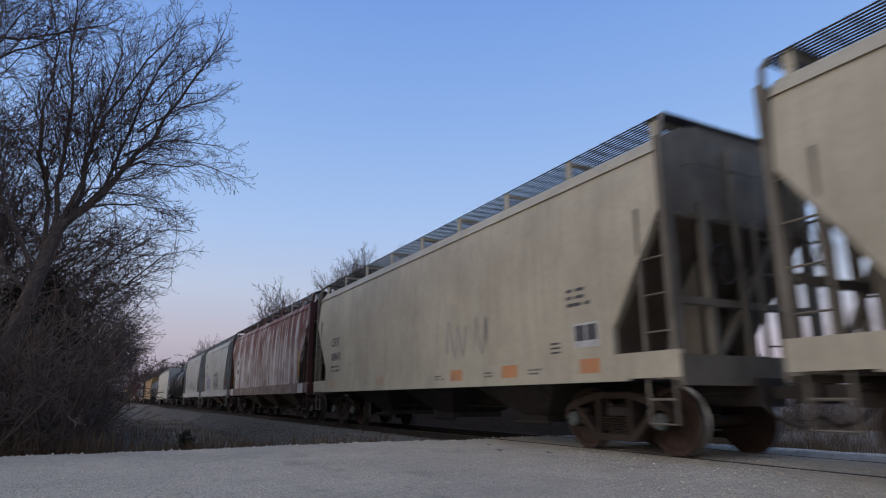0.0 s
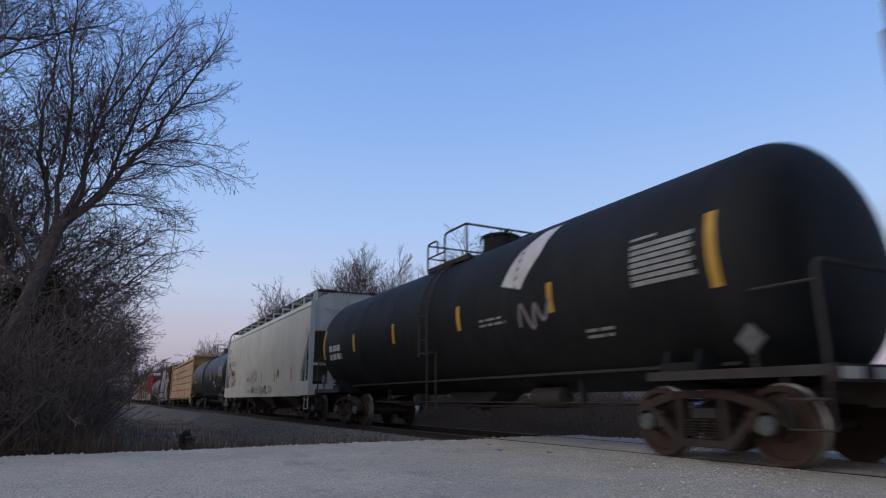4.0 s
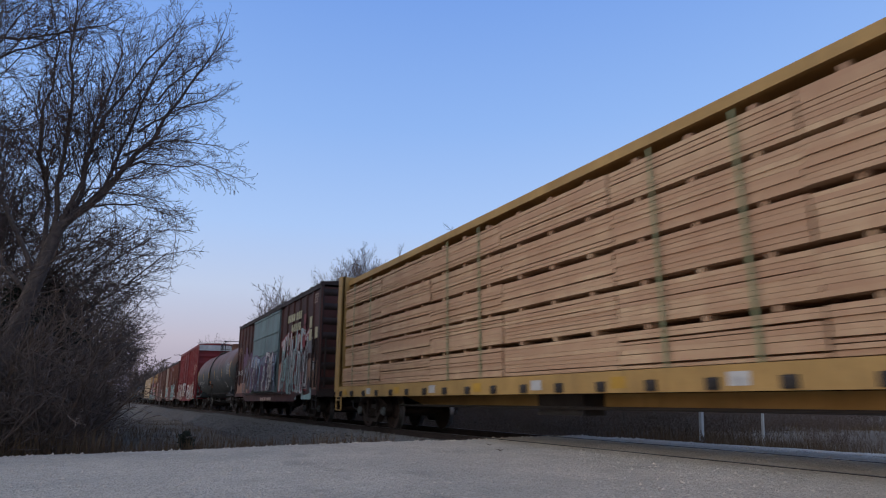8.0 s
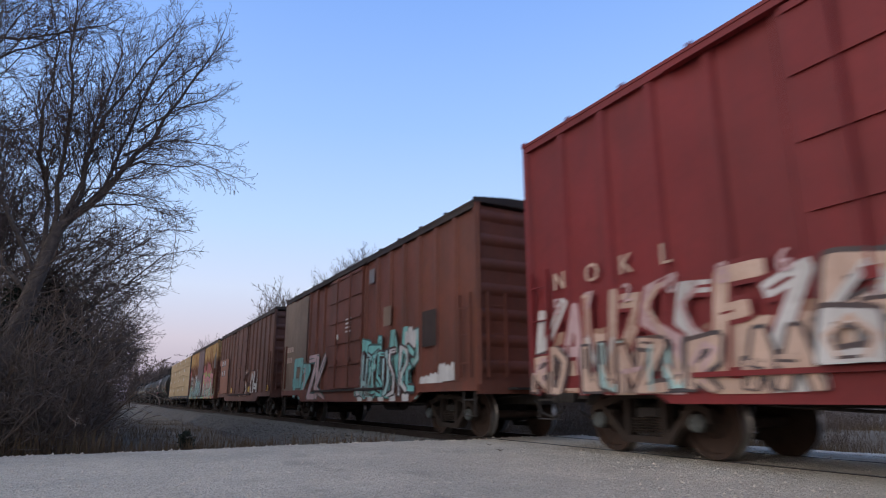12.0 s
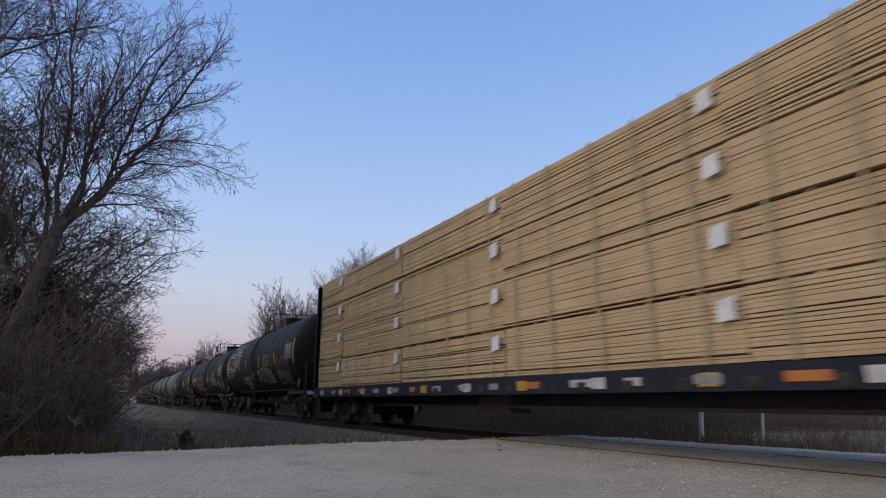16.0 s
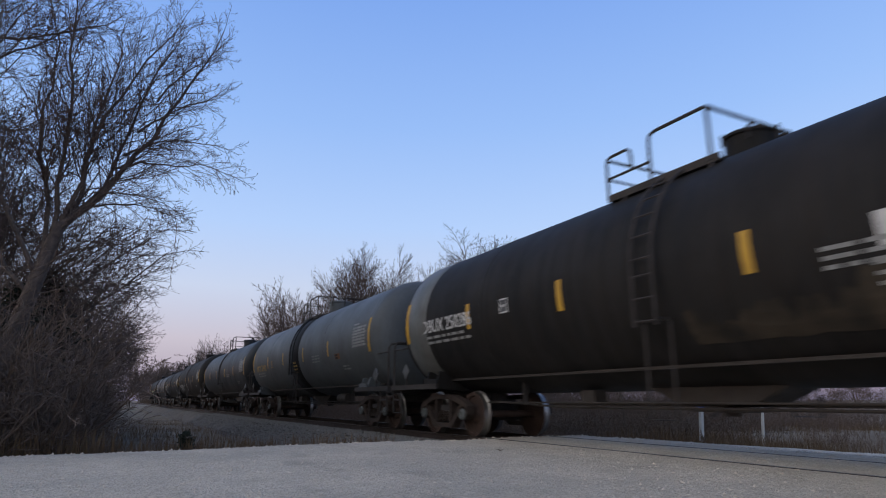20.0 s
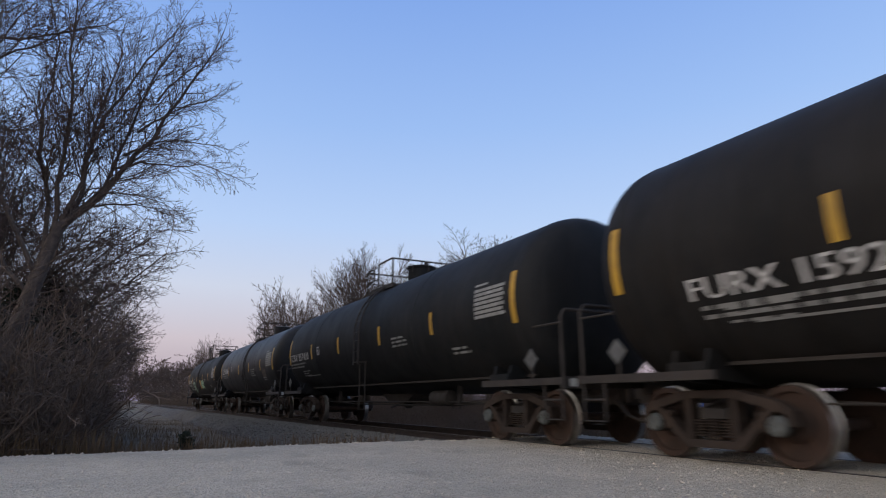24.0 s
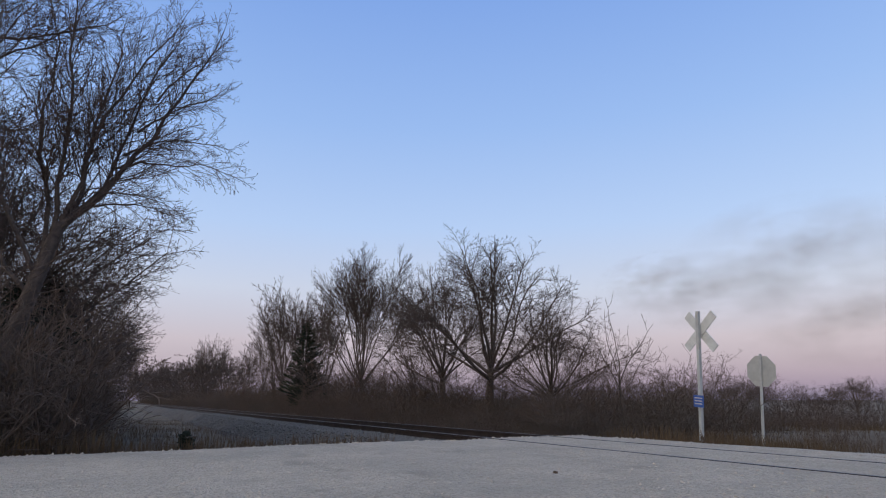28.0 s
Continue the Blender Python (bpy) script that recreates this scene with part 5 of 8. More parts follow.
    if not cuts:
        ends = [ends[0] + (ends[1] - ends[0]) * k / cols for k in range(cols + 1)]
    for t in (-1, 1):
        for i in range(rows):
            for k in range(cols):
                x0, length = ends[k], ends[k + 1] - ends[k]
                za = z0 + i * zh
                push = rng.uniform(-0.03, 0.03)
                gap = rng.uniform(0.005, 0.03)
                bh = (zh - slip) / n_board
                if t > 0:
                    g = Geo()
                    g.box(x0 + gap, x0 + length - gap, 0.12, 1.36, za, za + zh - slip)
                    part("lumber_pack", g, wood, car)
                    continue
                g = Geo()
                g.box(x0 + gap + 0.02, x0 + length - gap - 0.02, -1.2, -0.12, za, za + zh - slip)
                bundle = part("lumber_pack", g, wood, car)
                tilt, gone = 0.0, rng.randrange(3, n_board - 2)
                for b in range(n_board):
                    crack = 0.0025 + loose * (rng.random() ** 6) * 0.034
                    sag = loose * rng.uniform(-0.011, 0.011)
                    j = rng.uniform(-jog, jog) + push
                    e, e2 = rng.uniform(-0.01, 0.035), rng.uniform(-0.01, 0.035)
                    g = Geo()
                    xa, xb = x0 + gap - e * 0.4, x0 + length - gap + e2 * 0.4
                    ya, zlo, zhi = -1.34 + j, za + b * bh + 0.001, za + (b + 1) * bh - crack
                    xm = xa + (xb - xa) * rng.uniform(0.3, 0.7)
                    for x2, x3, s2, s3 in ((xa, xm, 0.0, sag), (xm, xb, sag, 0.0)):
                        vs = [(xq, yq, zq + sq) for xq, sq in ((x2, s2), (x3, s3)) for yq in (ya, -1.2) for zq in (zlo, zhi)]
                        g.add(vs, [(0, 1, 3, 2), (4, 6, 7, 5), (0, 4, 5, 1), (2, 3, 7, 6), (0, 2, 6, 4), (1, 5, 7, 3)])
                    part("board", g, wood, bundle)
                if t < 0:
                    for q in (0.18, 0.5, 0.82):
                        x = x0 + length * q
                        g = Geo()
                        g.box(x - 0.04, x + 0.04, -1.30, -0.15, za + zh - slip, za + zh - 0.004)
                        part("sticker", g, wood, car)
                    if strap and k % 2 == 0 and i == 0:
                        for q in (0.3, 0.75):
                            g = Geo()
                            x = x0 + length * q
                            g.box(x - 0.025, x + 0.025, -1.395, -1.388, 1.1, top)
                            part("strap", g, strap, car)
                    if band_mat:
                        for q in (0.1, 0.3, 0.52, 0.72, 0.9):
                            g = Geo()
                            x = x0 + length * q + rng.uniform(-0.08, 0.08)
                            g.box(x - 0.022, x + 0.022, -1.396, -1.390, za - 0.01, za + zh - 0.02)
                            part("pack_band", g, band_mat, bundle)
                    if wrap and k in wrap and i % 1 == 0:
                        g = Geo()
                        x = x0 + length - 0.34
                        g.prism([(x, za + zh * 0.52), (x + 0.26, za + zh * 0.55), (x + 0.25, za + zh * 0.85), (x + 0.02, za + zh * 0.81)], 1, -1.412, -1.404)
                        part("paper_tag", g, PAPER, car, "white paper tag on the bundle")
    undercarriage(car, half + 0.3, half - 2.2)
    g = Geo()
    g.tube([(-half + 4, -1.0, 0.62), (half - 4, -1.0, 0.62)], 0.03, 6)
    g.box(-1.0, 0.2, -0.95, -0.5, 0.5, 0.84)
    part("under_rigging", g, STEEL_DARK, car)
    return car, half


# ---- the train ----
WHITE_PAINT = surface("worn_white_paint", (0.60, 0.59, 0.56), (0.46, 0.45, 0.43), 4, 0.6, grime=0.4, grime_col=(0.14, 0.11, 0.08))
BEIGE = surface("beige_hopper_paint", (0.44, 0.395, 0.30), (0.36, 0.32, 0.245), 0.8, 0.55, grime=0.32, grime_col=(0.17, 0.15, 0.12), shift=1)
# the sides' beige darkened for the shaded ends, with grime on top
BEIGE_DIRTY_SHADE = surface("dirty_shaded_beige_paint", (0.21, 0.185, 0.145), (0.12, 0.105, 0.085), 1.2, 0.65, grime=0.6, shift=2)
RUSTY_WHITE = surface("rusting_white_paint", (0.34, 0.29, 0.265), (0.19, 0.115, 0.095), 1.4, 0.75, zones=((2.3, 3.3, (0.125, 0.040, 0.028), 0.92),), streak=0.85, streak_at=0.48, streak_col=(0.58, 0.55, 0.53), rust=0.22, rust_col=(0.13, 0.055, 0.04), shift=3)
GREY_WHITE = surface("grey_white_paint", (0.395, 0.393, 0.36), (0.33, 0.327, 0.297), 0.8, 0.55, grime=0.45, grime_col=(0.20, 0.165, 0.12), rust=0.05, rust_col=(0.33, 0.21, 0.10), shift=4)
GREY_WHITE_B = surface("plain_grey_white_paint", (0.385, 0.385, 0.36), (0.32, 0.32, 0.297), 0.8, 0.55, grime=0.42, grime_col=(0.21, 0.18, 0.14), shift=5)
CREAM = surface("cream_hopper_paint", (0.50, 0.475, 0.39), (0.44, 0.41, 0.33), 0.8, 0.55, grime=0.28, grime_col=(0.24, 0.21, 0.17), shift=6)
SILL_WHITE = surface("dusty_white_sill_paint", (0.44, 0.43, 0.41), (0.33, 0.32, 0.30), 3, 0.6, grime=0.5, grime_col=(0.14, 0.11, 0.08))
# darker copy of the short hoppers' grey: painted shade for their ends, plus grime
GREY_DIRTY_SHADE = surface("dirty_shaded_grey_paint", (0.25, 0.255, 0.24), (0.17, 0.17, 0.16), 1.2, 0.65, grime=0.5, grime_col=(0.10, 0.085, 0.065), shift=24)
RUST_SILL = surface("rusting_sill_paint", (0.27, 0.22, 0.19), (0.16, 0.10, 0.08), 2, 0.75, grime=0.4, rust=0.2)
# dark tone that paints the shade inside the round hoppers' end cut-outs
SLOPE_SHADE = surface("shaded_slope_steel", (0.095, 0.072, 0.052), (0.06, 0.047, 0.036), 2.5, 0.75, grime=0.5)
BAY_TAN = surface("dusty_tan_steel", (0.20, 0.165, 0.115), (0.13, 0.105, 0.075), 2.5, 0.75, grime=0.5)
BLACK_TANK = surface("black_tank_paint", (0.014, 0.015, 0.0165), (0.010, 0.011, 0.012), 1.0, 0.6, grime=0.3, grime_col=(0.024, 0.020, 0.017), shift=7, spec=0.08, streak=0.3, streak_col=(0.028, 0.027, 0.027))
BLACK_TANK_B = surface("brownish_black_tank_paint", (0.014, 0.0135, 0.0135), (0.010, 0.010, 0.010), 1.0, 0.6, grime=0.45, grime_col=(0.027, 0.022, 0.018), shift=8, spec=0.08, streak=0.3, streak_col=(0.028, 0.027, 0.027))
BLACK_GLOSS = surface("glossy_black_tank_paint", (0.012, 0.013, 0.016), (0.010, 0.011, 0.013), 1.0, 0.48, grime=0.2, grime_col=(0.02, 0.017, 0.015), shift=9, spec=0.18, streak=0.3, streak_col=(0.028, 0.027, 0.027))
BLUE_BLACK = surface("blue_black_tank_paint", (0.017, 0.022, 0.026), (0.013, 0.016, 0.019), 1.0, 0.5, grime=0.3, grime_col=(0.03, 0.023, 0.017), shift=10, spec=0.2, zones=((1.7, 0.9, (0.035, 0.024, 0.017), 0.7),))
GREY_TANK = surface("grey_tank_paint", (0.086, 0.093, 0.096), (0.068, 0.074, 0.077), 0.9, 0.55, spec=0.25, grime=0.35, grime_col=(0.045, 0.042, 0.036), shift=11)
GREEN_TANK = surface("rusting_green_grey_tank_paint", (0.046, 0.056, 0.056), (0.036, 0.044, 0.046), 0.9, 0.55, grime=0.25, grime_col=(0.05, 0.033, 0.024), shift=12, zones=((2.5, 3.3, (0.12, 0.046, 0.026), 0.9),))
BAND_BLACK = surface("black_band_paint", (0.009, 0.009, 0.010), (0.013, 0.012, 0.012), 2, 0.6, grime=0.3, grime_col=(0.02, 0.017, 0.014), spec=0.12)
RING_GREY = surface("pale_ring_paint", (0.12, 0.125, 0.12), (0.08, 0.085, 0.08), 2, 0.5, grime=0.4)
RED_BOX = surface("red_box_car_paint", (0.195, 0.020, 0.021), (0.15, 0.018, 0.019), 0.8, 0.6, grime=0.4, grime_col=(0.075, 0.018, 0.017), shift=13)
OXIDE_BOX = surface("oxide_red_paint", (0.17, 0.050, 0.030), (0.115, 0.036, 0.023), 0.8, 0.65, grime=0.6, grime_col=(0.08, 0.04, 0.03), rust=0.15, shift=14)
BROWN_BOX = surface("dark_brown_paint", (0.080, 0.024, 0.018), (0.046, 0.018, 0.015), 0.8, 0.65, grime=0.45, grime_col=(0.04, 0.03, 0.026), rust=0.12, shift=15)
BROWN_BOX_B = surface("brown_paint", (0.15, 0.062, 0.042), (0.10, 0.045, 0.033), 0.8, 0.65, grime=0.5, grime_col=(0.05, 0.035, 0.03), shift=16)
YELLOW_BOX = surface("rusting_yellow_paint", (0.54, 0.37, 0.16), (0.43, 0.25, 0.09), 0.9, 0.65, grime=0.45, grime_col=(0.14, 0.06, 0.03), rust=0.25, rust_col=(0.10, 0.035, 0.02), shift=17, zones=((3.75, 3.25, (0.105, 0.036, 0.022), 0.95),), streak=0.45, streak_col=(0.13, 0.045, 0.022))
ROOF_DARK = surface("dark_roof_steel", (0.035, 0.020, 0.016), (0.022, 0.015, 0.013), 1.5, 0.7, grime=0.4)
DOOR_TEAL = surface("faded_teal_door_paint", (0.15, 0.225, 0.225), (0.12, 0.18, 0.185), 1.2, 0.6, grime=0.35, grime_col=(0.09, 0.06, 0.04), shift=18)
DOOR_PLUM = surface("plum_brown_door_paint", (0.135, 0.080, 0.080), (0.10, 0.062, 0.06), 1.2, 0.6, grime=0.3, shift=19)
LUMBER_YEL = surface("yellow_lumber_car_paint", (0.42, 0.26, 0.085), (0.33, 0.20, 0.065), 1.2, 0.6, grime=0.35, grime_col=(0.12, 0.08, 0.04), shift=20)
LUMBER_NAVY = surface("navy_lumber_car_paint", (0.018, 0.022, 0.036), (0.014, 0.017, 0.028), 1.2, 0.6, grime=0.3, grime_col=(0.02, 0.018, 0.016), shift=21, spec=0.15)
WOOD_A = surface("sawn_softwood", (0.53, 0.375, 0.225), (0.39, 0.24, 0.145), 2.0, 0.8, grime=0.3, grime_col=(0.26, 0.13, 0.075), spread=0.95, shift=22)
WOOD_B = surface("pale_sawn_softwood", (0.50, 0.375, 0.225), (0.42, 0.305, 0.175), 2.0, 0.8, grime=0.2, grime_col=(0.26, 0.16, 0.08), spread=0.5, shift=23)
PAPER = surface("white_paper_tag", (0.66, 0.66, 0.65), (0.52, 0.52, 0.52), 8, 0.7)
STRAP_PALE = surface("pale_pack_band", (0.36, 0.31, 0.19), (0.30, 0.27, 0.16), 5, 0.6)
STRAP_GREEN = surface("green_strap", (0.22, 0.24, 0.12), (0.18, 0.19, 0.10), 5, 0.6)
G_TEAL = surface("spray_teal", (0.20, 0.50, 0.45), (0.16, 0.42, 0.38), 2, 0.6, grime=0.4, grime_col=(0.10, 0.055, 0.042), rust=0.15)
G_WHITE = surface("spray_white", (0.60, 0.58, 0.55), (0.48, 0.46, 0.44), 2, 0.6, grime=0.4, grime_col=(0.10, 0.055, 0.042), rust=0.15)
G_PINK = surface("spray_pink", (0.55, 0.22, 0.24), (0.46, 0.17, 0.19), 2, 0.6, grime=0.4, grime_col=(0.10, 0.055, 0.042), rust=0.15)
G_RED = surface("spray_red", (0.36, 0.04, 0.05), (0.27, 0.03, 0.04), 2, 0.6, grime=0.65, grime_col=(0.10, 0.055, 0.042), rust=0.32)
G_PEACH = surface("spray_peach", (0.56, 0.40, 0.31), (0.47, 0.32, 0.24), 2, 0.6, grime=0.4, grime_col=(0.10, 0.055, 0.042), rust=0.15)
G_BLACK = surface("spray_black", (0.025, 0.025, 0.03), (0.035, 0.035, 0.04), 2, 0.6, grime=0.65, grime_col=(0.10, 0.055, 0.042), rust=0.32)
G_LIME = surface("spray_lime", (0.28, 0.42, 0.08), (0.22, 0.34, 0.07), 2, 0.6, grime=0.65, grime_col=(0.10, 0.055, 0.042), rust=0.32)
G_BLUE = surface("spray_pale_blue", (0.30, 0.42, 0.52), (0.22, 0.33, 0.44), 2, 0.6, grime=0.65, grime_col=(0.10, 0.055, 0.042), rust=0.32)
G_PURPLE = surface("spray_violet", (0.12, 0.05, 0.14), (0.09, 0.04, 0.11), 2, 0.6, grime=0.65, grime_col=(0.10, 0.055, 0.042), rust=0.32)
G_MAGENTA = surface("spray_magenta", (0.50, 0.10, 0.38), (0.42, 0.08, 0.32), 2, 0.6, grime=0.65, grime_col=(0.10, 0.055, 0.042), rust=0.32)
G_MINT = surface("spray_mint", (0.34, 0.58, 0.42), (0.28, 0.48, 0.35), 2, 0.6, grime=0.4, grime_col=(0.10, 0.055, 0.042), rust=0.15)
G_ORANGE = surface("spray_orange", (0.60, 0.20, 0.03), (0.50, 0.16, 0.03), 2, 0.6, grime=0.65, grime_col=(0.10, 0.055, 0.042), rust=0.32)
G_VIOLET_BLUE = surface("spray_blue", (0.10, 0.13, 0.36), (0.08, 0.10, 0.28), 2, 0.6, grime=0.65, grime_col=(0.10, 0.055, 0.042), rust=0.32)
G_GREY = surface("spray_grey", (0.24, 0.24, 0.25), (0.18, 0.18, 0.19), 2, 0.6, grime=0.65, grime_col=(0.10, 0.055, 0.042), rust=0.32)
G_GREY_PALE = surface("weathered_paper", (0.42, 0.42, 0.43), (0.34, 0.34, 0.35), 8, 0.7, grime=0.65, grime_col=(0.10, 0.055, 0.042), rust=0.32)
G_PEACH_DULL = surface("spray_dull_peach", (0.33, 0.19, 0.13), (0.27, 0.145, 0.10), 2, 0.65, grime=0.3)
G_TEAL_PALE = surface("spray_pale_teal", (0.36, 0.53, 0.50), (0.30, 0.45, 0.43), 2, 0.6, grime=0.4, grime_col=(0.10, 0.055, 0.042), rust=0.15)
G_TEAL_DARK = surface("spray_dark_teal", (0.05, 0.13, 0.12), (0.04, 0.10, 0.095), 2, 0.6, grime=0.65, grime_col=(0.10, 0.055, 0.042), rust=0.32)
G_BLUE_DULL = surface("spray_dull_blue", (0.17, 0.22, 0.28), (0.13, 0.17, 0.22), 2, 0.6, grime=0.65, grime_col=(0.10, 0.055, 0.042), rust=0.32)
G_RED_DARK = surface("spray_dark_red", (0.19, 0.03, 0.045), (0.14, 0.025, 0.035), 2, 0.6, grime=0.65, grime_col=(0.10, 0.055, 0.042), rust=0.32)
G_PINK_PALE = surface("spray_pale_pink", (0.52, 0.36, 0.35), (0.44, 0.29, 0.29), 2, 0.6, grime=0.4, grime_col=(0.10, 0.055, 0.042), rust=0.15)
G_PINK_DULL = surface("spray_dull_pink", (0.26, 0.15, 0.15), (0.2, 0.12, 0.12), 2, 0.6, grime=0.65, grime_col=(0.10, 0.055, 0.042), rust=0.32)
G_SILVER = surface("spray_silver", (0.40, 0.37, 0.40), (0.34, 0.27, 0.30), 2, 0.45, 0.2, grime=0.65, grime_col=(0.10, 0.055, 0.042), rust=0.32)
G_BLACK_SOFT = surface("spray_soft_black", (0.06, 0.055, 0.06), (0.05, 0.045, 0.05), 2, 0.6, grime=0.65, grime_col=(0.10, 0.055, 0.042), rust=0.32)
G_GREY_BROWN = surface("spray_grey_brown", (0.10, 0.085, 0.075), (0.075, 0.065, 0.058), 2, 0.6, grime=0.65, grime_col=(0.10, 0.055, 0.042), rust=0.32)
G_MINT_DULL = surface("spray_dull_mint", (0.16, 0.30, 0.23), (0.13, 0.25, 0.19), 2, 0.6, grime=0.65, grime_col=(0.10, 0.055, 0.042), rust=0.32)
TAN_SHEET = surface("tan_repaint", (0.23, 0.155, 0.105), (0.19, 0.125, 0.085), 1.0, 0.65, grime=0.35)
OXIDE_PALE = surface("pale_oxide_repaint", (0.30, 0.13, 0.08), (0.25, 0.105, 0.065), 1.0, 0.65, grime=0.3)
NEON = surface("lime_notice", (0.40, 0.72, 0.05), (0.36, 0.65, 0.05), 4, 0.5)

DULL_MARK = surface("worn_grey_stencil_paint", (0.26, 0.26, 0.25), (0.16, 0.16, 0.155), 8, 0.65)

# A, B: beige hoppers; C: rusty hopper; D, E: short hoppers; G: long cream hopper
a_car, a_put, a_half = hopper(11.6, -4.05, BEIGE, "beige covered grain hopper with darkened ends and a roof grating", end_mat=BEIGE_DIRTY_SHADE, deck=STEEL_DARK)
b_car, b_put, b_half = hopper(-5.35, -20.9, BEIGE, "beige covered grain hopper with orange marks and faint scrawls", end_mat=BEIGE_DIRTY_SHADE, deck=STEEL_DARK, bay_mat=STEEL_DARK)
c_car, c_put, c_half = hopper(-21.7, -37.8, RUSTY_WHITE, "covered hopper with rust-brown sides streaked white", slope=(3.55, 1.75, 1.35), end_mat=BROWN_BOX, bay_mat=BAY_TAN, sill_mat=RUST_SILL, deck=STEEL_DARK)
d_car, d_put, d_half = hopper(-38.65, -50.4, GREY_WHITE, "short grey-white two-bay hopper with cartoon-eye graffiti", bays=2, style="flat", slope=(4.1, 1.95, 1.0), inset=0.62, bay_mat=BAY_TAN, sill_mat=SILL_WHITE, end_mat=GREY_DIRTY_SHADE, top=4.32)
e_car, e_put, e_half = hopper(-51.65, -63.55, GREY_WHITE_B, "short grey-white two-bay hopper with small tags", bays=2, style="flat", slope=(4.1, 1.95, 1.0), inset=0.62, bay_mat=BAY_TAN, sill_mat=SILL_WHITE, end_mat=GREY_DIRTY_SHADE, top=4.32)
g_car, g_put, g_half = hopper(-82.4, -100.3, CREAM, "long cream covered hopper with black tags along the sill", end_mat=GREY_WHITE_B, deck=STEEL_DARK, bay_mat=BAY_TAN, top=4.42, sill=(0.92, 1.42))

f_car, f_put, f_half, f_zc = tank_car(-65.3, -80.9, BLACK_TANK, "black tank car with white paint patch and pale stencils", text="", seed=2)
h_car, h_put, h_half, h_zc = tank_car(-101.5, -117.5, BLUE_BLACK, "blue-black tank car with orange stripes and a yellow panel", text="", rail_h=0.68, dome=(-0.5, 0.40, 0.42), seed=3, stripe_x=[-6.4, -4.4, -2.1, 0.57, 2.8, 4.86], head_text=True)
i_car, i_half = lumber_car(-119.0, -140.62, LUMBER_YEL, "yellow centre-beam lumber car loaded with sawn boards", WOOD_A, 5, 7, 31, n_board=8, loose=0.8, slip=0.075, strap=STRAP_GREEN, bulk_h=4.58, top=4.16, post_w=0.33, chord=(1.22, 4.47))
j_car, j_put, j_half = box_car(-142.3, -157.7, BROWN_BOX, "dark brown box car with teal doors and bright graffiti", top=4.72, rods=False, ribs=4, door=(-3.2, 2.1), door_mat=DOOR_TEAL, roof_mat=ROOF_DARK, end_mat=ROOF_DARK, seed=4)
k_car, k_put, k_half, k_zc = tank_car(-159.2, -174.5, GREEN_TANK, "green-grey tank car with a rusting top and yellow stripes", r=1.51, low_z=1.10, text="SHPX 211040", seed=5, dome=(-0.35, 0.5, 0.4), text_x=-6.45, text_w=2.15, text_z=1.86, text_h=0.24, stripe_x=[-4.1, -1.4, 1.4, 4.4], stencil_gap=0.3)
l_car, l_put, l_half = box_car(-176.3, -191.05, RED_BOX, "tall red box car with a white end strip and graffiti", top=5.2, door=(-2.45, 1.25), roof_mat=RED_BOX, white_end=True, seed=6)
m_car, m_put, m_half = box_car(-192.75, -207.95, OXIDE_BOX, "oxide-red box car with turquoise graffiti letters", top=4.72, door=(-1.5, 1.42), roof_mat=ROOF_DARK, seed=7)
n_car, n_put, n_half = box_car(-210.0, -224.7, BROWN_BOX_B, "weathered brown box car with pale sprayed tags", top=4.72, door=(-1.6, 1.6), roof_mat=ROOF_DARK, seed=8)
o_car, o_put, o_half = box_car(-226.4, -241.3, YELLOW_BOX, "rusting yellow box car with pink and turquoise graffiti", top=4.72, side_drop=False, rods=False, ribs=5, door=(-1.9, 1.3), door_mat=DOOR_PLUM, roof_mat=ROOF_DARK, seed=9)
p_car, p_half = lumber_car(-242.5, -264.62, LUMBER_NAVY, "navy centre-beam lumber car loaded with pale boards", WOOD_B, 4, 5, 32, n_board=16, cuts=(-8.5, -4.0, 0.62, 5.6), jog=0.006, bulk_h=4.64, wrap=(0, 1, 2, 3, 4), top=4.74, post_w=0.09, front_w=0.36, loose=1.0, band_mat=STRAP_PALE)
g = Geo()
kx = -(k_half + 0.52 - 0.08) + 1.42
g.box(kx - 0.05, kx + 0.05, -1.48, -1.42, 1.02, 1.86)
g.box(kx - 0.09, kx + 0.09, -1.51, -1.39, 1.86, 2.00)
g.tube([(kx, -1.45, 2.0), (kx, -1.45, 2.11)], 0.035, 8)
part("bolster_post", g, STEEL_DARK, k_car, "upright steel post on the platform beside the tank")
q_car, q_put, q_half, q_zc = tank_car(-266.5, -281.9, BLACK_TANK_B, "brown-black tank car covered with silver and white tags", text="GBRX 701535", seed=10, text_h=0.24, text_x=-7.5, text_w=2.55, text_z=2.22, r=1.55, low_z=1.15, stripe_x=[-4.7, -1.85, 1.2, 4.3])
r_car, r_put, r_half, r_zc = tank_car(-284.1, -300.1, BLACK_TANK, "black tank car with looping pink graffiti and white tags", r=1.51, low_z=1.11, text="TILX 291376", dome=(0.8, 0.40, 0.42), seed=11, text_h=0.28, text_x=-7.05, text_w=2.05, text_z=2.20, stripe_x=[-4.85, -1.7, 1.55, 4.5])
s_car, s_put, s_half, s_zc = tank_car(-302.1, -317.8, BLACK_TANK_B, "black tank car with a paler ring at its end", text="DBUX 250286", dome=(-0.2, 0.36, 0.36), seed=12, text_x=-6.75, text_w=2.1, text_z=2.18, ring=(RING_GREY, (-1,), 1.0), head_text=True)
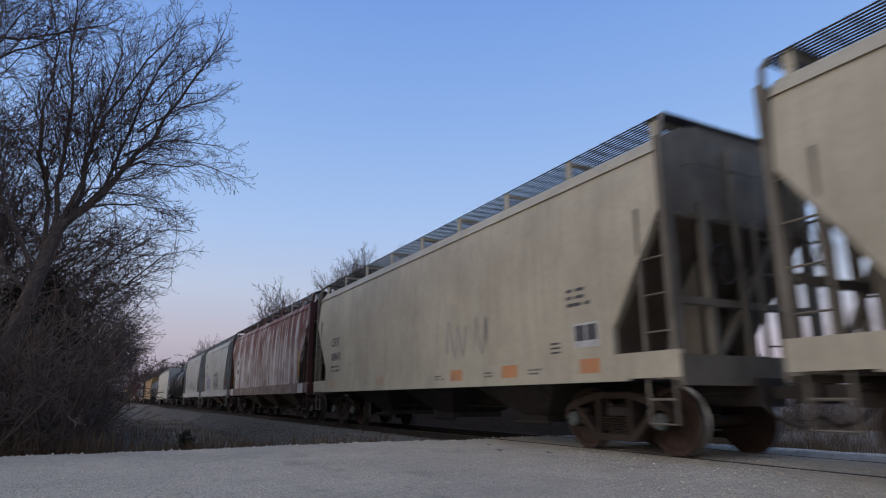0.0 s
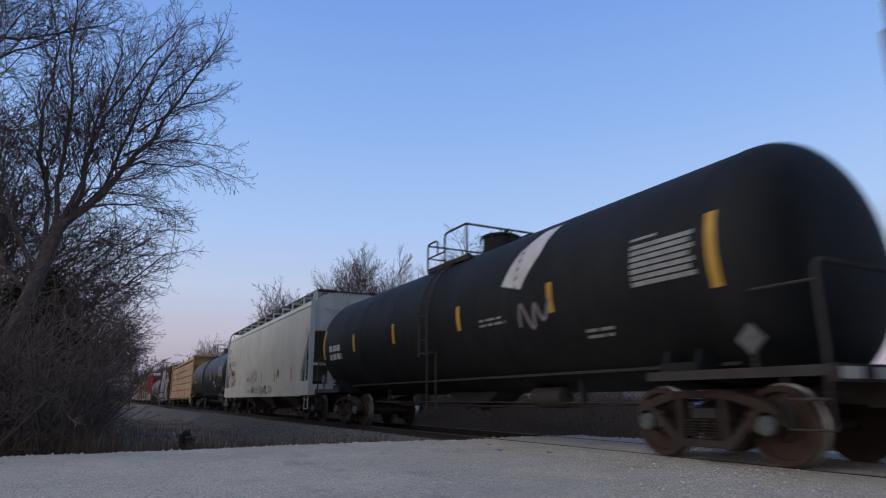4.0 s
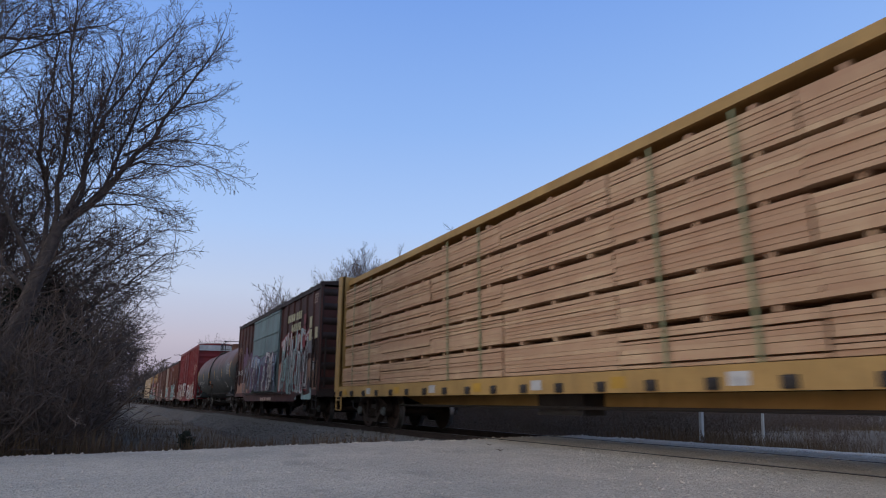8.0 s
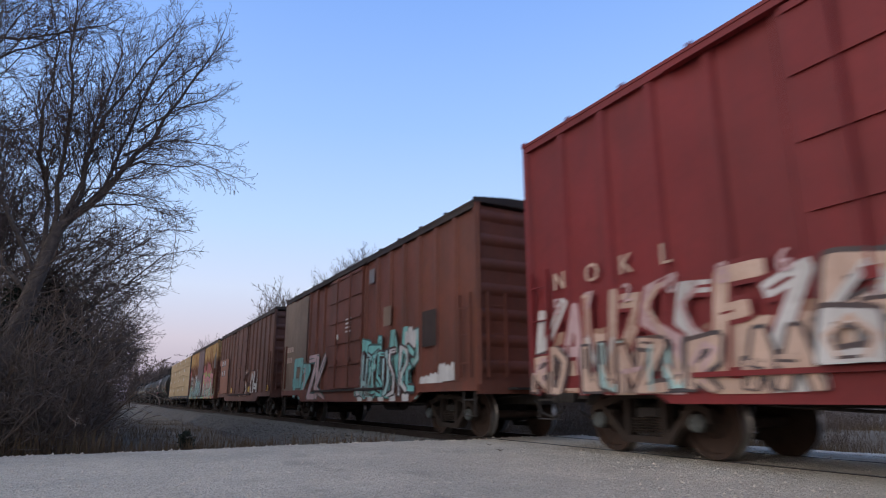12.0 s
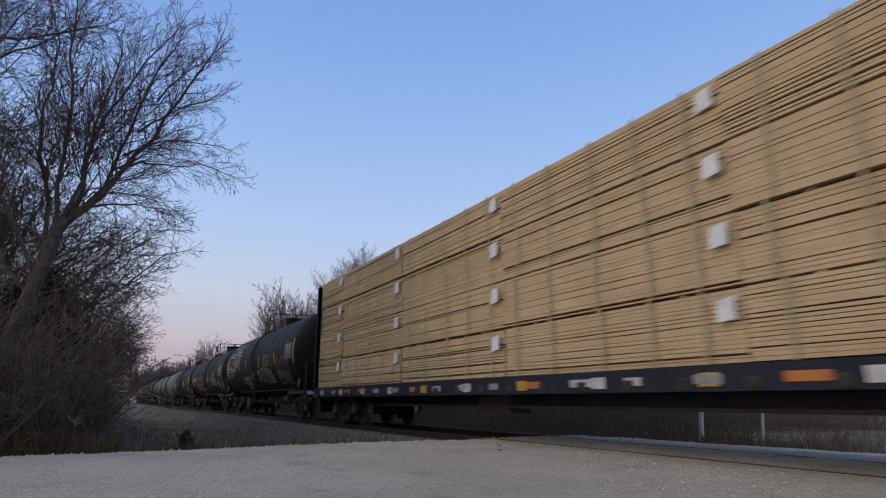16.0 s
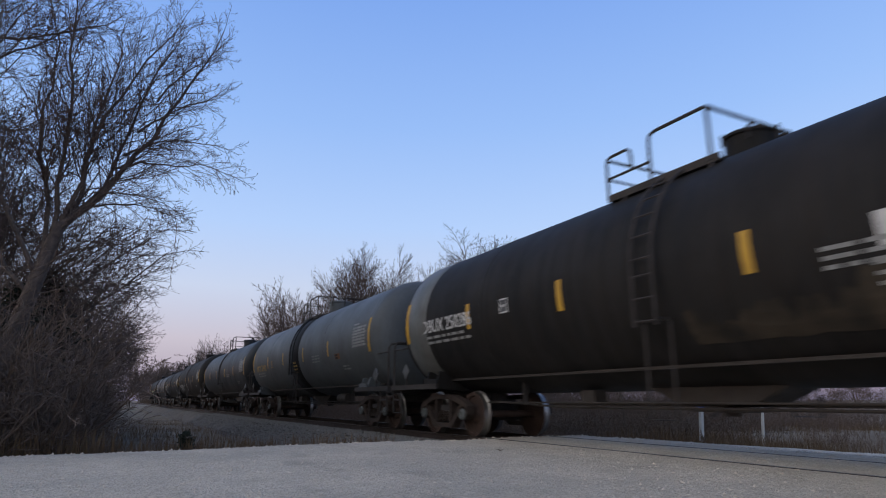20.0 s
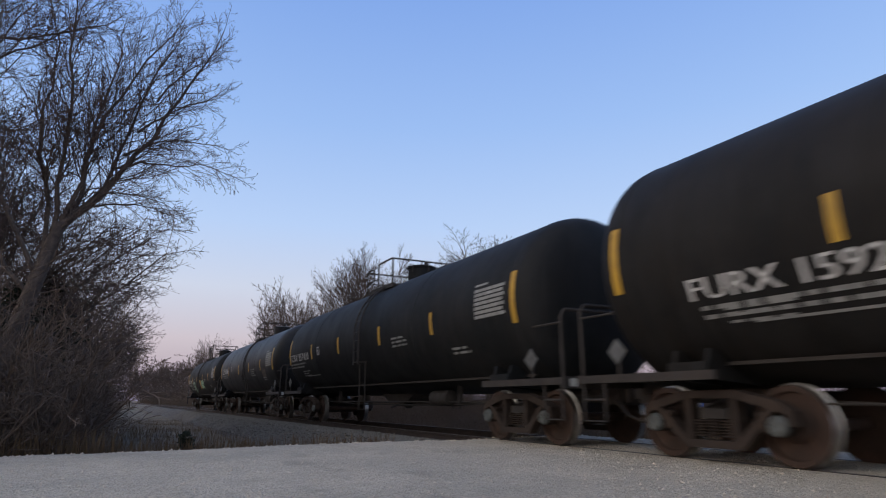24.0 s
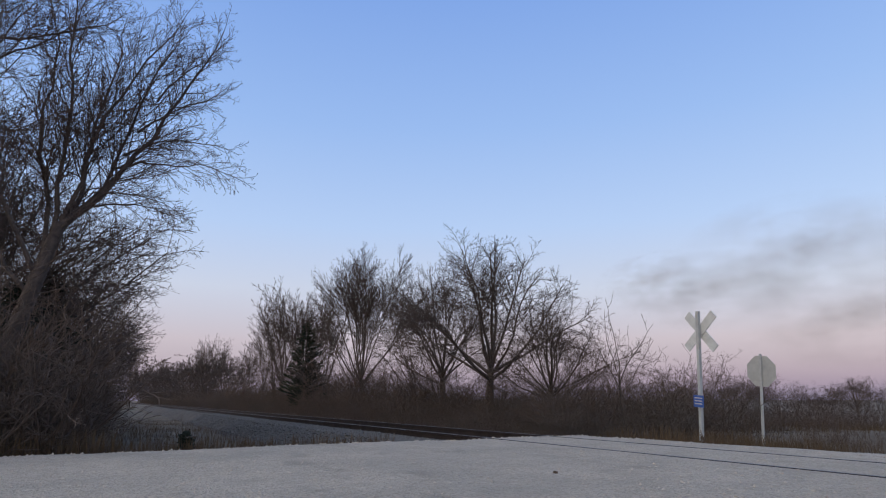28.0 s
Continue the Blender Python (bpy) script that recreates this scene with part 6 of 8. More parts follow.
u_car, u_put, u_half, u_zc = tank_car(-319.75, -335.6, GREY_TANK, "grey tank car with a black band round its middle", text="MKTX 259432", text_x=-6.85, text_w=1.85, text_z=2.02, text_h=0.26, stripe_x=[-4.6, -1.9, 1.05, 4.0], mark=surface("ochre_stencil_paint", (0.36, 0.22, 0.05), (0.3, 0.18, 0.04), 6, 0.6), dome=(-0.35, 0.43, 0.44), seed=13, band=BAND_BLACK, band_x=(-0.95, 0.45))
stencil_bars(u_car, u_put, -0.34, 2.14, 0.50, 4, YELLOW, 0.05, 0.075, 41, 0.014)
g = Geo()
mark_poly(g, u_put, rect(4.64, 5.10, 1.97, 2.14), 0.007)
part("marking_plate", g, surface("faded_orange_paint", (0.17, 0.075, 0.03), (0.11, 0.055, 0.027), 8, 0.7), u_car, "faded orange marking plate with dark lettering")
stencil_bars(u_car, u_put, 4.67, 2.12, 0.38, 2, BAND_BLACK, 0.045, 0.04, 43, 0.012)
v_car, v_put, v_half, v_zc = tank_car(-337.7, -353.4, BLUE_BLACK, "blue-black tank car with dull white stencils", text="", seed=14)
w_car, w_put, w_half, w_zc = tank_car(-355.6, -371.6, BLACK_TANK_B, "brown-black tank car with yellow stripes and a pale smudge", r=1.58, low_z=1.13, text="FURX 159230", seed=15, text_x=-6.6, text_w=2.75, text_z=1.88, text_h=0.27, stripe_x=[-4.75, -1.57, 1.0, 4.0])
y_car, y_put, y_half, y_zc = tank_car(-373.65, -389.4, BLACK_TANK, "black tank car with clean white stencils", r=1.51, low_z=1.09, text="TCBX 251410", seed=16, text_x=-7.65, text_w=2.5, text_z=2.14, text_h=0.26, head_text=True)
z_car, z_put, z_half, z_zc = tank_car(-392.0, -406.4, BLACK_GLOSS, "glossy black tank car with bright yellow stripes", text="DTLX 2465", stripe_x=[-4.2, -1.1, 1.7, 4.4], dome=(0.85, 0.40, 0.42), seed=17, head_text=True, text_x=-6.15, text_w=1.75, text_z=2.25, text_h=0.30)
t_car, t_put, t_half, t_zc = tank_car(-409.0, -424.4, BLACK_TANK, "black tank car with mint graffiti at the end of the train", text="TCBX 251513", ladder_x=-0.62, rail_h=0.78, dome=(0.05, 0.42, 0.46), seed=18, text_x=-7.3, text_w=2.35, text_z=2.1, text_h=0.26, head_text=True)


# ---- lettering and graffiti, car by car ----
def cloud(car, put, x0, x1, z0, z1, mat, seed, up=0.0025, name="graffiti_ground", label="sprayed background patch", bumps=9, jag=0.25):
    """A patch of sprayed colour with a wavy upper border."""
    rng = random.Random(seed)
    g = Geo()
    top_pts = [(x0 + (x1 - x0) * k / bumps, z1 - (z1 - z0) * jag * rng.random()) for k in range(bumps + 1)]
    lows = [z0 + (z1 - z0) * 0.06 * rng.random() for _ in top_pts]
    for (xa, za), (xb, zb), la, lb in zip(top_pts, top_pts[1:], lows, lows[1:]):
        mark_poly(g, put, [(xa, la), (xb, lb), (xb, zb), ((xa + xb) / 2, max(za, zb) + 0.05), (xa, za)], up)
    g.weld()
    return part(name, g, mat, car, label, smooth=0)


def patch(car, put, x0, x1, z0, z1, mat, name="paint_patch", label="", up=0.006, skew=0.0):
    g = Geo()
    mark_poly(g, put, [(x0, z0), (x1, z0), (x1 + skew, z1), (x0 + skew, z1)], up)
    return part(name, g, mat, car, label)


G_CREAM = surface("faded_cream_paint", (0.46, 0.42, 0.24), (0.38, 0.34, 0.19), 4, 0.6)

# beige hoppers
for c_, p_ in ((a_car, a_put), (b_car, b_put)):
    lettering(c_, p_, "CEFX", -6.05, 2.38, 0.26, DARK_MARK, 0.80, 0.025)
    for sx in (-6.0, -2.2, 1.9, 3.8, 5.9):
        patch(c_, p_, sx, sx + (0.42 if abs(sx) > 5 else 0.48), 1.12, 1.33, G_ORANGE, "orange_mark", "orange paint mark on the sill", 0.03)
    stencil_bars(c_, p_, -6.0, 1.78, 0.95, 2, DARK_MARK, 0.06, 0.06, 3)
    stencil_bars(c_, p_, 5.65, 2.40, 0.55, 3, DARK_MARK, 0.05, 0.06, 4)
    stencil_bars(c_, p_, 5.2, 1.62, 0.25, 3, DARK_MARK, 0.03, 0.04, 5)
    patch(c_, p_, 5.77, 6.33, 1.5, 1.86, WHITE_MARK, "load_stencil")
    patch(c_, p_, 5.81, 6.03, 1.6, 1.83, DARK_MARK, "load_stencil_field", up=0.010)
    patch(c_, p_, 6.07, 6.29, 1.6, 1.83, DARK_MARK, "load_stencil_field", up=0.010)
    for sx in (-4.4, -3.0, 1.2, 3.2, 4.6):
        stencil_bars(c_, p_, sx, 1.24, 0.4, 2, DARK_MARK, 0.03, 0.03, int(sx * 10) + 60, 0.03)
lettering(b_car, b_put, "10843", -6.0, 1.93, 0.25, DARK_MARK, 0.86, 0.025)
tag_scrawl(b_car, b_put, 1.75, 2.5, 1.5, 2.35, G_GREY, 41, 0.035, "faint grey chalk scrawl")
tag_scrawl(b_car, b_put, 2.85, 3.4, 1.5, 2.5, G_GREY, 42, 0.03, "faint grey chalk scrawl")
# rusty hopper
patch(c_car, c_put, -6.2, -5.3, 1.8, 2.95, WHITE_PAINT, "repainted_patch", "white repainted patch with stencils", 0.004, 0.08)
stencil_bars(c_car, c_put, -6.1, 2.85, 0.75, 1, G_GREY_BROWN, 0.24, 0.06, 7, 0.008)
stencil_bars(c_car, c_put, -5.85, 2.35, 0.55, 1, G_GREY_BROWN, 0.22, 0.06, 8, 0.008)
for sx in (-6.85, 6.7):
    patch(c_car, c_put, sx, sx + 0.13, 1.6, 2.55, YELLOW, "reflector_stripe", "yellow reflective stripe")
patch(c_car, flat_map(1.57), -7.25, -6.55, 1.0, 1.34, WHITE_PAINT, "pale_patch", "", 0.02)
patch(c_car, flat_map(1.57), 6.9, 7.6, 1.0, 1.33, WHITE_PAINT, "pale_patch", "", 0.02)
# hopper with three cartoon eyes
for k in range(3):
    cx = 0.45 + k * 0.62
    cz = 2.02 + (0.12 if k == 1 else 0)

    def oval(rx_, rz, dx_=0, dz=0, n=18):
        return [(cx + dx_ + rx_ * math.cos(6.2832 * i / n), cz + dz + rz * math.sin(6.2832 * i / n)) for i in range(n)]

    for pts_, m_, up_ in ((oval(0.37, 0.43), G_BLACK, 0.004 + 0.002 * k), (oval(0.26, 0.32), GREY_WHITE, 0.0048 + 0.002 * k), (oval(0.22, 0.15, 0.02, -0.02), G_WHITE, 0.0054 + 0.002 * k), (oval(0.12, 0.13, 0.05, -0.02), G_BLACK, 0.006 + 0.002 * k), (oval(0.035, 0.04, 0.08, 0.03), G_WHITE, 0.0066 + 0.002 * k)):
        g = Geo()
        mark_poly(g, d_put, pts_, up_)
        part("graffiti_eye", g, m_, d_car, "sprayed cartoon eye", smooth=0)
for k in range(3):
    g = Geo()
    xa = 0.25 + k * 0.62
    mark_poly(g, d_put, [(xa, 1.75), (xa + 0.28, 1.30), (xa + 0.56, 1.75), (xa + 0.48, 1.75), (xa + 0.28, 1.42), (xa + 0.08, 1.75)], 0.011)
    part("graffiti_outline", g, G_BLACK, d_car, smooth=0)
graffiti(d_car, d_put, -3.1, -1.55, 1.45, 2.3, [GREY_WHITE], 4, 51, G_VIOLET_BLUE, "blue outlined graffiti tag")
tag_scrawl(d_car, d_put, -3.6, -1.3, 1.10, 1.32, G_VIOLET_BLUE, 52, 0.035)
stencil_bars(d_car, d_put, -4.15, 3.2, 0.8, 1, G_GREY, 0.26, 0.1, 9)
lettering(d_car, d_put, "321210", -4.18, 2.40, 0.30, DARK_MARK, 0.95, 0.02)
stencil_bars(d_car, d_put, -3.9, 2.1, 0.7, 2, G_GREY, 0.06, 0.06, 10)
patch(d_car, d_put, -5.1, -4.84, 1.5, 1.98, G_RED, "red_mark", "red paint mark", 0.02)
patch(d_car, d_put, 4.75, 5.0, 1.6, 2.05, G_RED, "red_mark", "red paint mark", 0.02)
stencil_bars(d_car, d_put, -1.0, 1.26, 1.5, 2, G_PINK, 0.05, 0.05, 11, 0.02)
for sx, za in ((-4.6, 1.75), (-0.35, 1.5), (2.6, 2.4)):
    patch(d_car, d_put, sx, sx + 0.12, za, za + 0.5, G_PEACH, "faded_stripe", "faded orange stripe")
# second short hopper
lettering(e_car, e_put, "NAHX", -4.05, 2.88, 0.28, DARK_MARK, 0.75, 0.02)
lettering(e_car, e_put, "321152", -4.0, 2.36, 0.28, DARK_MARK, 0.98, 0.02)
stencil_bars(e_car, e_put, -3.95, 2.12, 0.8, 2, G_GREY, 0.06, 0.06, 12)
for sx, za in ((-4.35, 1.58), (-2.15, 1.57), (-0.02, 1.56), (4.3, 1.6)):
    patch(e_car, e_put, sx, sx + 0.14, za, za + 0.46, YELLOW, "reflector_stripe", "yellow reflective stripe", 0.006, -0.06)
for sx in (-4.6, 4.05):
    patch(e_car, e_put, sx, sx + 0.09, 2.15, 2.65, G_GREY, "grey_stripe")
tag_scrawl(e_car, e_put, -1.95, -0.95, 1.5, 2.2, G_GREY, 53, 0.06)
tag_scrawl(e_car, e_put, 0.16, 1.2, 1.65, 2.35, G_BLACK, 54, 0.06)
tag_scrawl(e_car, e_put, 0.3, 1.2, 1.58, 1.72, G_BLACK, 55, 0.05)
patch(e_car, e_put, 1.9, 2.3, 1.5, 1.85, DARK_MARK, "load_stencil")
stencil_bars(e_car, e_put, -0.85, 1.26, 1.4, 2, G_PINK, 0.05, 0.05, 13, 0.02)
# first black tank car
g = Geo()
mark_poly(g, f_put, [(3.0, 2.75), (3.6, 2.6), (4.0, 3.2), (4.1, 3.9), (3.7, 3.85), (3.3, 3.4)], 0.006)
part("white_patch", g, G_WHITE, f_car, "white painted wedge")
stencil_bars(f_car, f_put, -7.0, 2.4, 1.4, 2, WHITE_MARK, 0.18, 0.08, 14)
tag_scrawl(f_car, f_put, 3.4, 4.4, 1.9, 2.4, G_GREY, 56, 0.07)
# long cream hopper
for sx in (-4.28, -1.15, 1.12, 3.65, 6.4):
    patch(g_car, g_put, sx, sx + 0.11, 1.48, 1.96, G_ORANGE, "orange_stripe", "faded orange stripe")
patch(g_car, g_put, -7.35, -7.22, 1.5, 2.4, G_ORANGE, "orange_stripe", "faded orange stripe")
lettering(g_car, g_put, "HLTX", -6.85, 2.60, 0.28, DARK_MARK, 0.95, 0.02)
stencil_bars(g_car, g_put, -6.85, 2.34, 0.9, 1, DARK_MARK, 0.24, 0.06, 15)
for k, (xa, xb, za, zb) in enumerate(((-8.3, -7.75, 3.35, 3.65), (-8.2, -7.8, 3.0, 3.25), (-7.75, -7.3, 2.55, 2.85), (-7.0, -6.0, 1.85, 2.25), (-6.95, -6.1, 1.46, 1.65), (-2.3, -1.5, 1.58, 1.85), (-1.0, 0.15, 1.5, 2.2), (4.1, 4.6, 1.6, 2.0))):
    tag_scrawl(g_car, g_put, xa, xb, za, zb, G_BLACK, 60 + k, 0.05, "black sprayed tag")
for k, (xa, xb) in enumerate(((-1.1, -0.3), (0.9, 1.7), (1.75, 2.5), (2.6, 3.5))):
    tag_scrawl(g_car, flat_map(1.56), xa, xb, 0.98, 1.42, G_GREY if k % 2 else G_BLACK, 70 + k, 0.09, "thick sprayed strokes on the sill")
for xa, m_ in ((-1.75, G_LIME), (1.85, G_LIME), (2.45, G_WHITE), (5.2, G_WHITE), (-3.2, G_WHITE)):
    patch(g_car, flat_map(1.56), xa, xa + 0.36, 1.08, 1.28, m_, "sill_plate", "small plate on the sill", 0.014)
stencil_bars(g_car, flat_map(1.56), -0.2, 1.3, 1.1, 4, G_GREY, 0.03, 0.03, 16, 0.014)
# blue-black tank car
patch(h_car, h_put, -7.1, -4.95, 1.93, 2.36, BAND_BLACK, "name_panel", "black panel with worn yellow lettering")
lettering(h_car, h_put, "UTLX 299054", -6.95, 2.02, 0.26, YELLOW, 1.85, 0.02, 0.011)
stencil_bars(h_car, h_put, -6.9, 1.85, 1.2, 2, G_GREY, 0.05, 0.05, 18)
patch(h_car, h_put, 3.6, 4.2, 1.55, 1.95, WHITE_MARK, "load_stencil", "", 0.006, 0.1)
patch(h_car, h_put, 3.72, 4.1, 1.65, 1.87, DARK_MARK, "load_stencil_field", "", 0.010, 0.06)
g = Geo()
mark_poly(g, h_put, [(6.08, 1.05), (6.26, 1.3), (6.08, 1.55), (5.9, 1.3)], 0.03)
part("placard", g, G_PINK, h_car, "red and white diamond placard")
patch(h_car, h_put, 5.0, 5.8, 2.1, 2.4, BAND_BLACK, "painted_out_patch")
# brown box car with teal doors
for row, (zt, words) in enumerate(((4.05, ((3.35, 4.45), (4.6, 5.4))), (3.62, ((3.95, 5.4),)), (3.16, ((3.3, 4.5), (4.6, 5.4))))):
    for xa, xb in words:
        n_ = int(round((xb - xa) / 0.28))
        for k in range(n_):
            patch(j_car, j_put, xa + k * 0.28, xa + k * 0.28 + 0.2, zt - 0.3, zt, G_CREAM, "faded_name_block", "", 0.005)
for za in (3.85, 3.42, 3.0):
    patch(j_car, j_put, 5.7, 6.0, za - 0.38, za, G_RED, "red_block", "faded red painted block")
for xa, za in ((6.48, 3.66), (6.5, 3.2), (7.2, 3.22)):
    patch(j_car, j_put, xa, xa + 0.32, za - 0.4, za, G_CREAM, "pale_block", "pale yellow painted block")
cloud(j_car, j_put, 2.2, 7.6, 0.96, 2.35, G_PEACH_DULL, 81, 0.002)
graffiti(j_car, j_put, 2.35, 6.4, 1.0, 3.3, [G_WHITE, G_TEAL_PALE, G_WHITE], 8, 82, G_RED, "large white, red and teal graffiti", 0.08)
tag_scrawl(j_car, j_put, 5.4, 7.2, 0.98, 1.5, G_BLACK, 83, 0.14)
graffiti(j_car, j_put, 4.9, 6.95, 0.8, 1.75, [G_TEAL_PALE], 2, 84, G_BLACK, "pale teal graffiti arrow")
cloud(j_car, j_put, 6.2, 7.0, 2.35, 2.95, G_GREY, 85, 0.003)
cloud(j_car, flat_map(1.63), -3.15, 2.0, 1.1, 2.6, G_BLUE_DULL, 86, 0.012)
graffiti(j_car, flat_map(1.645), -3.1, 1.9, 1.15, 2.75, [G_BLUE, G_WHITE, G_BLUE_DULL], 8, 87, G_PURPLE, "pale blue and violet graffiti across the doors")
cloud(j_car, j_put, -7.3, -3.3, 0.95, 1.6, G_PEACH_DULL, 89, 0.002)
cloud(j_car, j_put, -5.7, -3.5, 2.1, 3.5, G_PURPLE, 189, 0.002, bumps=7, jag=0.6)
graffiti(j_car, j_put, -5.5, -3.35, 0.95, 2.7, [G_PURPLE, G_RED_DARK, G_BLUE, G_BLACK_SOFT], 3, 88, G_BLACK, "dark red and violet graffiti")
tag_scrawl(j_car, j_put, -7.2, -6.2, 3.0, 3.5, G_PEACH_DULL, 90, 0.05)
lettering(j_car, j_put, "246 055", -7.1, 2.02, 0.26, G_WHITE, 1.45, 0.02, 0.02)
stencil_bars(j_car, j_put, 7.0, 4.4, 0.5, 4, G_PEACH, 0.04, 0.05, 19)
stencil_bars(j_car, j_put, -1.0, 0.86, 2.2, 1, G_PEACH, 0.13, 0.05, 20, 0.03)
patch(j_car, j_put, 6.85, 7.3, 1.75, 2.05, G_WHITE, "load_stencil", "", 0.010)
# green-grey tank car
patch(k_car, k_put, -1.3, -0.68, 1.55, 2.02, G_ORANGE, "orange_placard", "orange notice panel", 0.006)
stencil_bars(k_car, k_put, -1.2, 1.9, 0.45, 3, DARK_MARK, 0.04, 0.05, 21, 0.010)
patch(k_car, k_put, 5.0, 5.4, 1.45, 1.8, WHITE_MARK, "load_stencil")
patch(k_car, k_put, 5.08, 5.32, 1.53, 1.72, DARK_MARK, "load_stencil_field", "", 0.010)
# tall red box car
cloud(l_car, l_put, -7.3, 6.9, 0.82, 1.8, G_PEACH_DULL, 91, 0.002, bumps=26, jag=0.4)
cloud(l_car, l_put, -7.2, -2.5, 0.84, 1.7, G_PEACH, 191, 0.003, bumps=12, jag=0.35)
graffiti(l_car, l_put, -7.2, -2.6, 0.84, 2.25, [G_PEACH, G_PINK_PALE, G_WHITE, G_PEACH], 8, 92, RED_BOX, "pale graffiti letters along the lower side")
graffiti(l_car, flat_map(1.645), -2.4, 1.2, 1.1, 2.2, [G_WHITE, G_PEACH, G_PINK_PALE], 6, 93, G_BLACK_SOFT, "pale graffiti letters across the door")
graffiti(l_car, l_put, 1.4, 4.4, 0.84, 2.0, [G_PEACH, G_WHITE, G_PINK_PALE], 5, 94, RED_BOX, "peach and white graffiti letters")
graffiti(l_car, l_put, 4.4, 6.3, 0.84, 2.15, [G_PEACH, G_TEAL_PALE, G_WHITE], 4, 95, G_BLACK, "peach and teal graffiti letters")
cloud(l_car, l_put, 6.5, 7.25, 0.85, 1.5, G_TEAL_PALE, 96, 0.004)
for k in range(4):
    tag_scrawl(l_car, l_put, 5.45, 6.6, 2.75 + k * 0.2, 3.1 + k * 0.18, G_PEACH, 97 + k, 0.035, "pale thin graffiti tag")
patch(l_car, l_put, 6.02, 6.5, 0.93, 1.22, G_ORANGE, "orange_plate", "orange painted plate", 0.03)
patch(l_car, l_put, 6.02, 6.5, 1.28, 1.55, G_ORANGE, "orange_plate", "orange painted plate", 0.03)
patch(l_car, l_put, -7.1, -6.75, 0.95, 1.2, G_ORANGE, "orange_plate", "orange painted plate", 0.03)
for k, ch in enumerate("NOKL"):
    lettering(l_car, l_put, ch, -6.65 + k * 0.74, 2.45, 0.28, G_PEACH, None, 0.02)
for k, ch in enumerate("572086"):
    lettering(l_car, l_put, ch, -6.65 + k * 0.76, 2.05, 0.26, G_PINK_PALE, None, 0.02, 0.035)
stencil_bars(l_car, l_put, 6.0, 2.25, 0.45, 5, G_PEACH, 0.04, 0.05, 22)
patch(l_car, l_put, 6.85, 7.1, 3.4, 3.55, G_CREAM, "yellow_plate")
stencil_bars(l_car, flat_map(1.63), 0.4, 4.1, 0.3, 3, G_WHITE, 0.05, 0.04, 23, 0.012)
# oxide-red box car
cloud(m_car, m_put, -7.55, -4.3, 1.0, 4.5, TAN_SHEET, 101, 0.0015, "repainted_sheet", "paler tan repainted sheets", 4, 0.02)
graffiti(m_car, m_put, 1.0, 4.9, 0.80, 2.4, [G_TEAL, G_TEAL, G_TEAL_PALE], 5, 102, G_TEAL_DARK, "large turquoise graffiti letters")
for k in range(5):
    patch(m_car, m_put, 1.2 + k * 0.75, 1.55 + k * 0.75, 0.72, 0.9, G_WHITE, "pale_mark", "", 0.03)
graffiti(m_car, m_put, -5.9, -2.0, 0.80, 2.2, [G_TEAL, G_WHITE, G_PINK_PALE], 4, 103, G_TEAL_DARK, "turquoise and white graffiti letters")
cloud(m_car, m_put, 5.1, 6.2, 0.95, 1.3, G_WHITE, 104, 0.004, bumps=5)
cloud(m_car, m_put, 6.0, 6.7, 1.12, 1.5, G_WHITE, 105, 0.005, bumps=4)
cloud(m_car, m_put, 4.3, 4.9, 1.9, 2.4, G_WHITE, 106, 0.013, bumps=4)
patch(m_car, m_put, 2.9, 3.4, 2.6, 3.1, TAN_SHEET, "tan_patch")
patch(m_car, m_put, 1.8, 2.2, 3.9, 4.3, G_GREY, "grey_patch")
patch(m_car, m_put, 5.2, 5.9, 1.9, 2.7, ROOF_DARK, "dark_patch", "worn darker patch", 0.003)
stencil_bars(m_car, m_put, -7.0, 2.75, 1.0, 2, G_PEACH, 0.2, 0.2, 24)
stencil_bars(m_car, flat_map(1.63), 0.2, 3.1, 0.6, 4, G_WHITE, 0.05, 0.07, 25, 0.012)
patch(m_car, flat_map(1.63), -0.7, -0.45, 2.55, 2.7, G_WHITE, "notice", "small white notice", 0.012)
# brown box car
graffiti(n_car, n_put, -0.4, 4.4, 0.95, 2.2, [G_WHITE, G_PEACH_DULL], 6, 111, BROWN_BOX, "pale worn graffiti", skip=0.3)
for xa in (-6.35, -5.55):
    for za in (2.15, 2.75):
        patch(n_car, n_put, xa, xa + 0.55, za, za + 0.36, DARK_MARK, "number_board", "black number board")
        stencil_bars(n_car, n_put, xa + 0.05, za + 0.32, 0.42, 1, WHITE_MARK, 0.26, 0.05, int(za * 10), 0.010)
for xa in (-7.1, -2.5, 2.5, 6.6):
    patch(n_car, n_put, xa, xa + 0.42, 1.14, 1.4, YELLOW, "yellow_plate", "yellow reflective plate", 0.03)
cloud(n_car, n_put, -7.2, -4.0, 1.1, 3.2, OXIDE_PALE, 112, 0.0015, "repainted_sheet", "paler orange repainted sheets", 4, 0.05)
# rusting yellow box car
cloud(o_car, o_put, -7.3, -1.95, 0.85, 1.75, G_TEAL, 121, 0.002, bumps=14)
cloud(o_car, o_put, 1.35, 7.3, 1.0, 2.55, G_MINT, 122, 0.002, bumps=16, jag=0.6)
cloud(o_car, o_put, 1.35, 5.4, 1.9, 2.75, G_LIME, 123, 0.003, bumps=14, jag=0.75)
graffiti(o_car, o_put, 1.35, 6.7, 0.95, 2.55, [G_PINK, G_PINK_PALE, G_PINK], 6, 124, G_BLACK_SOFT, "large pink graffiti letters")
graffiti(o_car, o_put, -6.9, -2.0, 0.9, 1.8, [G_TEAL, G_TEAL_PALE, G_BLUE_DULL, G_WHITE, G_MINT_DULL], 12, 193, G_TEAL_DARK, "small turquoise graffiti letters")
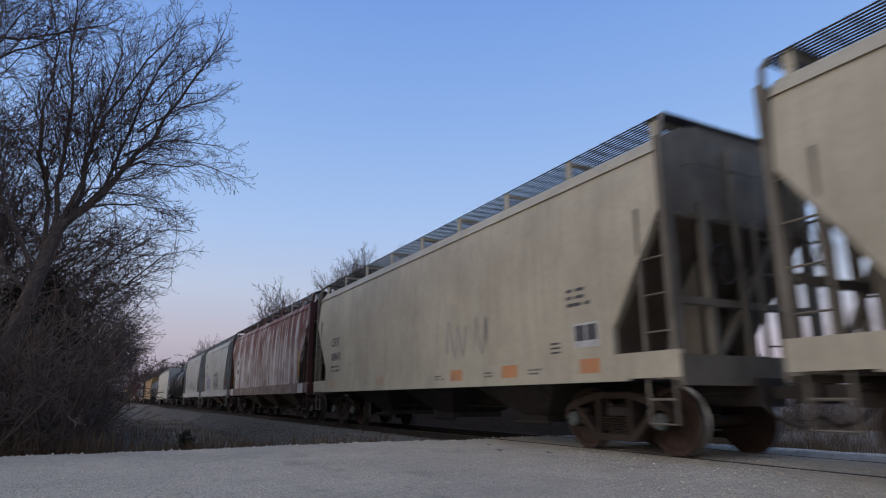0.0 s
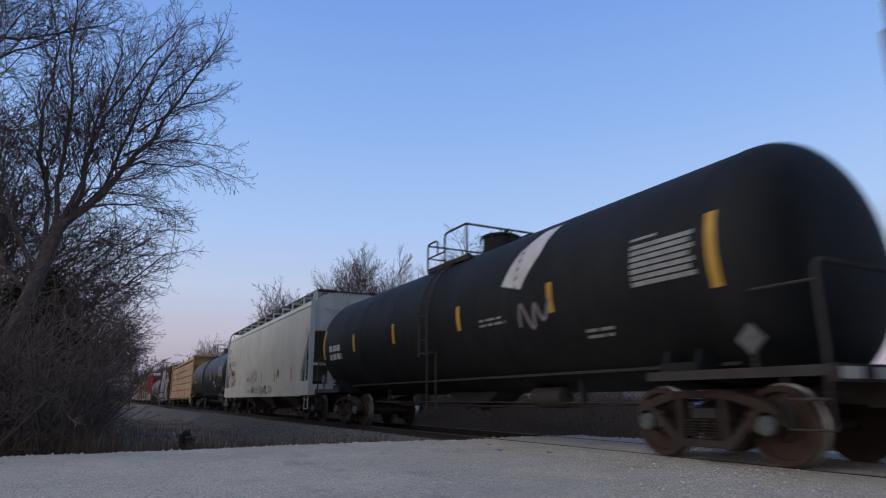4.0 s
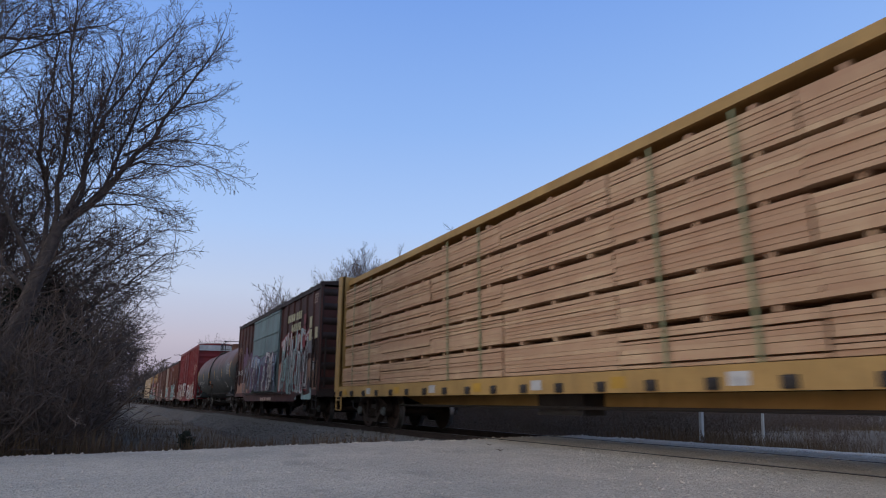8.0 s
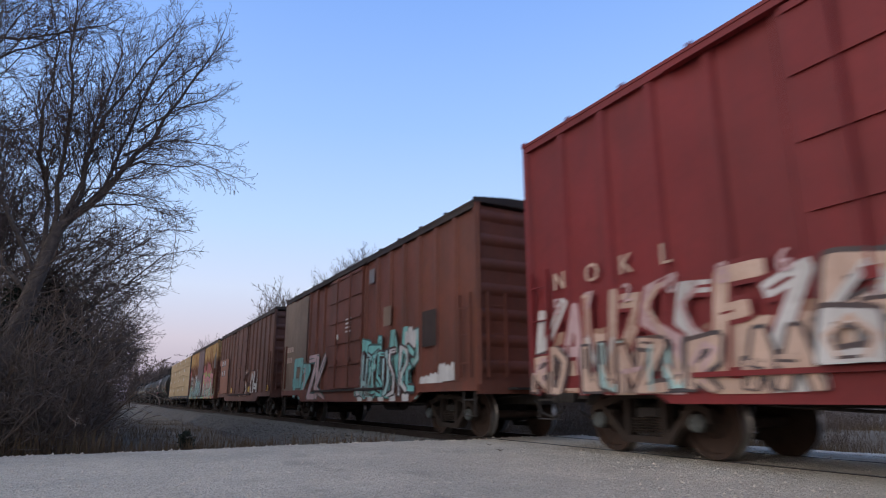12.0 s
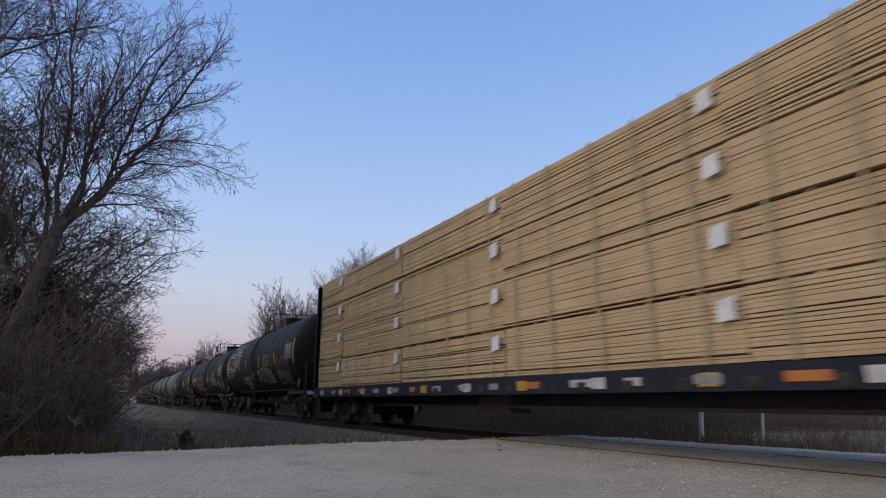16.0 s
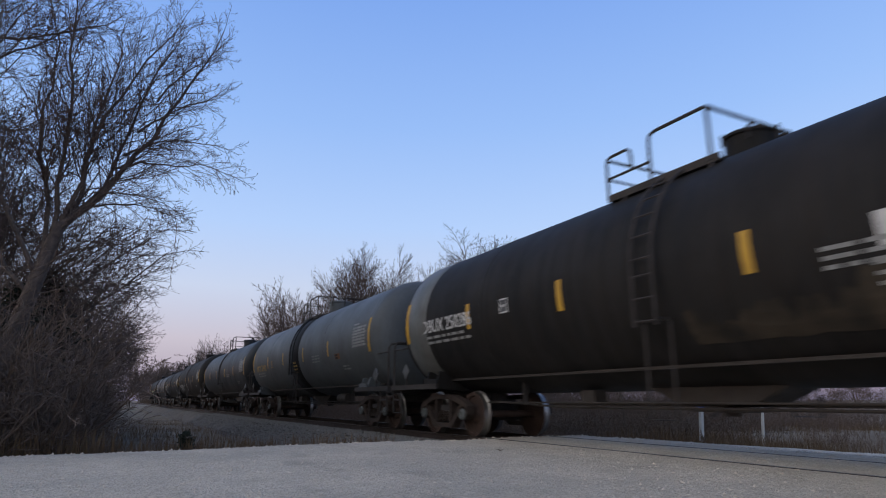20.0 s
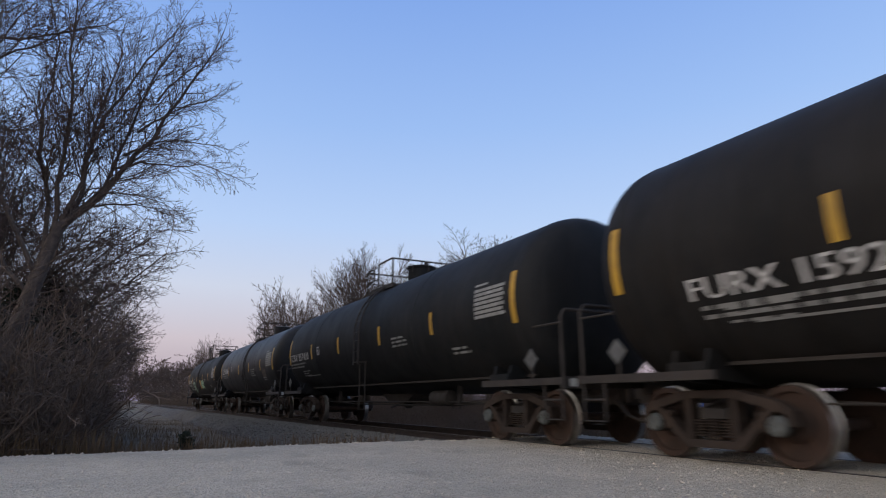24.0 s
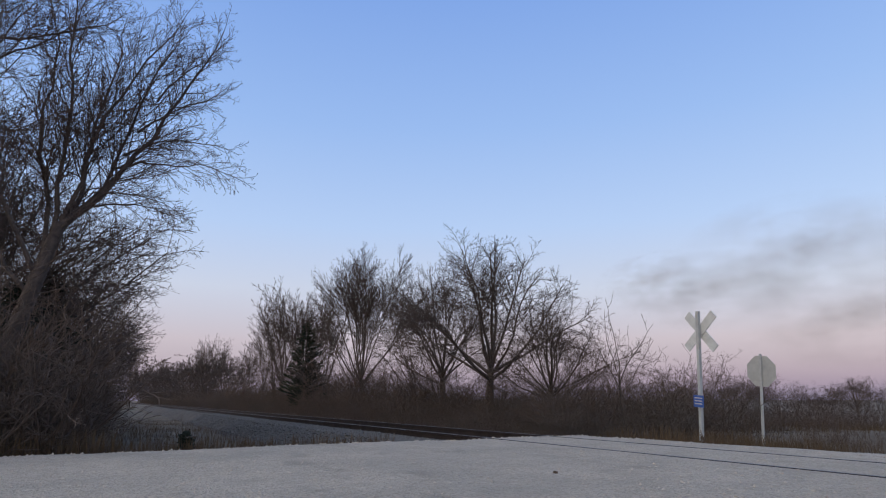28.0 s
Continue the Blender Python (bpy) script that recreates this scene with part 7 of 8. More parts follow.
graffiti(o_car, o_put, -5.1, -2.0, 1.5, 2.7, [G_PEACH, G_WHITE, G_TEAL_PALE, G_PEACH_DULL], 7, 125, G_BLACK_SOFT, "white and peach graffiti letters")
cloud(o_car, flat_map(1.63), -1.85, 1.25, 1.08, 1.95, G_BLUE_DULL, 194, 0.010, bumps=8)
graffiti(o_car, flat_map(1.645), -1.85, 1.25, 1.05, 2.35, [G_PEACH, G_TEAL, G_BLUE, G_TEAL_PALE, G_BLUE_DULL], 7, 126, G_BLACK_SOFT, "pale blue and white graffiti across the door")
cloud(o_car, o_put, 6.8, 7.3, 1.3, 2.5, G_LIME, 127, 0.004, bumps=3)
patch(o_car, o_put, 6.65, 7.0, 1.75, 2.1, G_BLACK, "dark_patch", "", 0.014)
cloud(o_car, o_put, 6.3, 7.1, 2.6, 3.9, G_GREY_BROWN, 128, 0.002, bumps=4, jag=0.5)
for xa in (-6.55, -5.8):
    patch(o_car, o_put, xa, xa + 0.58, 1.72, 2.73, G_BLACK, "number_board", "black number board", 0.008)
    stencil_bars(o_car, o_put, xa + 0.08, 2.62, 0.42, 2, WHITE_MARK, 0.24, 0.18, int(-xa * 10), 0.012)
patch(o_car, o_put, -5.75, -5.28, 1.55, 1.86, NEON, "lime_notice", "bright lime notice", 0.014)
stencil_bars(o_car, o_put, -5.7, 1.82, 0.36, 3, G_LIME, 0.03, 0.04, 30, 0.018)
cloud(o_car, o_put, -7.3, -6.5, 2.2, 3.3, G_RED, 129, 0.003, bumps=3, jag=0.5)
cloud(o_car, o_put, 1.4, 5.4, 2.4, 3.4, G_RED, 130, 0.002, bumps=9, jag=0.75)
for xa in (-6.55, -5.2, -1.6, 2.4, 4.3, 6.05):
    patch(o_car, o_put, xa, xa + 0.45, 0.84, 1.04, YELLOW, "yellow_plate", "yellow reflective plate", 0.03)
# tank cars with graffiti
graffiti(q_car, q_put, -7.5, -3.7, 2.5, 3.75, [BLACK_TANK_B], 4, 131, G_SILVER, "silver outlined graffiti letters", 0.2)
tag_scrawl(q_car, q_put, -7.3, -3.7, 2.45, 2.75, G_PINK_PALE, 132, 0.06)
for k, (xa, xb, za, zb, m_) in enumerate(((-4.45, -3.75, 1.45, 2.2, G_GREY), (-1.0, -0.25, 1.65, 2.15, G_GREY), (-2.85, -1.5, 1.2, 1.85, G_GREY), (0.7, 1.9, 1.5, 2.1, G_GREY), (2.0, 3.8, 2.2, 2.7, G_GREY_BROWN), (2.2, 3.6, 1.4, 2.0, G_MINT_DULL), (4.0, 6.4, 1.5, 2.5, G_GREY_BROWN), (4.4, 6.2, 1.3, 1.9, G_PINK_DULL))):
    graffiti(q_car, q_put, xa, xb, za, zb, [m_], max(2, int((xb - xa) / 0.34)), 140 + k, None, "worn sprayed tag", 0.1, 0.1)
loop_tag(r_car, r_put, -3.9, -0.9, 1.3, 2.45, G_PINK_DULL, 6, 151, 0.075, "looping dull pink graffiti letters")
loop_tag(r_car, r_put, -3.8, -1.0, 1.4, 1.95, G_PINK_DULL, 5, 153, 0.05, "looping dull pink graffiti letters")
cloud(r_car, r_put, -4.9, -3.4, 1.35, 2.1, G_GREY_BROWN, 152, 0.002, bumps=5)
patch(r_car, r_put, -1.6, -1.1, 1.75, 2.05, G_ORANGE, "orange_patch", "orange sprayed patch", 0.012)
for k, (xa, xb, za, zb) in enumerate(((1.0, 1.7, 1.95, 2.3), (1.75, 2.1, 1.55, 1.85), (2.9, 3.5, 1.75, 2.3), (3.6, 4.3, 1.7, 2.45), (4.4, 5.4, 1.7, 2.1))):
    graffiti(r_car, r_put, xa, xb, za, zb, [G_GREY], 2, 160 + k, None, "worn white sprayed tag", 0.1)
graffiti(r_car, r_put, 7.4, 7.95, 1.55, 2.0, [G_MAGENTA], 3, 166, None, "magenta sprayed tag")
patch(r_car, r_put, 6.1, 6.55, 1.55, 1.95, WHITE_MARK, "load_stencil")
patch(r_car, r_put, 6.2, 6.45, 1.65, 1.85, DARK_MARK, "load_stencil_field", "", 0.010)
for xa, xb, za, zb in ((2.75, 3.25, 2.1, 2.45), (5.9, 6.3, 1.55, 1.95)):
    patch(s_car, s_put, xa, xb, za, zb, WHITE_MARK, "notice_plate", "white notice plate")
patch(s_car, s_put, 5.98, 6.22, 1.63, 1.87, DARK_MARK, "load_stencil_field", "", 0.010)
DUST = surface("splashed_tan_dust", (0.060, 0.048, 0.034), (0.020, 0.018, 0.016), 1.6, 0.9, grime=0.5, grime_col=(0.016, 0.015, 0.014), spec=0.1)
cloud(s_car, s_put, 0.35, 3.1, 1.3, 1.95, DUST, 173, 0.004, "dust_splash", "tan dust splashed over the lower shell", 12, 0.8)
stencil_bars(s_car, s_put, 2.65, 2.0, 0.6, 3, DULL_MARK, 0.04, 0.06, 33)
cloud(w_car, w_put, -1.3, -0.75, 1.55, 2.2, G_GREY, 171, 0.004, bumps=5, jag=0.7)
tag_scrawl(w_car, w_put, 1.65, 2.6, 1.6, 2.2, G_GREY_BROWN, 172, 0.08)
graffiti(t_car, t_put, -4.5, -3.1, 1.5, 2.15, [G_MINT_DULL], 3, 181, None, "mint green sprayed tag", 0.2)
graffiti(t_car, t_put, -3.9, -3.2, 1.25, 1.55, [G_MINT_DULL], 3, 184, None, "mint green sprayed tag", 0.2)
graffiti(t_car, t_put, 0.5, 1.9, 1.6, 2.2, [G_MINT], 4, 182, None, "mint green sprayed tag", 0.2)
tag_scrawl(t_car, t_put, 0.55, 1.75, 1.62, 2.1, G_MINT_DULL, 185, 0.06)
patch(t_car, t_put, -0.22, 0.3, 1.6, 2.25, YELLOW, "yellow_panel", "yellow notice panel")
patch(t_car, t_put, -0.1, 0.18, 1.75, 2.05, G_PEACH, "panel_field", "", 0.010)
cloud(z_car, z_put, 4.7, 5.4, 1.75, 2.15, G_GREY_BROWN, 183, 0.004, bumps=4, jag=0.6)
for c_, p_ in ((y_car, y_put), (t_car, t_put), (w_car, w_put)):
    patch(c_, p_, -5.9, -4.4, 1.52, 1.555, DULL_MARK, "stencil_line")
    stencil_bars(c_, p_, -6.2, 1.75, 0.9, 3, DULL_MARK, 0.035, 0.05, 77)

# paint that runs down over the sill of the yellow box car
sill_put = flat_map(1.545)
for k, (xa, xb, m_) in enumerate(((-7.2, -5.6, G_TEAL), (-5.5, -3.4, G_MINT_DULL), (-3.3, -1.4, G_TEAL_PALE), (-1.3, 0.4, G_BLUE_DULL), (0.5, 2.2, G_MINT), (2.3, 4.2, G_PINK_PALE), (4.3, 5.4, G_MINT), (5.5, 7.2, G_PINK))):
    cloud(o_car, sill_put, xa, xb, 0.88, 1.09, m_, 300 + k, 0.002, bumps=5, jag=0.3)
# black tags on the cream hopper
for k, (xa, xb, za, zb, w_) in enumerate(((-7.1, -5.6, 1.95, 2.35, 0.05), (-6.9, -5.5, 1.5, 1.85, 0.06), (-7.3, -6.9, 2.3, 2.6, 0.05), (-8.0, -7.5, 2.4, 2.9, 0.05), (-7.75, -7.35, 1.9, 2.3, 0.06), (-6.3, -5.4, 1.7, 2.0, 0.04))):
    tag_scrawl(g_car, g_put, xa, xb, za, zb, G_BLACK, 320 + k, w_, "black sprayed tag")

# small loose strokes over the large letters
for c_, p_, xa, xb, za, zb, cols_, n_, sd in ((o_car, o_put, -6.9, -2.0, 1.0, 1.5, (G_TEAL, G_TEAL_PALE, G_BLUE), 14, 401), (o_car, flat_map(1.66), -1.8, 1.2, 1.1, 1.6, (G_TEAL, G_BLUE, G_TEAL_PALE), 9, 402), (o_car, o_put, 1.4, 7.0, 1.0, 1.5, (G_PINK_PALE, G_MINT, G_TEAL_PALE), 11, 403),
                                           (l_car, l_put, -7.2, -2.6, 0.86, 1.5, (G_PINK_PALE, G_TEAL_PALE, G_PEACH), 12, 404), (l_car, flat_map(1.66), -2.4, 1.2, 1.1, 1.6, (G_WHITE, G_PEACH), 8, 405), (l_car, l_put, 1.4, 6.3, 0.86, 1.5, (G_PINK_PALE, G_PEACH, G_WHITE), 12, 406),
                                           (j_car, j_put, 2.4, 6.4, 1.0, 2.6, (G_WHITE, G_TEAL_PALE, G_RED), 12, 407), (j_car, flat_map(1.66), -3.1, 1.9, 1.15, 2.3, (G_BLUE, G_WHITE, G_PURPLE), 14, 408), (m_car, m_put, 1.1, 4.8, 0.85, 2.0, (G_TEAL, G_TEAL_PALE, G_WHITE), 10, 409)):
    lifted = (lambda put_: (lambda x_, z_, up_: put_(x_, z_, up_ + 0.028)))(p_)
    graffiti(c_, lifted, xa, xb, za, zb, list(cols_), n_, sd, G_BLACK_SOFT, "small loose sprayed strokes", 0.1, 0.25)
# dark dust marks and a few plates along the sill of the navy lumber car
for k in range(18):
    patch(p_car, flat_map(1.452), -10.2 + k * 1.16, -9.9 + k * 1.16 + 0.1 * (k % 3), 0.93, 1.04, (G_GREY_PALE, DULL_MARK, G_ORANGE, G_GREY_PALE)[k % 4], "sill_plate", "", 0.006)


# ---- bare trees and thickets ----
def bark(name, a, b):
    return surface(name, a, b, 6, 0.9, 0, 0.5, 40)


BARK = bark("grey_brown_bark", (0.105, 0.079, 0.064), (0.062, 0.048, 0.041))
TWIG = bark("twig_bark", (0.125, 0.085, 0.072), (0.08, 0.055, 0.048))
TWIG_DARK = bark("dark_twig_bark", (0.088, 0.062, 0.050), (0.055, 0.040, 0.033))
TWIG_PALE = bark("pale_twig_bark", (0.105, 0.080, 0.060), (0.07, 0.055, 0.043))
BRUSH = bark("brush_bark", (0.125, 0.088, 0.066), (0.078, 0.056, 0.044))
CEDAR = surface("dark_cedar_foliage", (0.022, 0.028, 0.018), (0.035, 0.038, 0.022), 6, 0.9)


def bough(rng, a, b, p, d, length, r, level, depth, up=0.1, gap=0.16, open_=(0.5, 0.9), ratio=0.5, fine=0.004, wander=0.10, split=2, bare=0.18):
    """One branch, bending towards the light, with side branches spaced evenly round it from bare onwards; the first levels go to the limbs' mesh, the rest to the twigs'."""
    n = (7, 5, 3, 2, 2)[min(level, 4)] if level < depth else 2
    d, q = Vector(d).normalized(), Vector(p)
    pts, rs = [q.copy()], [r]
    tip = max(fine, r * 0.22)
    for i in range(n):
        d = (d + Vector((rng.gauss(0, wander), rng.gauss(0, wander), rng.gauss(0, wander) + up))).normalized()
        q = q + d * (length / n)
        pts.append(q.copy())
        rs.append(r + (tip - r) * ((i + 1) / n) ** 0.8)
    (a if level < split else b).tube(pts, rs, 6 if level == 0 else (4 if level < split else 3), caps=False)
    if level >= depth:
        return
    count = max(2, int(length * (1 - bare) / (gap * (1.0 if level else 1.6))))
    turn = rng.uniform(0, 6.283)
    for k in range(count):
        t = bare + (0.99 - bare) * (k + rng.uniform(0.1, 0.9)) / count
        i = min(int(t * n), n - 1)
        at = pts[i].lerp(pts[i + 1], t * n - i)
        axis = (pts[i + 1] - pts[i]).normalized()
        turn += 2.4 + rng.gauss(0, 0.5)
        e1 = axis.cross(Vector((0.31, 0.17, 0.93)) if abs(axis.z) < 0.95 else Vector((1, 0, 0))).normalized()
        side = e1 * math.cos(turn) + axis.cross(e1) * math.sin(turn)
        ang = rng.uniform(*open_)
        long_ = length * ratio * (1.12 - 0.72 * t) * min(1.0, 0.62 + 1.2 * t) * rng.uniform(0.6, 1.15)
        bough(rng, a, b, at, axis * math.cos(ang) + side * math.sin(ang), long_, max(min(rs[i] * 0.55, r * 0.5), fine), level + 1, depth, up, gap * (0.72 if level else 0.95), open_, ratio, fine, wander * 1.08, split, 0.15)


def crown_tree(name, label, height, limbs, seed, lean=(5, 60), base=0.2, r=0.12, up=0.07, gap=0.30, fine=0.006, ratio=0.46, droop=0.35, depth=3, twig=None, group="trees beside the track", stems=1, wander=0.085, open_=(0.5, 0.95)):
    """A bare tree: a trunk, limbs that leave it at angles between the two of lean, and a rounded crown of fine twigs. droop: how much shorter the low limbs are."""
    rng = random.Random(seed)
    tree = tagged(new(name), label, "tree", group)
    a, b = Geo(), Geo()
    fork = height * base
    for s_ in range(stems):
        ox, oy = (rng.uniform(-0.35, 0.35), rng.uniform(-0.35, 0.35)) if stems > 1 else (0, 0)
        a.tube([(ox, oy, -0.4), (ox * 1.2 + 0.06, oy, fork * 0.5), (ox * 1.6, oy * 1.4 + 0.05, fork), (ox * 2, oy * 1.6, fork * 1.35)], [r * 1.45, r * 1.2, r * 1.05, r * 0.8], 8, caps=False)
        for k in range(limbs):
            u = (k + 0.5) / limbs
            tilt = radians(lean[0] + (lean[1] - lean[0]) * u ** 0.8)
            az = 2.39996 * k + rng.uniform(-0.3, 0.3) + s_ * 1.1
            z = fork * (1.32 - 0.42 * u)
            span = (height - z) * (1.0 - droop * u) * rng.uniform(0.9, 1.02)
            bough(rng, a, b, (ox * 1.6, oy * 1.4, z), (math.sin(tilt) * math.cos(az), math.sin(tilt) * math.sin(az), math.cos(tilt)), span, r * rng.uniform(0.42, 0.62), 0, depth, up, gap, open_, ratio, fine, wander, 2, 0.40)
    part("trunk", a, BARK, tree)
    part("crown", b, twig or TWIG, tree)
    return tree


def shrub(name, label, height, seed, stems=22, gap=0.16, twig=None, spread=0.75, fine=0.0045, up=0.03, ratio=0.52):
    """Many arching stems out of one spread base, with side twigs."""
    rng = random.Random(seed)
    bush = tagged(new(name), label, "shrub", "thicket beside the track")
    a, b = Geo(), Geo()
    for k in range(stems):
        t = 2.39996 * k
        rr = 0.85 * math.sqrt((k + 0.5) / stems)
        lean = spread * rng.uniform(0.1, 1.0)
        bough(rng, a, b, (rr * math.cos(t), rr * math.sin(t), -0.15), (math.cos(t) * lean, math.sin(t) * lean, 1), height * rng.uniform(0.55, 1.0), 0.013 * rng.uniform(0.7, 1.3), 1, 3, up, gap, (0.45, 1.1), ratio, fine, 0.2, 2, 0.12)
    part("trunk", a, twig or BRUSH, bush)
    part("crown", b, twig or BRUSH, bush)
    return bush


def tall(ob):
    """Height of a thing over its base, before it is placed."""
    return max(v.co.z for c in ob.children for v in c.data.vertices)


def stand(ob, x, y, height, turn=0, dz=0.0, wide=1.0):
    k = height / TALL[ob["form"]]
    ob.matrix_basis = Matrix.Translation((x, y, ground_z(x, y) + dz)) @ pose(0, 0, 0, 0, 0, turn) @ Matrix.Diagonal((k * wide, k * wide, k, 1))


TALL = {}


def form(ob):
    ob["form"] = str(len(TALL))
    TALL[ob["form"]] = tall(ob)
    return ob


def again(ob, x, y, height, turn=None, dz=0.0, wide=1.0):
    c = copy_thing(ob, pose(0, 0, 0))
    stand(c, x, y, height, rnd.uniform(0, 360) if turn is None else turn, dz, wide)
    return c


rnd = random.Random(77)


tree_a = form(crown_tree("bare_tree", "tall bare winter tree with upright limbs like a fan", 12.6, 13, 101, (3, 40), 0.17, 0.12, 0.03, 0.185, 0.008, 0.50, 0.20, wander=0.075, open_=(0.36, 0.75), twig=TWIG_DARK))
tree_b = form(crown_tree("bare_tree", "tall narrow bare winter tree", 11.0, 9, 102, (3, 36), 0.2, 0.12, 0.03, 0.28, 0.011, 0.52, 0.22, wander=0.075, open_=(0.36, 0.75), twig=TWIG_DARK))
tree_c = form(crown_tree("bare_tree", "broad bare winter tree with a rounded crown and low spreading limbs", 9.2, 15, 103, (6, 70), 0.24, 0.14, 0.014, 0.16, 0.0058, 0.53, 0.16, wander=0.11, open_=(0.5, 1.0), twig=TWIG_DARK))
tree_d = form(crown_tree("bare_tree", "bare tree in the thicket beside the track", 9.0, 9, 105, (4, 52), 0.18, 0.085, 0.03, 0.27, 0.0055, 0.55, 0.25, wander=0.15))
far_tree = form(crown_tree("bare_tree", "rounded bare tree in the far thicket", 8.0, 8, 106, (6, 75), 0.14, 0.10, 0.03, 0.40, 0.018, 0.58, 0.25, wander=0.11, twig=TWIG_DARK))
sapling = form(crown_tree("sapling", "thin bare sapling at the edge of the brush", 4.6, 6, 104, (3, 42), 0.34, 0.030, 0.03, 0.24, 0.005, 0.48, 0.35, depth=2, twig=TWIG_PALE, wander=0.13))
bush_a = form(shrub("bare_shrub", "tangled bare brush in winter", 2.6, 201))
bush_b = form(shrub("bare_shrub", "dense bare brush in winter", 2.2, 202, stems=24))
bush_c = form(shrub("bare_shrub", "tall bare brush in winter", 4.2, 203, stems=13, gap=0.22, spread=0.5))
bush_p = form(shrub("bare_shrub", "pale brown bare brush in winter", 2.6, 204, stems=20, twig=TWIG_PALE))
stand(bush_p, -14.6, -9.4, 2.4)

# the row of trees beyond the track
stand(tree_a, -45.9, 9.5, 13.7, 20)
stand(tree_b, -71.0, 9.5, 15.2, 40, 0, 1.1)
stand(tree_c, -25.6, 8.5, 9.5, 200, 0, 1.12)
stand(sapling, -15.5, 7.1, 4.9, 70)
stand(tree_d, -21.0, -11.5, 9.6)
stand(far_tree, -112.0, 9.5, 8.6)
for kind, x, y, hgt, wide in ((tree_c, -32.6, 9.6, 9.6, 0.9), (tree_d, -38.5, 10.5, 8.4, 1.0), (tree_c, -21.4, 8.8, 5.6, 1.25), (tree_b, -51.0, 11.0, 10.4, 0.9), (tree_b, -58.5, 10.5, 10.0, 0.9), (tree_a, -65.5, 10.0, 13.2, 0.8),
                              (tree_b, -76.5, 9.8, 12.8, 0.9), (tree_b, -83.0, 10.0, 11.2, 0.9), (tree_b, -94.0, 10.5, 9.5, 1.0), (far_tree, -104.0, 10.0, 8.4, 0.9), (tree_b, -119.0, 9.0, 13.4, 0.9), (tree_b, -127.0, 8.6, 13.4, 0.9), (far_tree, -137.0, 9.0, 10.4, 1.0),
                              (far_tree, -150.0, 8.5, 10.0, 1.2), (far_tree, -162.0, 8.5, 11.0, 1.3), (far_tree, -175.0, 8.0, 12.4, 1.3), (far_tree, -188.0, 7.5, 12.8, 1.3), (far_tree, -202.0, 7.0, 12.6, 1.3), (far_tree, -216.0, 6.5, 12.0, 1.3), (far_tree, -235.0, 6.0, 11.0, 1.3), (far_tree, -255.0, 5.0, 10.0, 1.3), (far_tree, -280.0, 3.5, 9.0, 1.3)):
    again(kind, x, y, hgt * rnd.uniform(0.98, 1.02), None, 0, wide)

for k in range(34):
    x = -118 - 200 * (k / 34) ** 1.2
    again(far_tree, x, line_y(x) + rnd.uniform(7.5, 14.0) - max(0, -x - 180) * 0.03, rnd.uniform(7.5, 10.5) * (1 + max(0, -x - 130) / 300), None, 0, 1.35)

# brush along the far side of the track: low beside the rails, higher towards the far bend
stand(bush_a, -17.0, 6.2, 1.9)
stand(bush_b, -19.0, 6.6, 1.7)
stand(bush_c, -17.4, 8.2, 3.0)
x = -13.6
while x > -240:
    base_y = line_y(x) + 5.4
    for k in range(3):
        kind = rnd.choice((bush_a, bush_b, bush_p))
        again(kind, x + rnd.uniform(-1.0, 1.0), base_y + k * 1.9 + rnd.uniform(-0.5, 0.7), rnd.uniform(1.2, 1.9) * (1 + 0.14 * k) * (1 + max(0, -x - 40) / 95), None, 0, 1.25)
    x -= 1.9 + max(0, -x - 25) * 0.035
for k in range(26):
    x = -16.5 - 80 * (k / 26) ** 1.4
    again(rnd.choice((bush_c, bush_c, bush_b)), x, line_y(x) + rnd.uniform(6.6, 10.5), rnd.uniform(2.0, 3.2) * (1 + max(0, -x - 30) / 60), None, 0, 1.2)
for k in range(18):
    x = -19 - 58 * (k / 18) ** 1.2
    again(tree_d, x, line_y(x) + rnd.uniform(7.6, 10.5), rnd.uniform(3.2, 4.8) * (1 + max(0, -x - 25) / 60), None, 0, 1.15)

# cedar
def cedar_tree(height, seed, label="dark evergreen cedar among the bare trees"):
    rng = random.Random(seed)
    tree = tagged(new("cedar"), label, "tree")
    g = Geo()
    g.tube([(0, 0, -0.1), (0.02, 0, height * 0.5), (0, 0.02, height * 0.97)], [height * 0.016, height * 0.01, 0.01], 6)
    part("trunk", g, BARK, tree)
    g = Geo()
    for k in range(int(420 * min(1, height / 5))):
        z = height * rng.uniform(0.08, 1.0)
        w = (1 - z / height) ** 0.55 * height * 0.21 * rng.uniform(0.35, 1.25) + 0.08
        t = rng.uniform(0, 6.283)
        p = Vector((0, 0, z))
        q = Vector((math.cos(t) * w, math.sin(t) * w, z + w * rng.uniform(0.1, 0.5)))
        side = Vector((-math.sin(t), math.cos(t), 0))
        for m in range(4):
            a = p.lerp(q, 0.35 + 0.2 * m)
            b = a + (q - p) * 0.28 + side * rng.uniform(-0.3, 0.3) * w * 0.6 + Vector((0, 0, rng.uniform(-0.05, 0.16)))
            g.tube([a, a.lerp(b, 0.5), b], [0.05, 0.06, 0.008], 3, caps=False)
    part("crown", g, CEDAR, tree)
    return tree


cedar = form(cedar_tree(7.6, 301))
stand(cedar, -55.0, 7.6, 8.1)
small_cedar = form(cedar_tree(2.2, 302, "small dark cedar seedling in the ditch grass"))
stand(small_cedar, -15.3, -6.05, 0.78, 0, 0, 1.5)

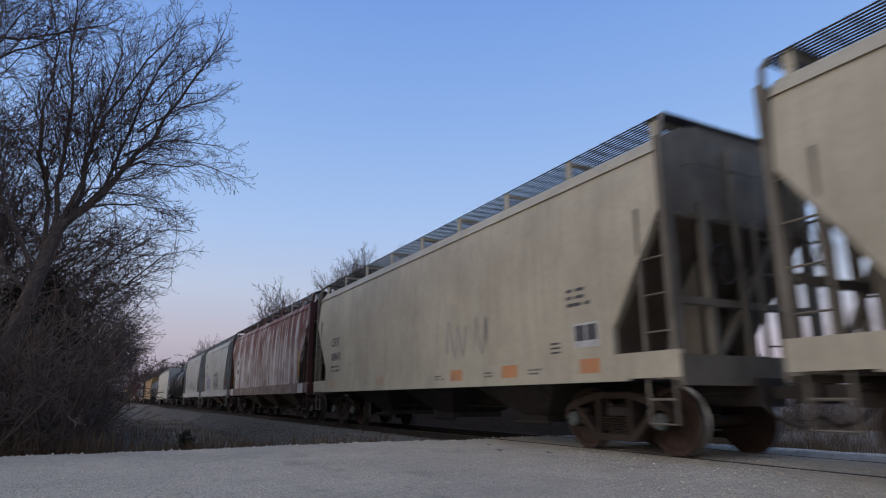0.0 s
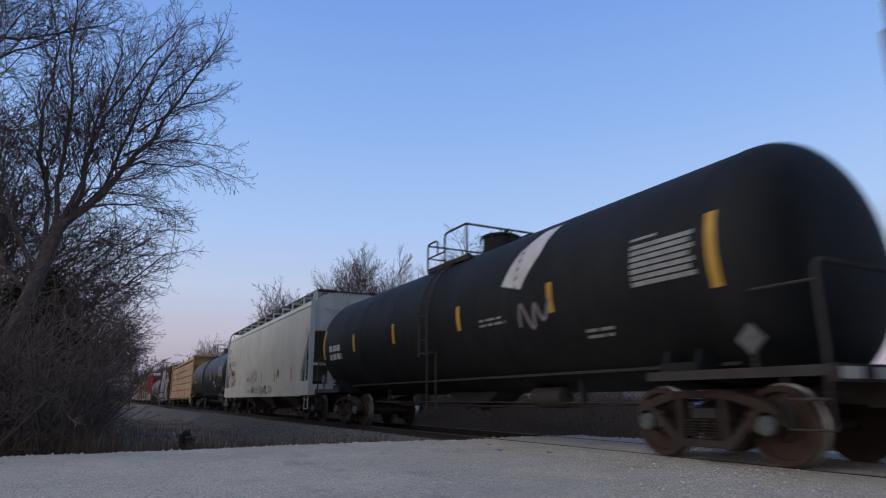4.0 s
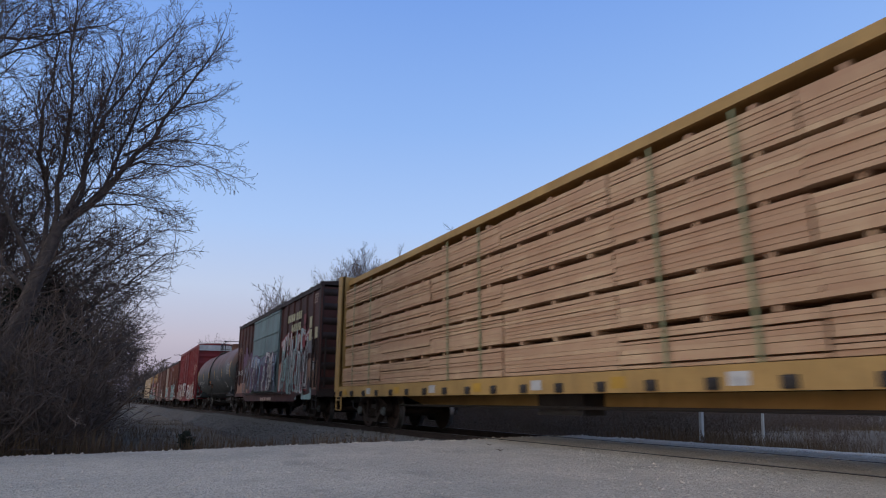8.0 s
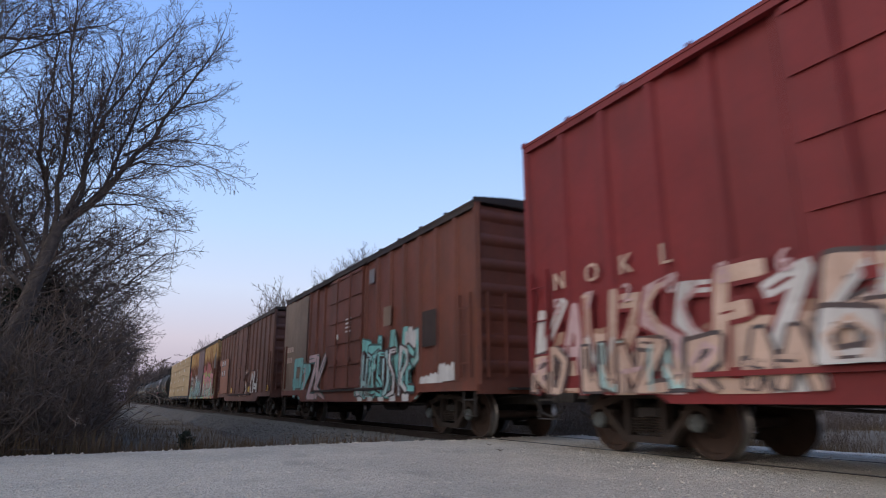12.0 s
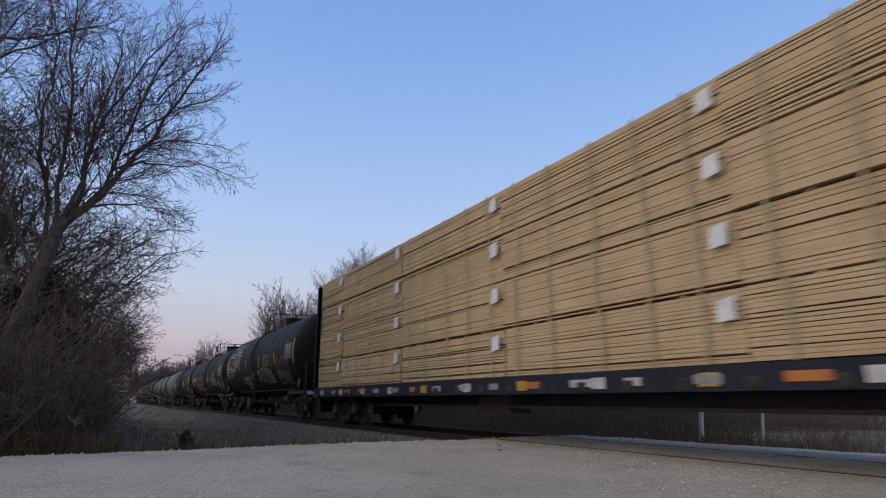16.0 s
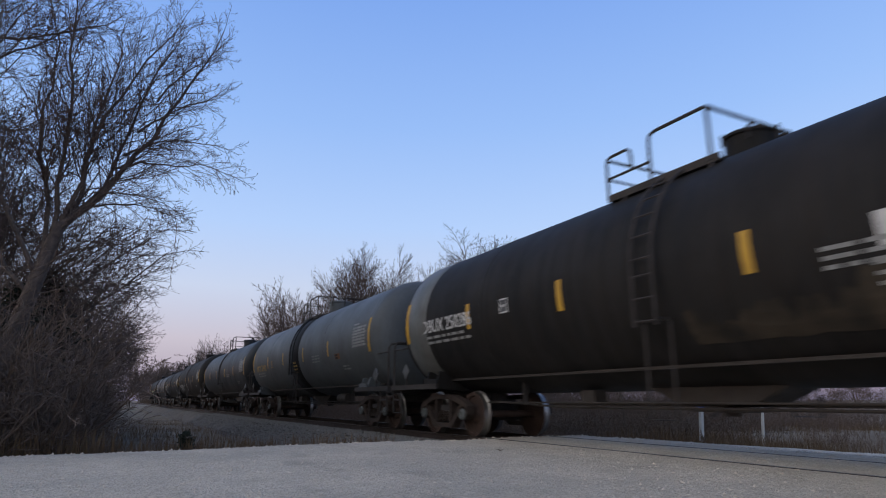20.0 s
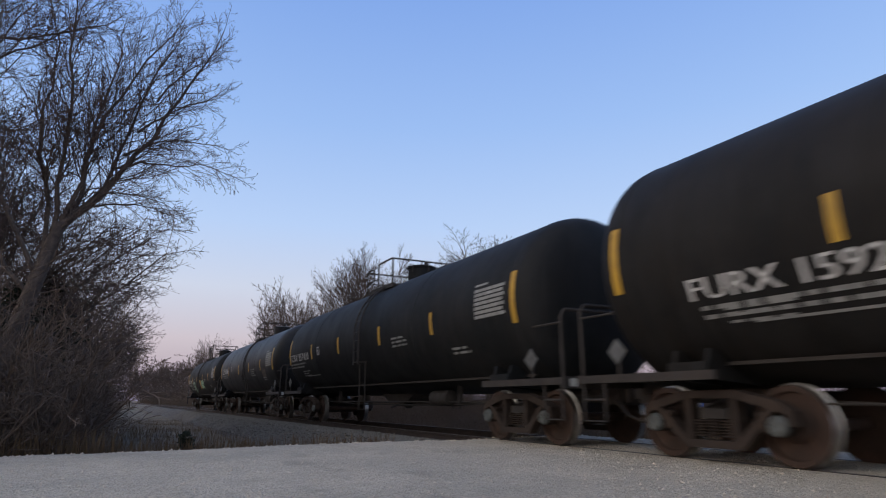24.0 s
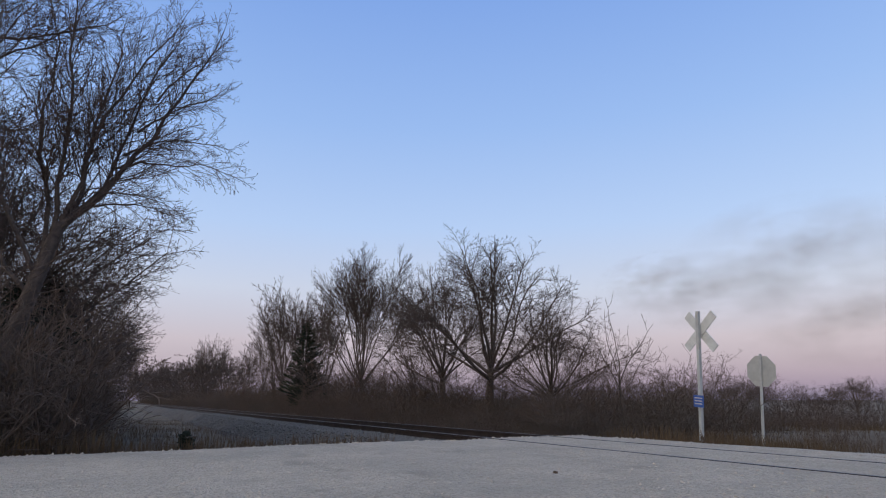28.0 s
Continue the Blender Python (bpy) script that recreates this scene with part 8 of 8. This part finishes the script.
# the near tree and the thicket on the camera's side of the track
def near_tree():
    """A large tree that leans over the thicket. Limbs are drawn in an upright plane: u towards the track, z up, w towards the road."""
    rng = random.Random(404)
    tree = tagged(new("bare_tree"), "large bare winter tree leaning over the thicket", "tree", "trees beside the track")
    a, b = Geo(), Geo()
    foot, out, fore = Vector((-17.3, -9.3, 0)), Vector((-0.093, 0.996, 0)), Vector((0.996, 0.093, 0))

    def at(u, z, w=0.0):
        return foot + out * u + fore * w + Vector((0, 0, z))

    def limb(u, z, tilt, tilt_end, length, r, w=0.0, side=0.0, reach=1.0, gap=0.115):
        """From (u, z) at an angle from upright that turns to tilt_end, with boughs along it."""
        n = 11
        p, pts = at(u, z, w), []
        for i in range(n + 1):
            pts.append(p.copy())
            t = radians(tilt + (tilt_end - tilt) * i / n + rng.gauss(0, 8))
            p = p + (out * math.sin(t) + Vector((0, 0, math.cos(t))) + fore * (side + rng.gauss(0, 0.06))).normalized() * (length / n)
        rs = [r * 0.72 * (1 - 0.86 * (i / n) ** 0.9) for i in range(n + 1)]
        a.tube(pts, rs, 7, caps=False)
        count = int(length / (0.185 if reach > 0.7 else 0.14))
        turn = rng.uniform(0, 6)
        for k in range(count):
            t = 0.16 + 0.84 * (k + rng.random()) / count
            i = min(int(t * n), n - 1)
            axis = (pts[i + 1] - pts[i]).normalized()
            turn += 2.4
            e1 = axis.cross(fore).normalized()
            ang = rng.uniform(0.45, 0.85)
            d = axis * math.cos(ang) + (e1 * math.cos(turn) + axis.cross(e1) * math.sin(turn)) * math.sin(ang)
            bough(rng, a, b, pts[i].lerp(pts[i + 1], t * n - i), d, reach * (2.5 - 1.5 * t) * rng.uniform(0.65, 1.1), max(min(rs[i] * 0.45, 0.020), 0.008), 1, 3, 0.045 if tilt_end < 70 else -0.01, gap, (0.5, 0.95), 0.52, 0.0042, 0.14)

    a.tube([at(-1.0, -0.8), at(-0.72, 0.9), at(-0.5, 2.1), at(-0.22, 3.4), at(-0.05, 4.2), at(0.12, 5.0)], [0.27, 0.22, 0.19, 0.17, 0.155, 0.135], 9, caps=False)
    limb(0.10, 4.9, 36, 14, 7.4, 0.125, 0, 0.02, 0.85)
    limb(1.55, 7.75, 50, 60, 2.9, 0.05, 0, 0.1, 0.60, 0.10)
    limb(1.30, 7.05, 42, 108, 3.0, 0.05, 0, -0.05, 0.60, 0.10)
    limb(1.15, 6.65, 62, 112, 3.3, 0.045, 0, 0.12, 0.60, 0.10)
    limb(1.95, 8.8, 34, 40, 2.9, 0.045, 0, -0.1, 0.60, 0.10)
    limb(0.70, 5.9, 78, 125, 2.3, 0.035, 0, 0.1, 0.55, 0.10)
    limb(-0.02, 4.6, 2, -6, 7.4, 0.09, 0, 0.12)
    limb(0.05, 4.8, 10, 9, 7.2, 0.09, 0, -0.12)
    limb(0.12, 5.0, 17, 18, 6.8, 0.085, 0, 0.10)
    limb(0.20, 5.1, 24, 13, 7.0, 0.085, 0, -0.04)
    limb(-0.12, 4.1, -10, -4, 7.8, 0.09, 0, -0.15)
    limb(-0.20, 3.6, -24, -8, 8.2, 0.09, 0, 0.1)
    limb(-0.30, 3.2, -38, -14, 8.0, 0.085, 0, -0.1)
    limb(0.02, 4.7, 40, 62, 2.6, 0.05, 0, 0.45, 0.6)
    limb(0.45, 5.4, 70, 120, 2.4, 0.045, 0, 0.2, 0.75, 0.10)
    limb(-0.15, 3.9, 52, 95, 2.4, 0.045, 0, 0.3, 0.75, 0.10)
    limb(-0.30, 3.1, 60, 100, 2.2, 0.04, 0, 0.4, 0.75, 0.10)
    limb(-3.4, 9.3, 78, 62, 4.6, 0.075, 0, 0.0, 0.8)
    limb(-3.2, 10.4, 66, 58, 5.0, 0.06, 0.3, 0.0, 0.9)
    limb(-2.0, 8.6, 48, 30, 3.8, 0.05, -0.4, 0.0, 0.9)
    limb(-2.4, 7.6, 20, 34, 4.0, 0.05, 0.4, 0.0, 0.9)
    limb(-2.6, 6.7, 70, 86, 2.9, 0.06, 0, 0.1, 0.8)
    limb(-2.9, 4.0, 2, 22, 8.4, 0.10, -1.2, 0.05)
    part("trunk", a, BARK, tree)
    part("crown", b, TWIG, tree)
    return tree


near_tree()
for kind, x, y, hgt in ((tree_d, -20.0, -12.3, 10.0), (tree_d, -23.0, -12.6, 9.6), (tree_d, -21.5, -11.0, 7.4), (tree_c, -25.5, -12.6, 9.0), (bush_c, -19.4, -11.6, 4.6), (tree_d, -27.9, -9.0, 5.4), (tree_d, -24.5, -9.0, 5.2), (tree_d, -33.0, -8.8, 5.0), (tree_d, -18.5, -13.0, 11.0), (tree_d, -24.0, -10.2, 8.2), (tree_d, -28.0, -9.6, 7.6), (tree_c, -32.0, -9.6, 7.2), (tree_d, -36.0, -9.4, 8.0), (tree_c, -42.0, -9.2, 7.2), (tree_d, -48.0, -8.9, 8.2), (tree_d, -58.0, -8.6, 8.0), (tree_c, -70.0, -8.5, 7.6), (tree_d, -85.0, -8.4, 7.6), (tree_d, -105.0, -8.6, 7.5)):
    again(kind, x, y, hgt)
for x, y, hgt in ((-24.4, -11.6, 11.0),):
    again(tree_c, x, y, hgt)
again(cedar, -20.5, -10.2, 4.4, None, 0, 1.25)
again(cedar, -23.5, -9.6, 5.0, None, 0, 1.3)
for k in range(110):
    x = -12.9 - 100 * (k / 110) ** 1.8
    y = -9.1 - rnd.uniform(0.0, 4.2) * (1 if x > -40 else 0.5) + 1.0 * min(1, (-x - 13) / 40)
    again(rnd.choice((bush_a, bush_b, bush_c, bush_p)), x, y, rnd.uniform(1.6, 3.6) * (1.25 if y < -9.5 else 0.85))

# brush at the field's edge, hedge and woods beyond the field
for k in range(26):
    again(rnd.choice((bush_a, bush_b)), rnd.uniform(-19, -6.5), rnd.uniform(11.5, 17.5), rnd.uniform(0.7, 1.25))
for k in range(48):
    x = -110 + k * 3.35 + rnd.uniform(-1.5, 1.5)
    y = 58 + rnd.uniform(0, 22) + max(0, x + 45) * 0.5
    again(rnd.choice((tree_c, bush_c, bush_c, tree_b)), x, y, rnd.uniform(2.6, 5.6) * (0.75 if x > -38 else 1.0), None, -0.2, 1.4)


# scrub and small trees beyond the road signs
for x, y, hgt in ((-22.6, 16.5, 2.6), (-27.4, 23.0, 3.3), (-24.0, 20.5, 2.9), (-28.6, 27.5, 3.4), (-25.3, 24.8, 3.0), (-22.0, 22.0, 2.6), (-26.4, 29.4, 3.1), (-23.2, 26.5, 2.7), (-20.1, 23.3, 2.3), (-24.2, 31.3, 2.8), (-21.2, 28.0, 2.4), (-18.3, 24.5, 2.1), (-22.1, 32.9, 2.5), (-19.3, 29.3, 2.1)):
    again(rnd.choice((tree_d, tree_d, bush_c)), x, y, hgt * rnd.uniform(0.9, 1.35), None, 0, 1.5)
    again(rnd.choice((bush_a, bush_b, bush_p)), x + rnd.uniform(-1, 1), y - rnd.uniform(0.5, 2.0), hgt * 0.55, None, 0, 1.6)

# undergrowth that closes the gaps between the stems of the far row
rng_u = random.Random(611)
for k in range(44):
    x = -17.5 - 52 * (k / 44) ** 1.25
    again(rng_u.choice((bush_c, bush_c, bush_b, tree_d)), x, line_y(x) + rng_u.uniform(9.0, 12.5), (1.35 + 0.045 * -x) * rng_u.uniform(0.85, 1.12), rng_u.uniform(0, 360), 0, 1.35)


# a long hanging twig under the near tree, which sways
def hanging_twig():
    rng = random.Random(9)
    twig = tagged(new("hanging_twig"), "long thin twig hanging from the near tree", "twig")
    g = Geo()
    pts = [Vector((0, 0, 0))]
    for k in range(9):
        pts.append(pts[-1] + Vector((rng.gauss(-0.012, 0.03), rng.gauss(0, 0.03), -0.21)))
    g.tube(pts, [0.010 - 0.0007 * k for k in range(10)], 4, caps=False)
    for k in (4, 6, 7, 8):
        g.tube([pts[k], pts[k] + Vector((rng.gauss(0, 0.06), rng.gauss(0, 0.08), -0.16))], [0.004, 0.002], 3, caps=False)
    part("stem", g, TWIG, twig)
    twig.matrix_basis = pose(-15.55, -6.74, 5.28)
    return twig


swaying_twig = hanging_twig()


# dead leaves that the passing train drives over the gravel
def dead_leaf(seed):
    rng = random.Random(seed)
    leaf = tagged(new("dead_leaf"), "curled brown dead leaf on the gravel", "leaf", "dead leaves")
    g = Geo()
    n = 8
    top_ = [((k / n - 0.5) * 0.085, 0.030 * math.sin(math.pi * k / n) * rng.uniform(0.7, 1.2), 0.012 * abs(k / n - 0.5) * 3) for k in range(n + 1)]
    low = [(x_, -y_, z_) for x_, y_, z_ in top_]
    mid_ = [(x_, 0, z_ - 0.008) for x_, y_, z_ in top_]
    for row_a, row_b in ((low, mid_), (mid_, top_)):
        for k in range(n):
            g.add([row_a[k], row_a[k + 1], row_b[k + 1], row_b[k]], [(0, 1, 2, 3)])
    part("blade", g, LEAF, leaf)
    g = Geo()
    g.tube([(-0.04, 0, 0.004), (-0.075, 0.004, 0.012)], 0.002, 5)
    part("stalk", g, LEAF, leaf)
    return leaf


LEAF = surface("dead_leaf_brown", (0.10, 0.062, 0.034), (0.065, 0.042, 0.026), 30, 0.8)
leaves = [dead_leaf(k) for k in range(4)]


# ---- level crossing signs ----
SIGN_BACK = surface("weathered_white_sign", (0.62, 0.62, 0.59), (0.50, 0.50, 0.47), 5, 0.55)
SIGN_ALU = surface("bare_aluminium_sign_back", (0.46, 0.46, 0.43), (0.38, 0.38, 0.36), 4, 0.45, 0.25)
POST = surface("painted_post", (0.46, 0.46, 0.44), (0.36, 0.36, 0.34), 5, 0.6)
SIGN_BLUE = surface("blue_notice", (0.06, 0.12, 0.36), (0.05, 0.10, 0.30), 5, 0.5)


def crossbuck(x, y):
    z = ground_z(x, y)
    sign = tagged(new("crossbuck"), "white railway crossbuck seen from behind on a pale post", "road sign")
    g = Geo()
    g.box(-0.04, 0.04, -0.04, 0.04, -0.3, 3.3)
    part("post", g, POST, sign)
    for a in (45, -45):
        g = Geo()
        g.prism([(-0.61, -0.115), (0.61, -0.115), (0.61, 0.115), (-0.61, 0.115)], 1, -0.012, 0.012)
        part("blade", g, SIGN_BACK, sign, at=pose(0, 0.07 + (0.03 if a > 0 else 0), 2.8, 0, a, 0))
    g = Geo()
    g.box(-0.15, 0.15, -0.075, -0.055, 0.93, 1.22)
    notice = part("notice", g, SIGN_BLUE, sign, "small blue notice plate")
    g = Geo()
    for k in range(3):
        g.box(-0.11, 0.11, -0.08, -0.076, 1.0 + k * 0.07, 1.025 + k * 0.07)
    part("notice_lines", g, WHITE_MARK, notice)
    sign.matrix_basis = pose(x, y, z, 0, 0, -2) @ pose(0, 0, 0, 0, 4.6, 0)
    return sign


def stop_sign(x, y):
    z = ground_z(x, y)
    sign = tagged(new("stop_sign"), "octagonal stop sign seen from its grey metal back", "road sign")
    g = Geo()
    g.box(-0.03, 0.03, -0.02, 0.02, -0.3, 2.5)
    part("post", g, POST, sign)
    g = Geo()
    oct_ = [(0.44 * math.cos(radians(22.5 + 45 * k)), 2.04 + 0.44 * math.sin(radians(22.5 + 45 * k))) for k in range(8)]
    g.prism(oct_, 1, 0.025, 0.03)
    part("sign_plate", g, SIGN_ALU, sign, at=None)
    sign.matrix_basis = pose(x, y, z, 0, 0, 3) @ pose(0, 0, 0, 0, 5.0, 0)
    return sign


crossbuck(-11.0, 5.35)
stop_sign(-11.1, 7.8)


# ---- thin exhaust smoke that hangs beyond the crossing ----
def smoke_material():
    m, n, l, b = shader("thin_grey_smoke")
    tc = n.new("ShaderNodeTexCoord").outputs["Object"]
    far = n.new("ShaderNodeVectorMath")
    far.operation = "LENGTH"
    l.new(tc, far.inputs[0])
    soft = step(n, l, far.outputs["Value"], 1.0, 0.1)
    puffs = step(n, l, noise_node(n, l, tc, 1.9, 3, 0.45), 0.34, 0.72, 0.6)
    thin = n.new("ShaderNodeMath")
    thin.operation = "MULTIPLY"
    l.new(soft, thin.inputs[0])
    l.new(puffs, thin.inputs[1])
    l.new(thin.outputs[0], b.inputs["Alpha"])
    b.inputs["Base Color"].default_value = (0.36, 0.32, 0.30, 1)
    b.inputs["Roughness"].default_value = 1.0
    b.inputs["Specular IOR Level"].default_value = 0.0
    return m


def smoke_puff(seed, mat):
    """A billowing veil, one metre in radius before it is placed."""
    g = Geo()
    n, k = 9, 28
    g.v.append((0, -0.25, 0))
    for i in range(1, n + 1):
        for j in range(k):
            t, r_ = 6.2832 * j / k, i / n
            q = (r_ * math.cos(t), r_ * math.sin(t))
            g.v.append((q[0], -0.25 * (1 - r_ * r_) + 0.16 * noise.noise(Vector((q[0] * 2, q[1] * 2, seed))), q[1]))
    for j in range(k):
        g.f.append([0, 1 + j, 1 + (j + 1) % k])
    for i in range(n - 1):
        for j in range(k):
            g.f.append([1 + i * k + j, 1 + (i + 1) * k + j, 1 + (i + 1) * k + (j + 1) % k, 1 + i * k + (j + 1) % k])
    g.m = [0] * len(g.f)
    return g.mesh("puff", [mat], 180)


SMOKE = smoke_material()
smoke = tagged(new("smoke"), "thin brownish grey exhaust smoke drifting over the field", "smoke")
for k, (x, y, z, wide, high) in enumerate(((-41.5, 60.5, 17, 14, 7.5), (-49.5, 55, 13.5, 12, 5), (-38, 62.5, 9.5, 13, 6), (-54, 51, 15, 8, 4))):
    puff = part("puff", smoke_puff(k * 3.7, SMOKE), None, smoke)
    puff.matrix_basis = pose(x, y, z, 0, 0, 30) @ Matrix.Diagonal((wide, 6, high, 1))


# ---- everything that moves ----
def motions():
    for car in CARS:
        mid = car["mid"]
        rows = [(0.5 * k, line_pose(mid + SPEED * 0.5 * k)) for k in range(57)]
        walk(car, rows)
    # the smoke drifts slowly away from the track
    walk(smoke, [(0.0, pose(2.5, -1.5, -1.2)), (14.0, pose(1.2, -0.8, -0.6)), (28.0, pose(0, 0, 0))])
    # the twig swings in the wind
    swing = [(0, 3), (3.5, 1), (5.5, -6), (7, -4), (8, 2), (10, 8), (11, 4), (12.5, 2), (14.5, 3), (16.5, -2), (18, 3), (19.5, 3), (21, 0), (23.5, -4), (25, -9), (26.5, -4), (27.5, -3), (28, -5)]
    walk(swaying_twig, [(t, pose(-15.55, -6.74, 5.28, a, a * 0.4, 0)) for t, a in swing])
    # leaves roll a little way and lie still again
    runs = [[(0, -7.6, -1.9), (5.8, -7.6, -1.9), (6.2, -6.75, -2.14), (6.6, -5.59, -2.49), (7.2, -3.6, -3.0), (8.0, -2.0, -3.4), (28, -2.0, -3.4)],
            [(0, -9.4, -1.8), (15.7, -9.4, -1.8), (16.3, -7.9, -2.14), (17.0, -5.01, -2.78), (17.6, -2.9, -3.2), (18.2, -1.8, -3.6), (28, -1.8, -3.6)],
            [(0, -8.3, -2.3), (20.6, -8.3, -2.3), (21.5, -5.7, -3.17), (22.2, -3.4, -3.7), (23.0, -2.2, -4.2), (28, -2.2, -4.2)],
            [(0, -11.0, -2.3), (25.0, -11.0, -2.3), (25.5, -10.53, -2.5), (26.1, -8.74, -3.24), (26.6, -8.15, -3.22), (27.0, -7.24, -3.19), (27.5, -6.17, -3.28), (28.0, -5.61, -3.35)]]
    for leaf, run in zip(leaves, runs):
        rows, turned = [], 0.0
        for i, (t, x, y) in enumerate(run):
            moving = i > 0 and math.hypot(x - run[i - 1][1], y - run[i - 1][2]) > 0.1
            turned += 55 if moving else 0
            rows.append((t, pose(x, y, road_z(x, y) + (0.05 if moving and i < len(run) - 1 and run[i + 1][1] != x else 0.014), turned * 0.5, turned, 30 + turned * 0.4)))
        walk(leaf, rows)
    # wheels: one row for each thirtieth of a second; alike wheelsets take over the first one's keys
    turn = SPEED / FPS / WHEEL_R
    done = {}
    for w, e in WHEELSETS:
        if e not in done:
            walk(w, [(k / FPS, pose(e * BASE, 0, WHEEL_R) @ Matrix.Rotation(turn * k, 4, "Y")) for k in range(28 * FPS + 1)])
            done[e] = w
        else:
            keys = done[e].animation_data
            w.rotation_mode = "QUATERNION"
            mine = w.animation_data_create()
            mine.action = keys.action
            mine.action_slot = keys.action_slot


motions()
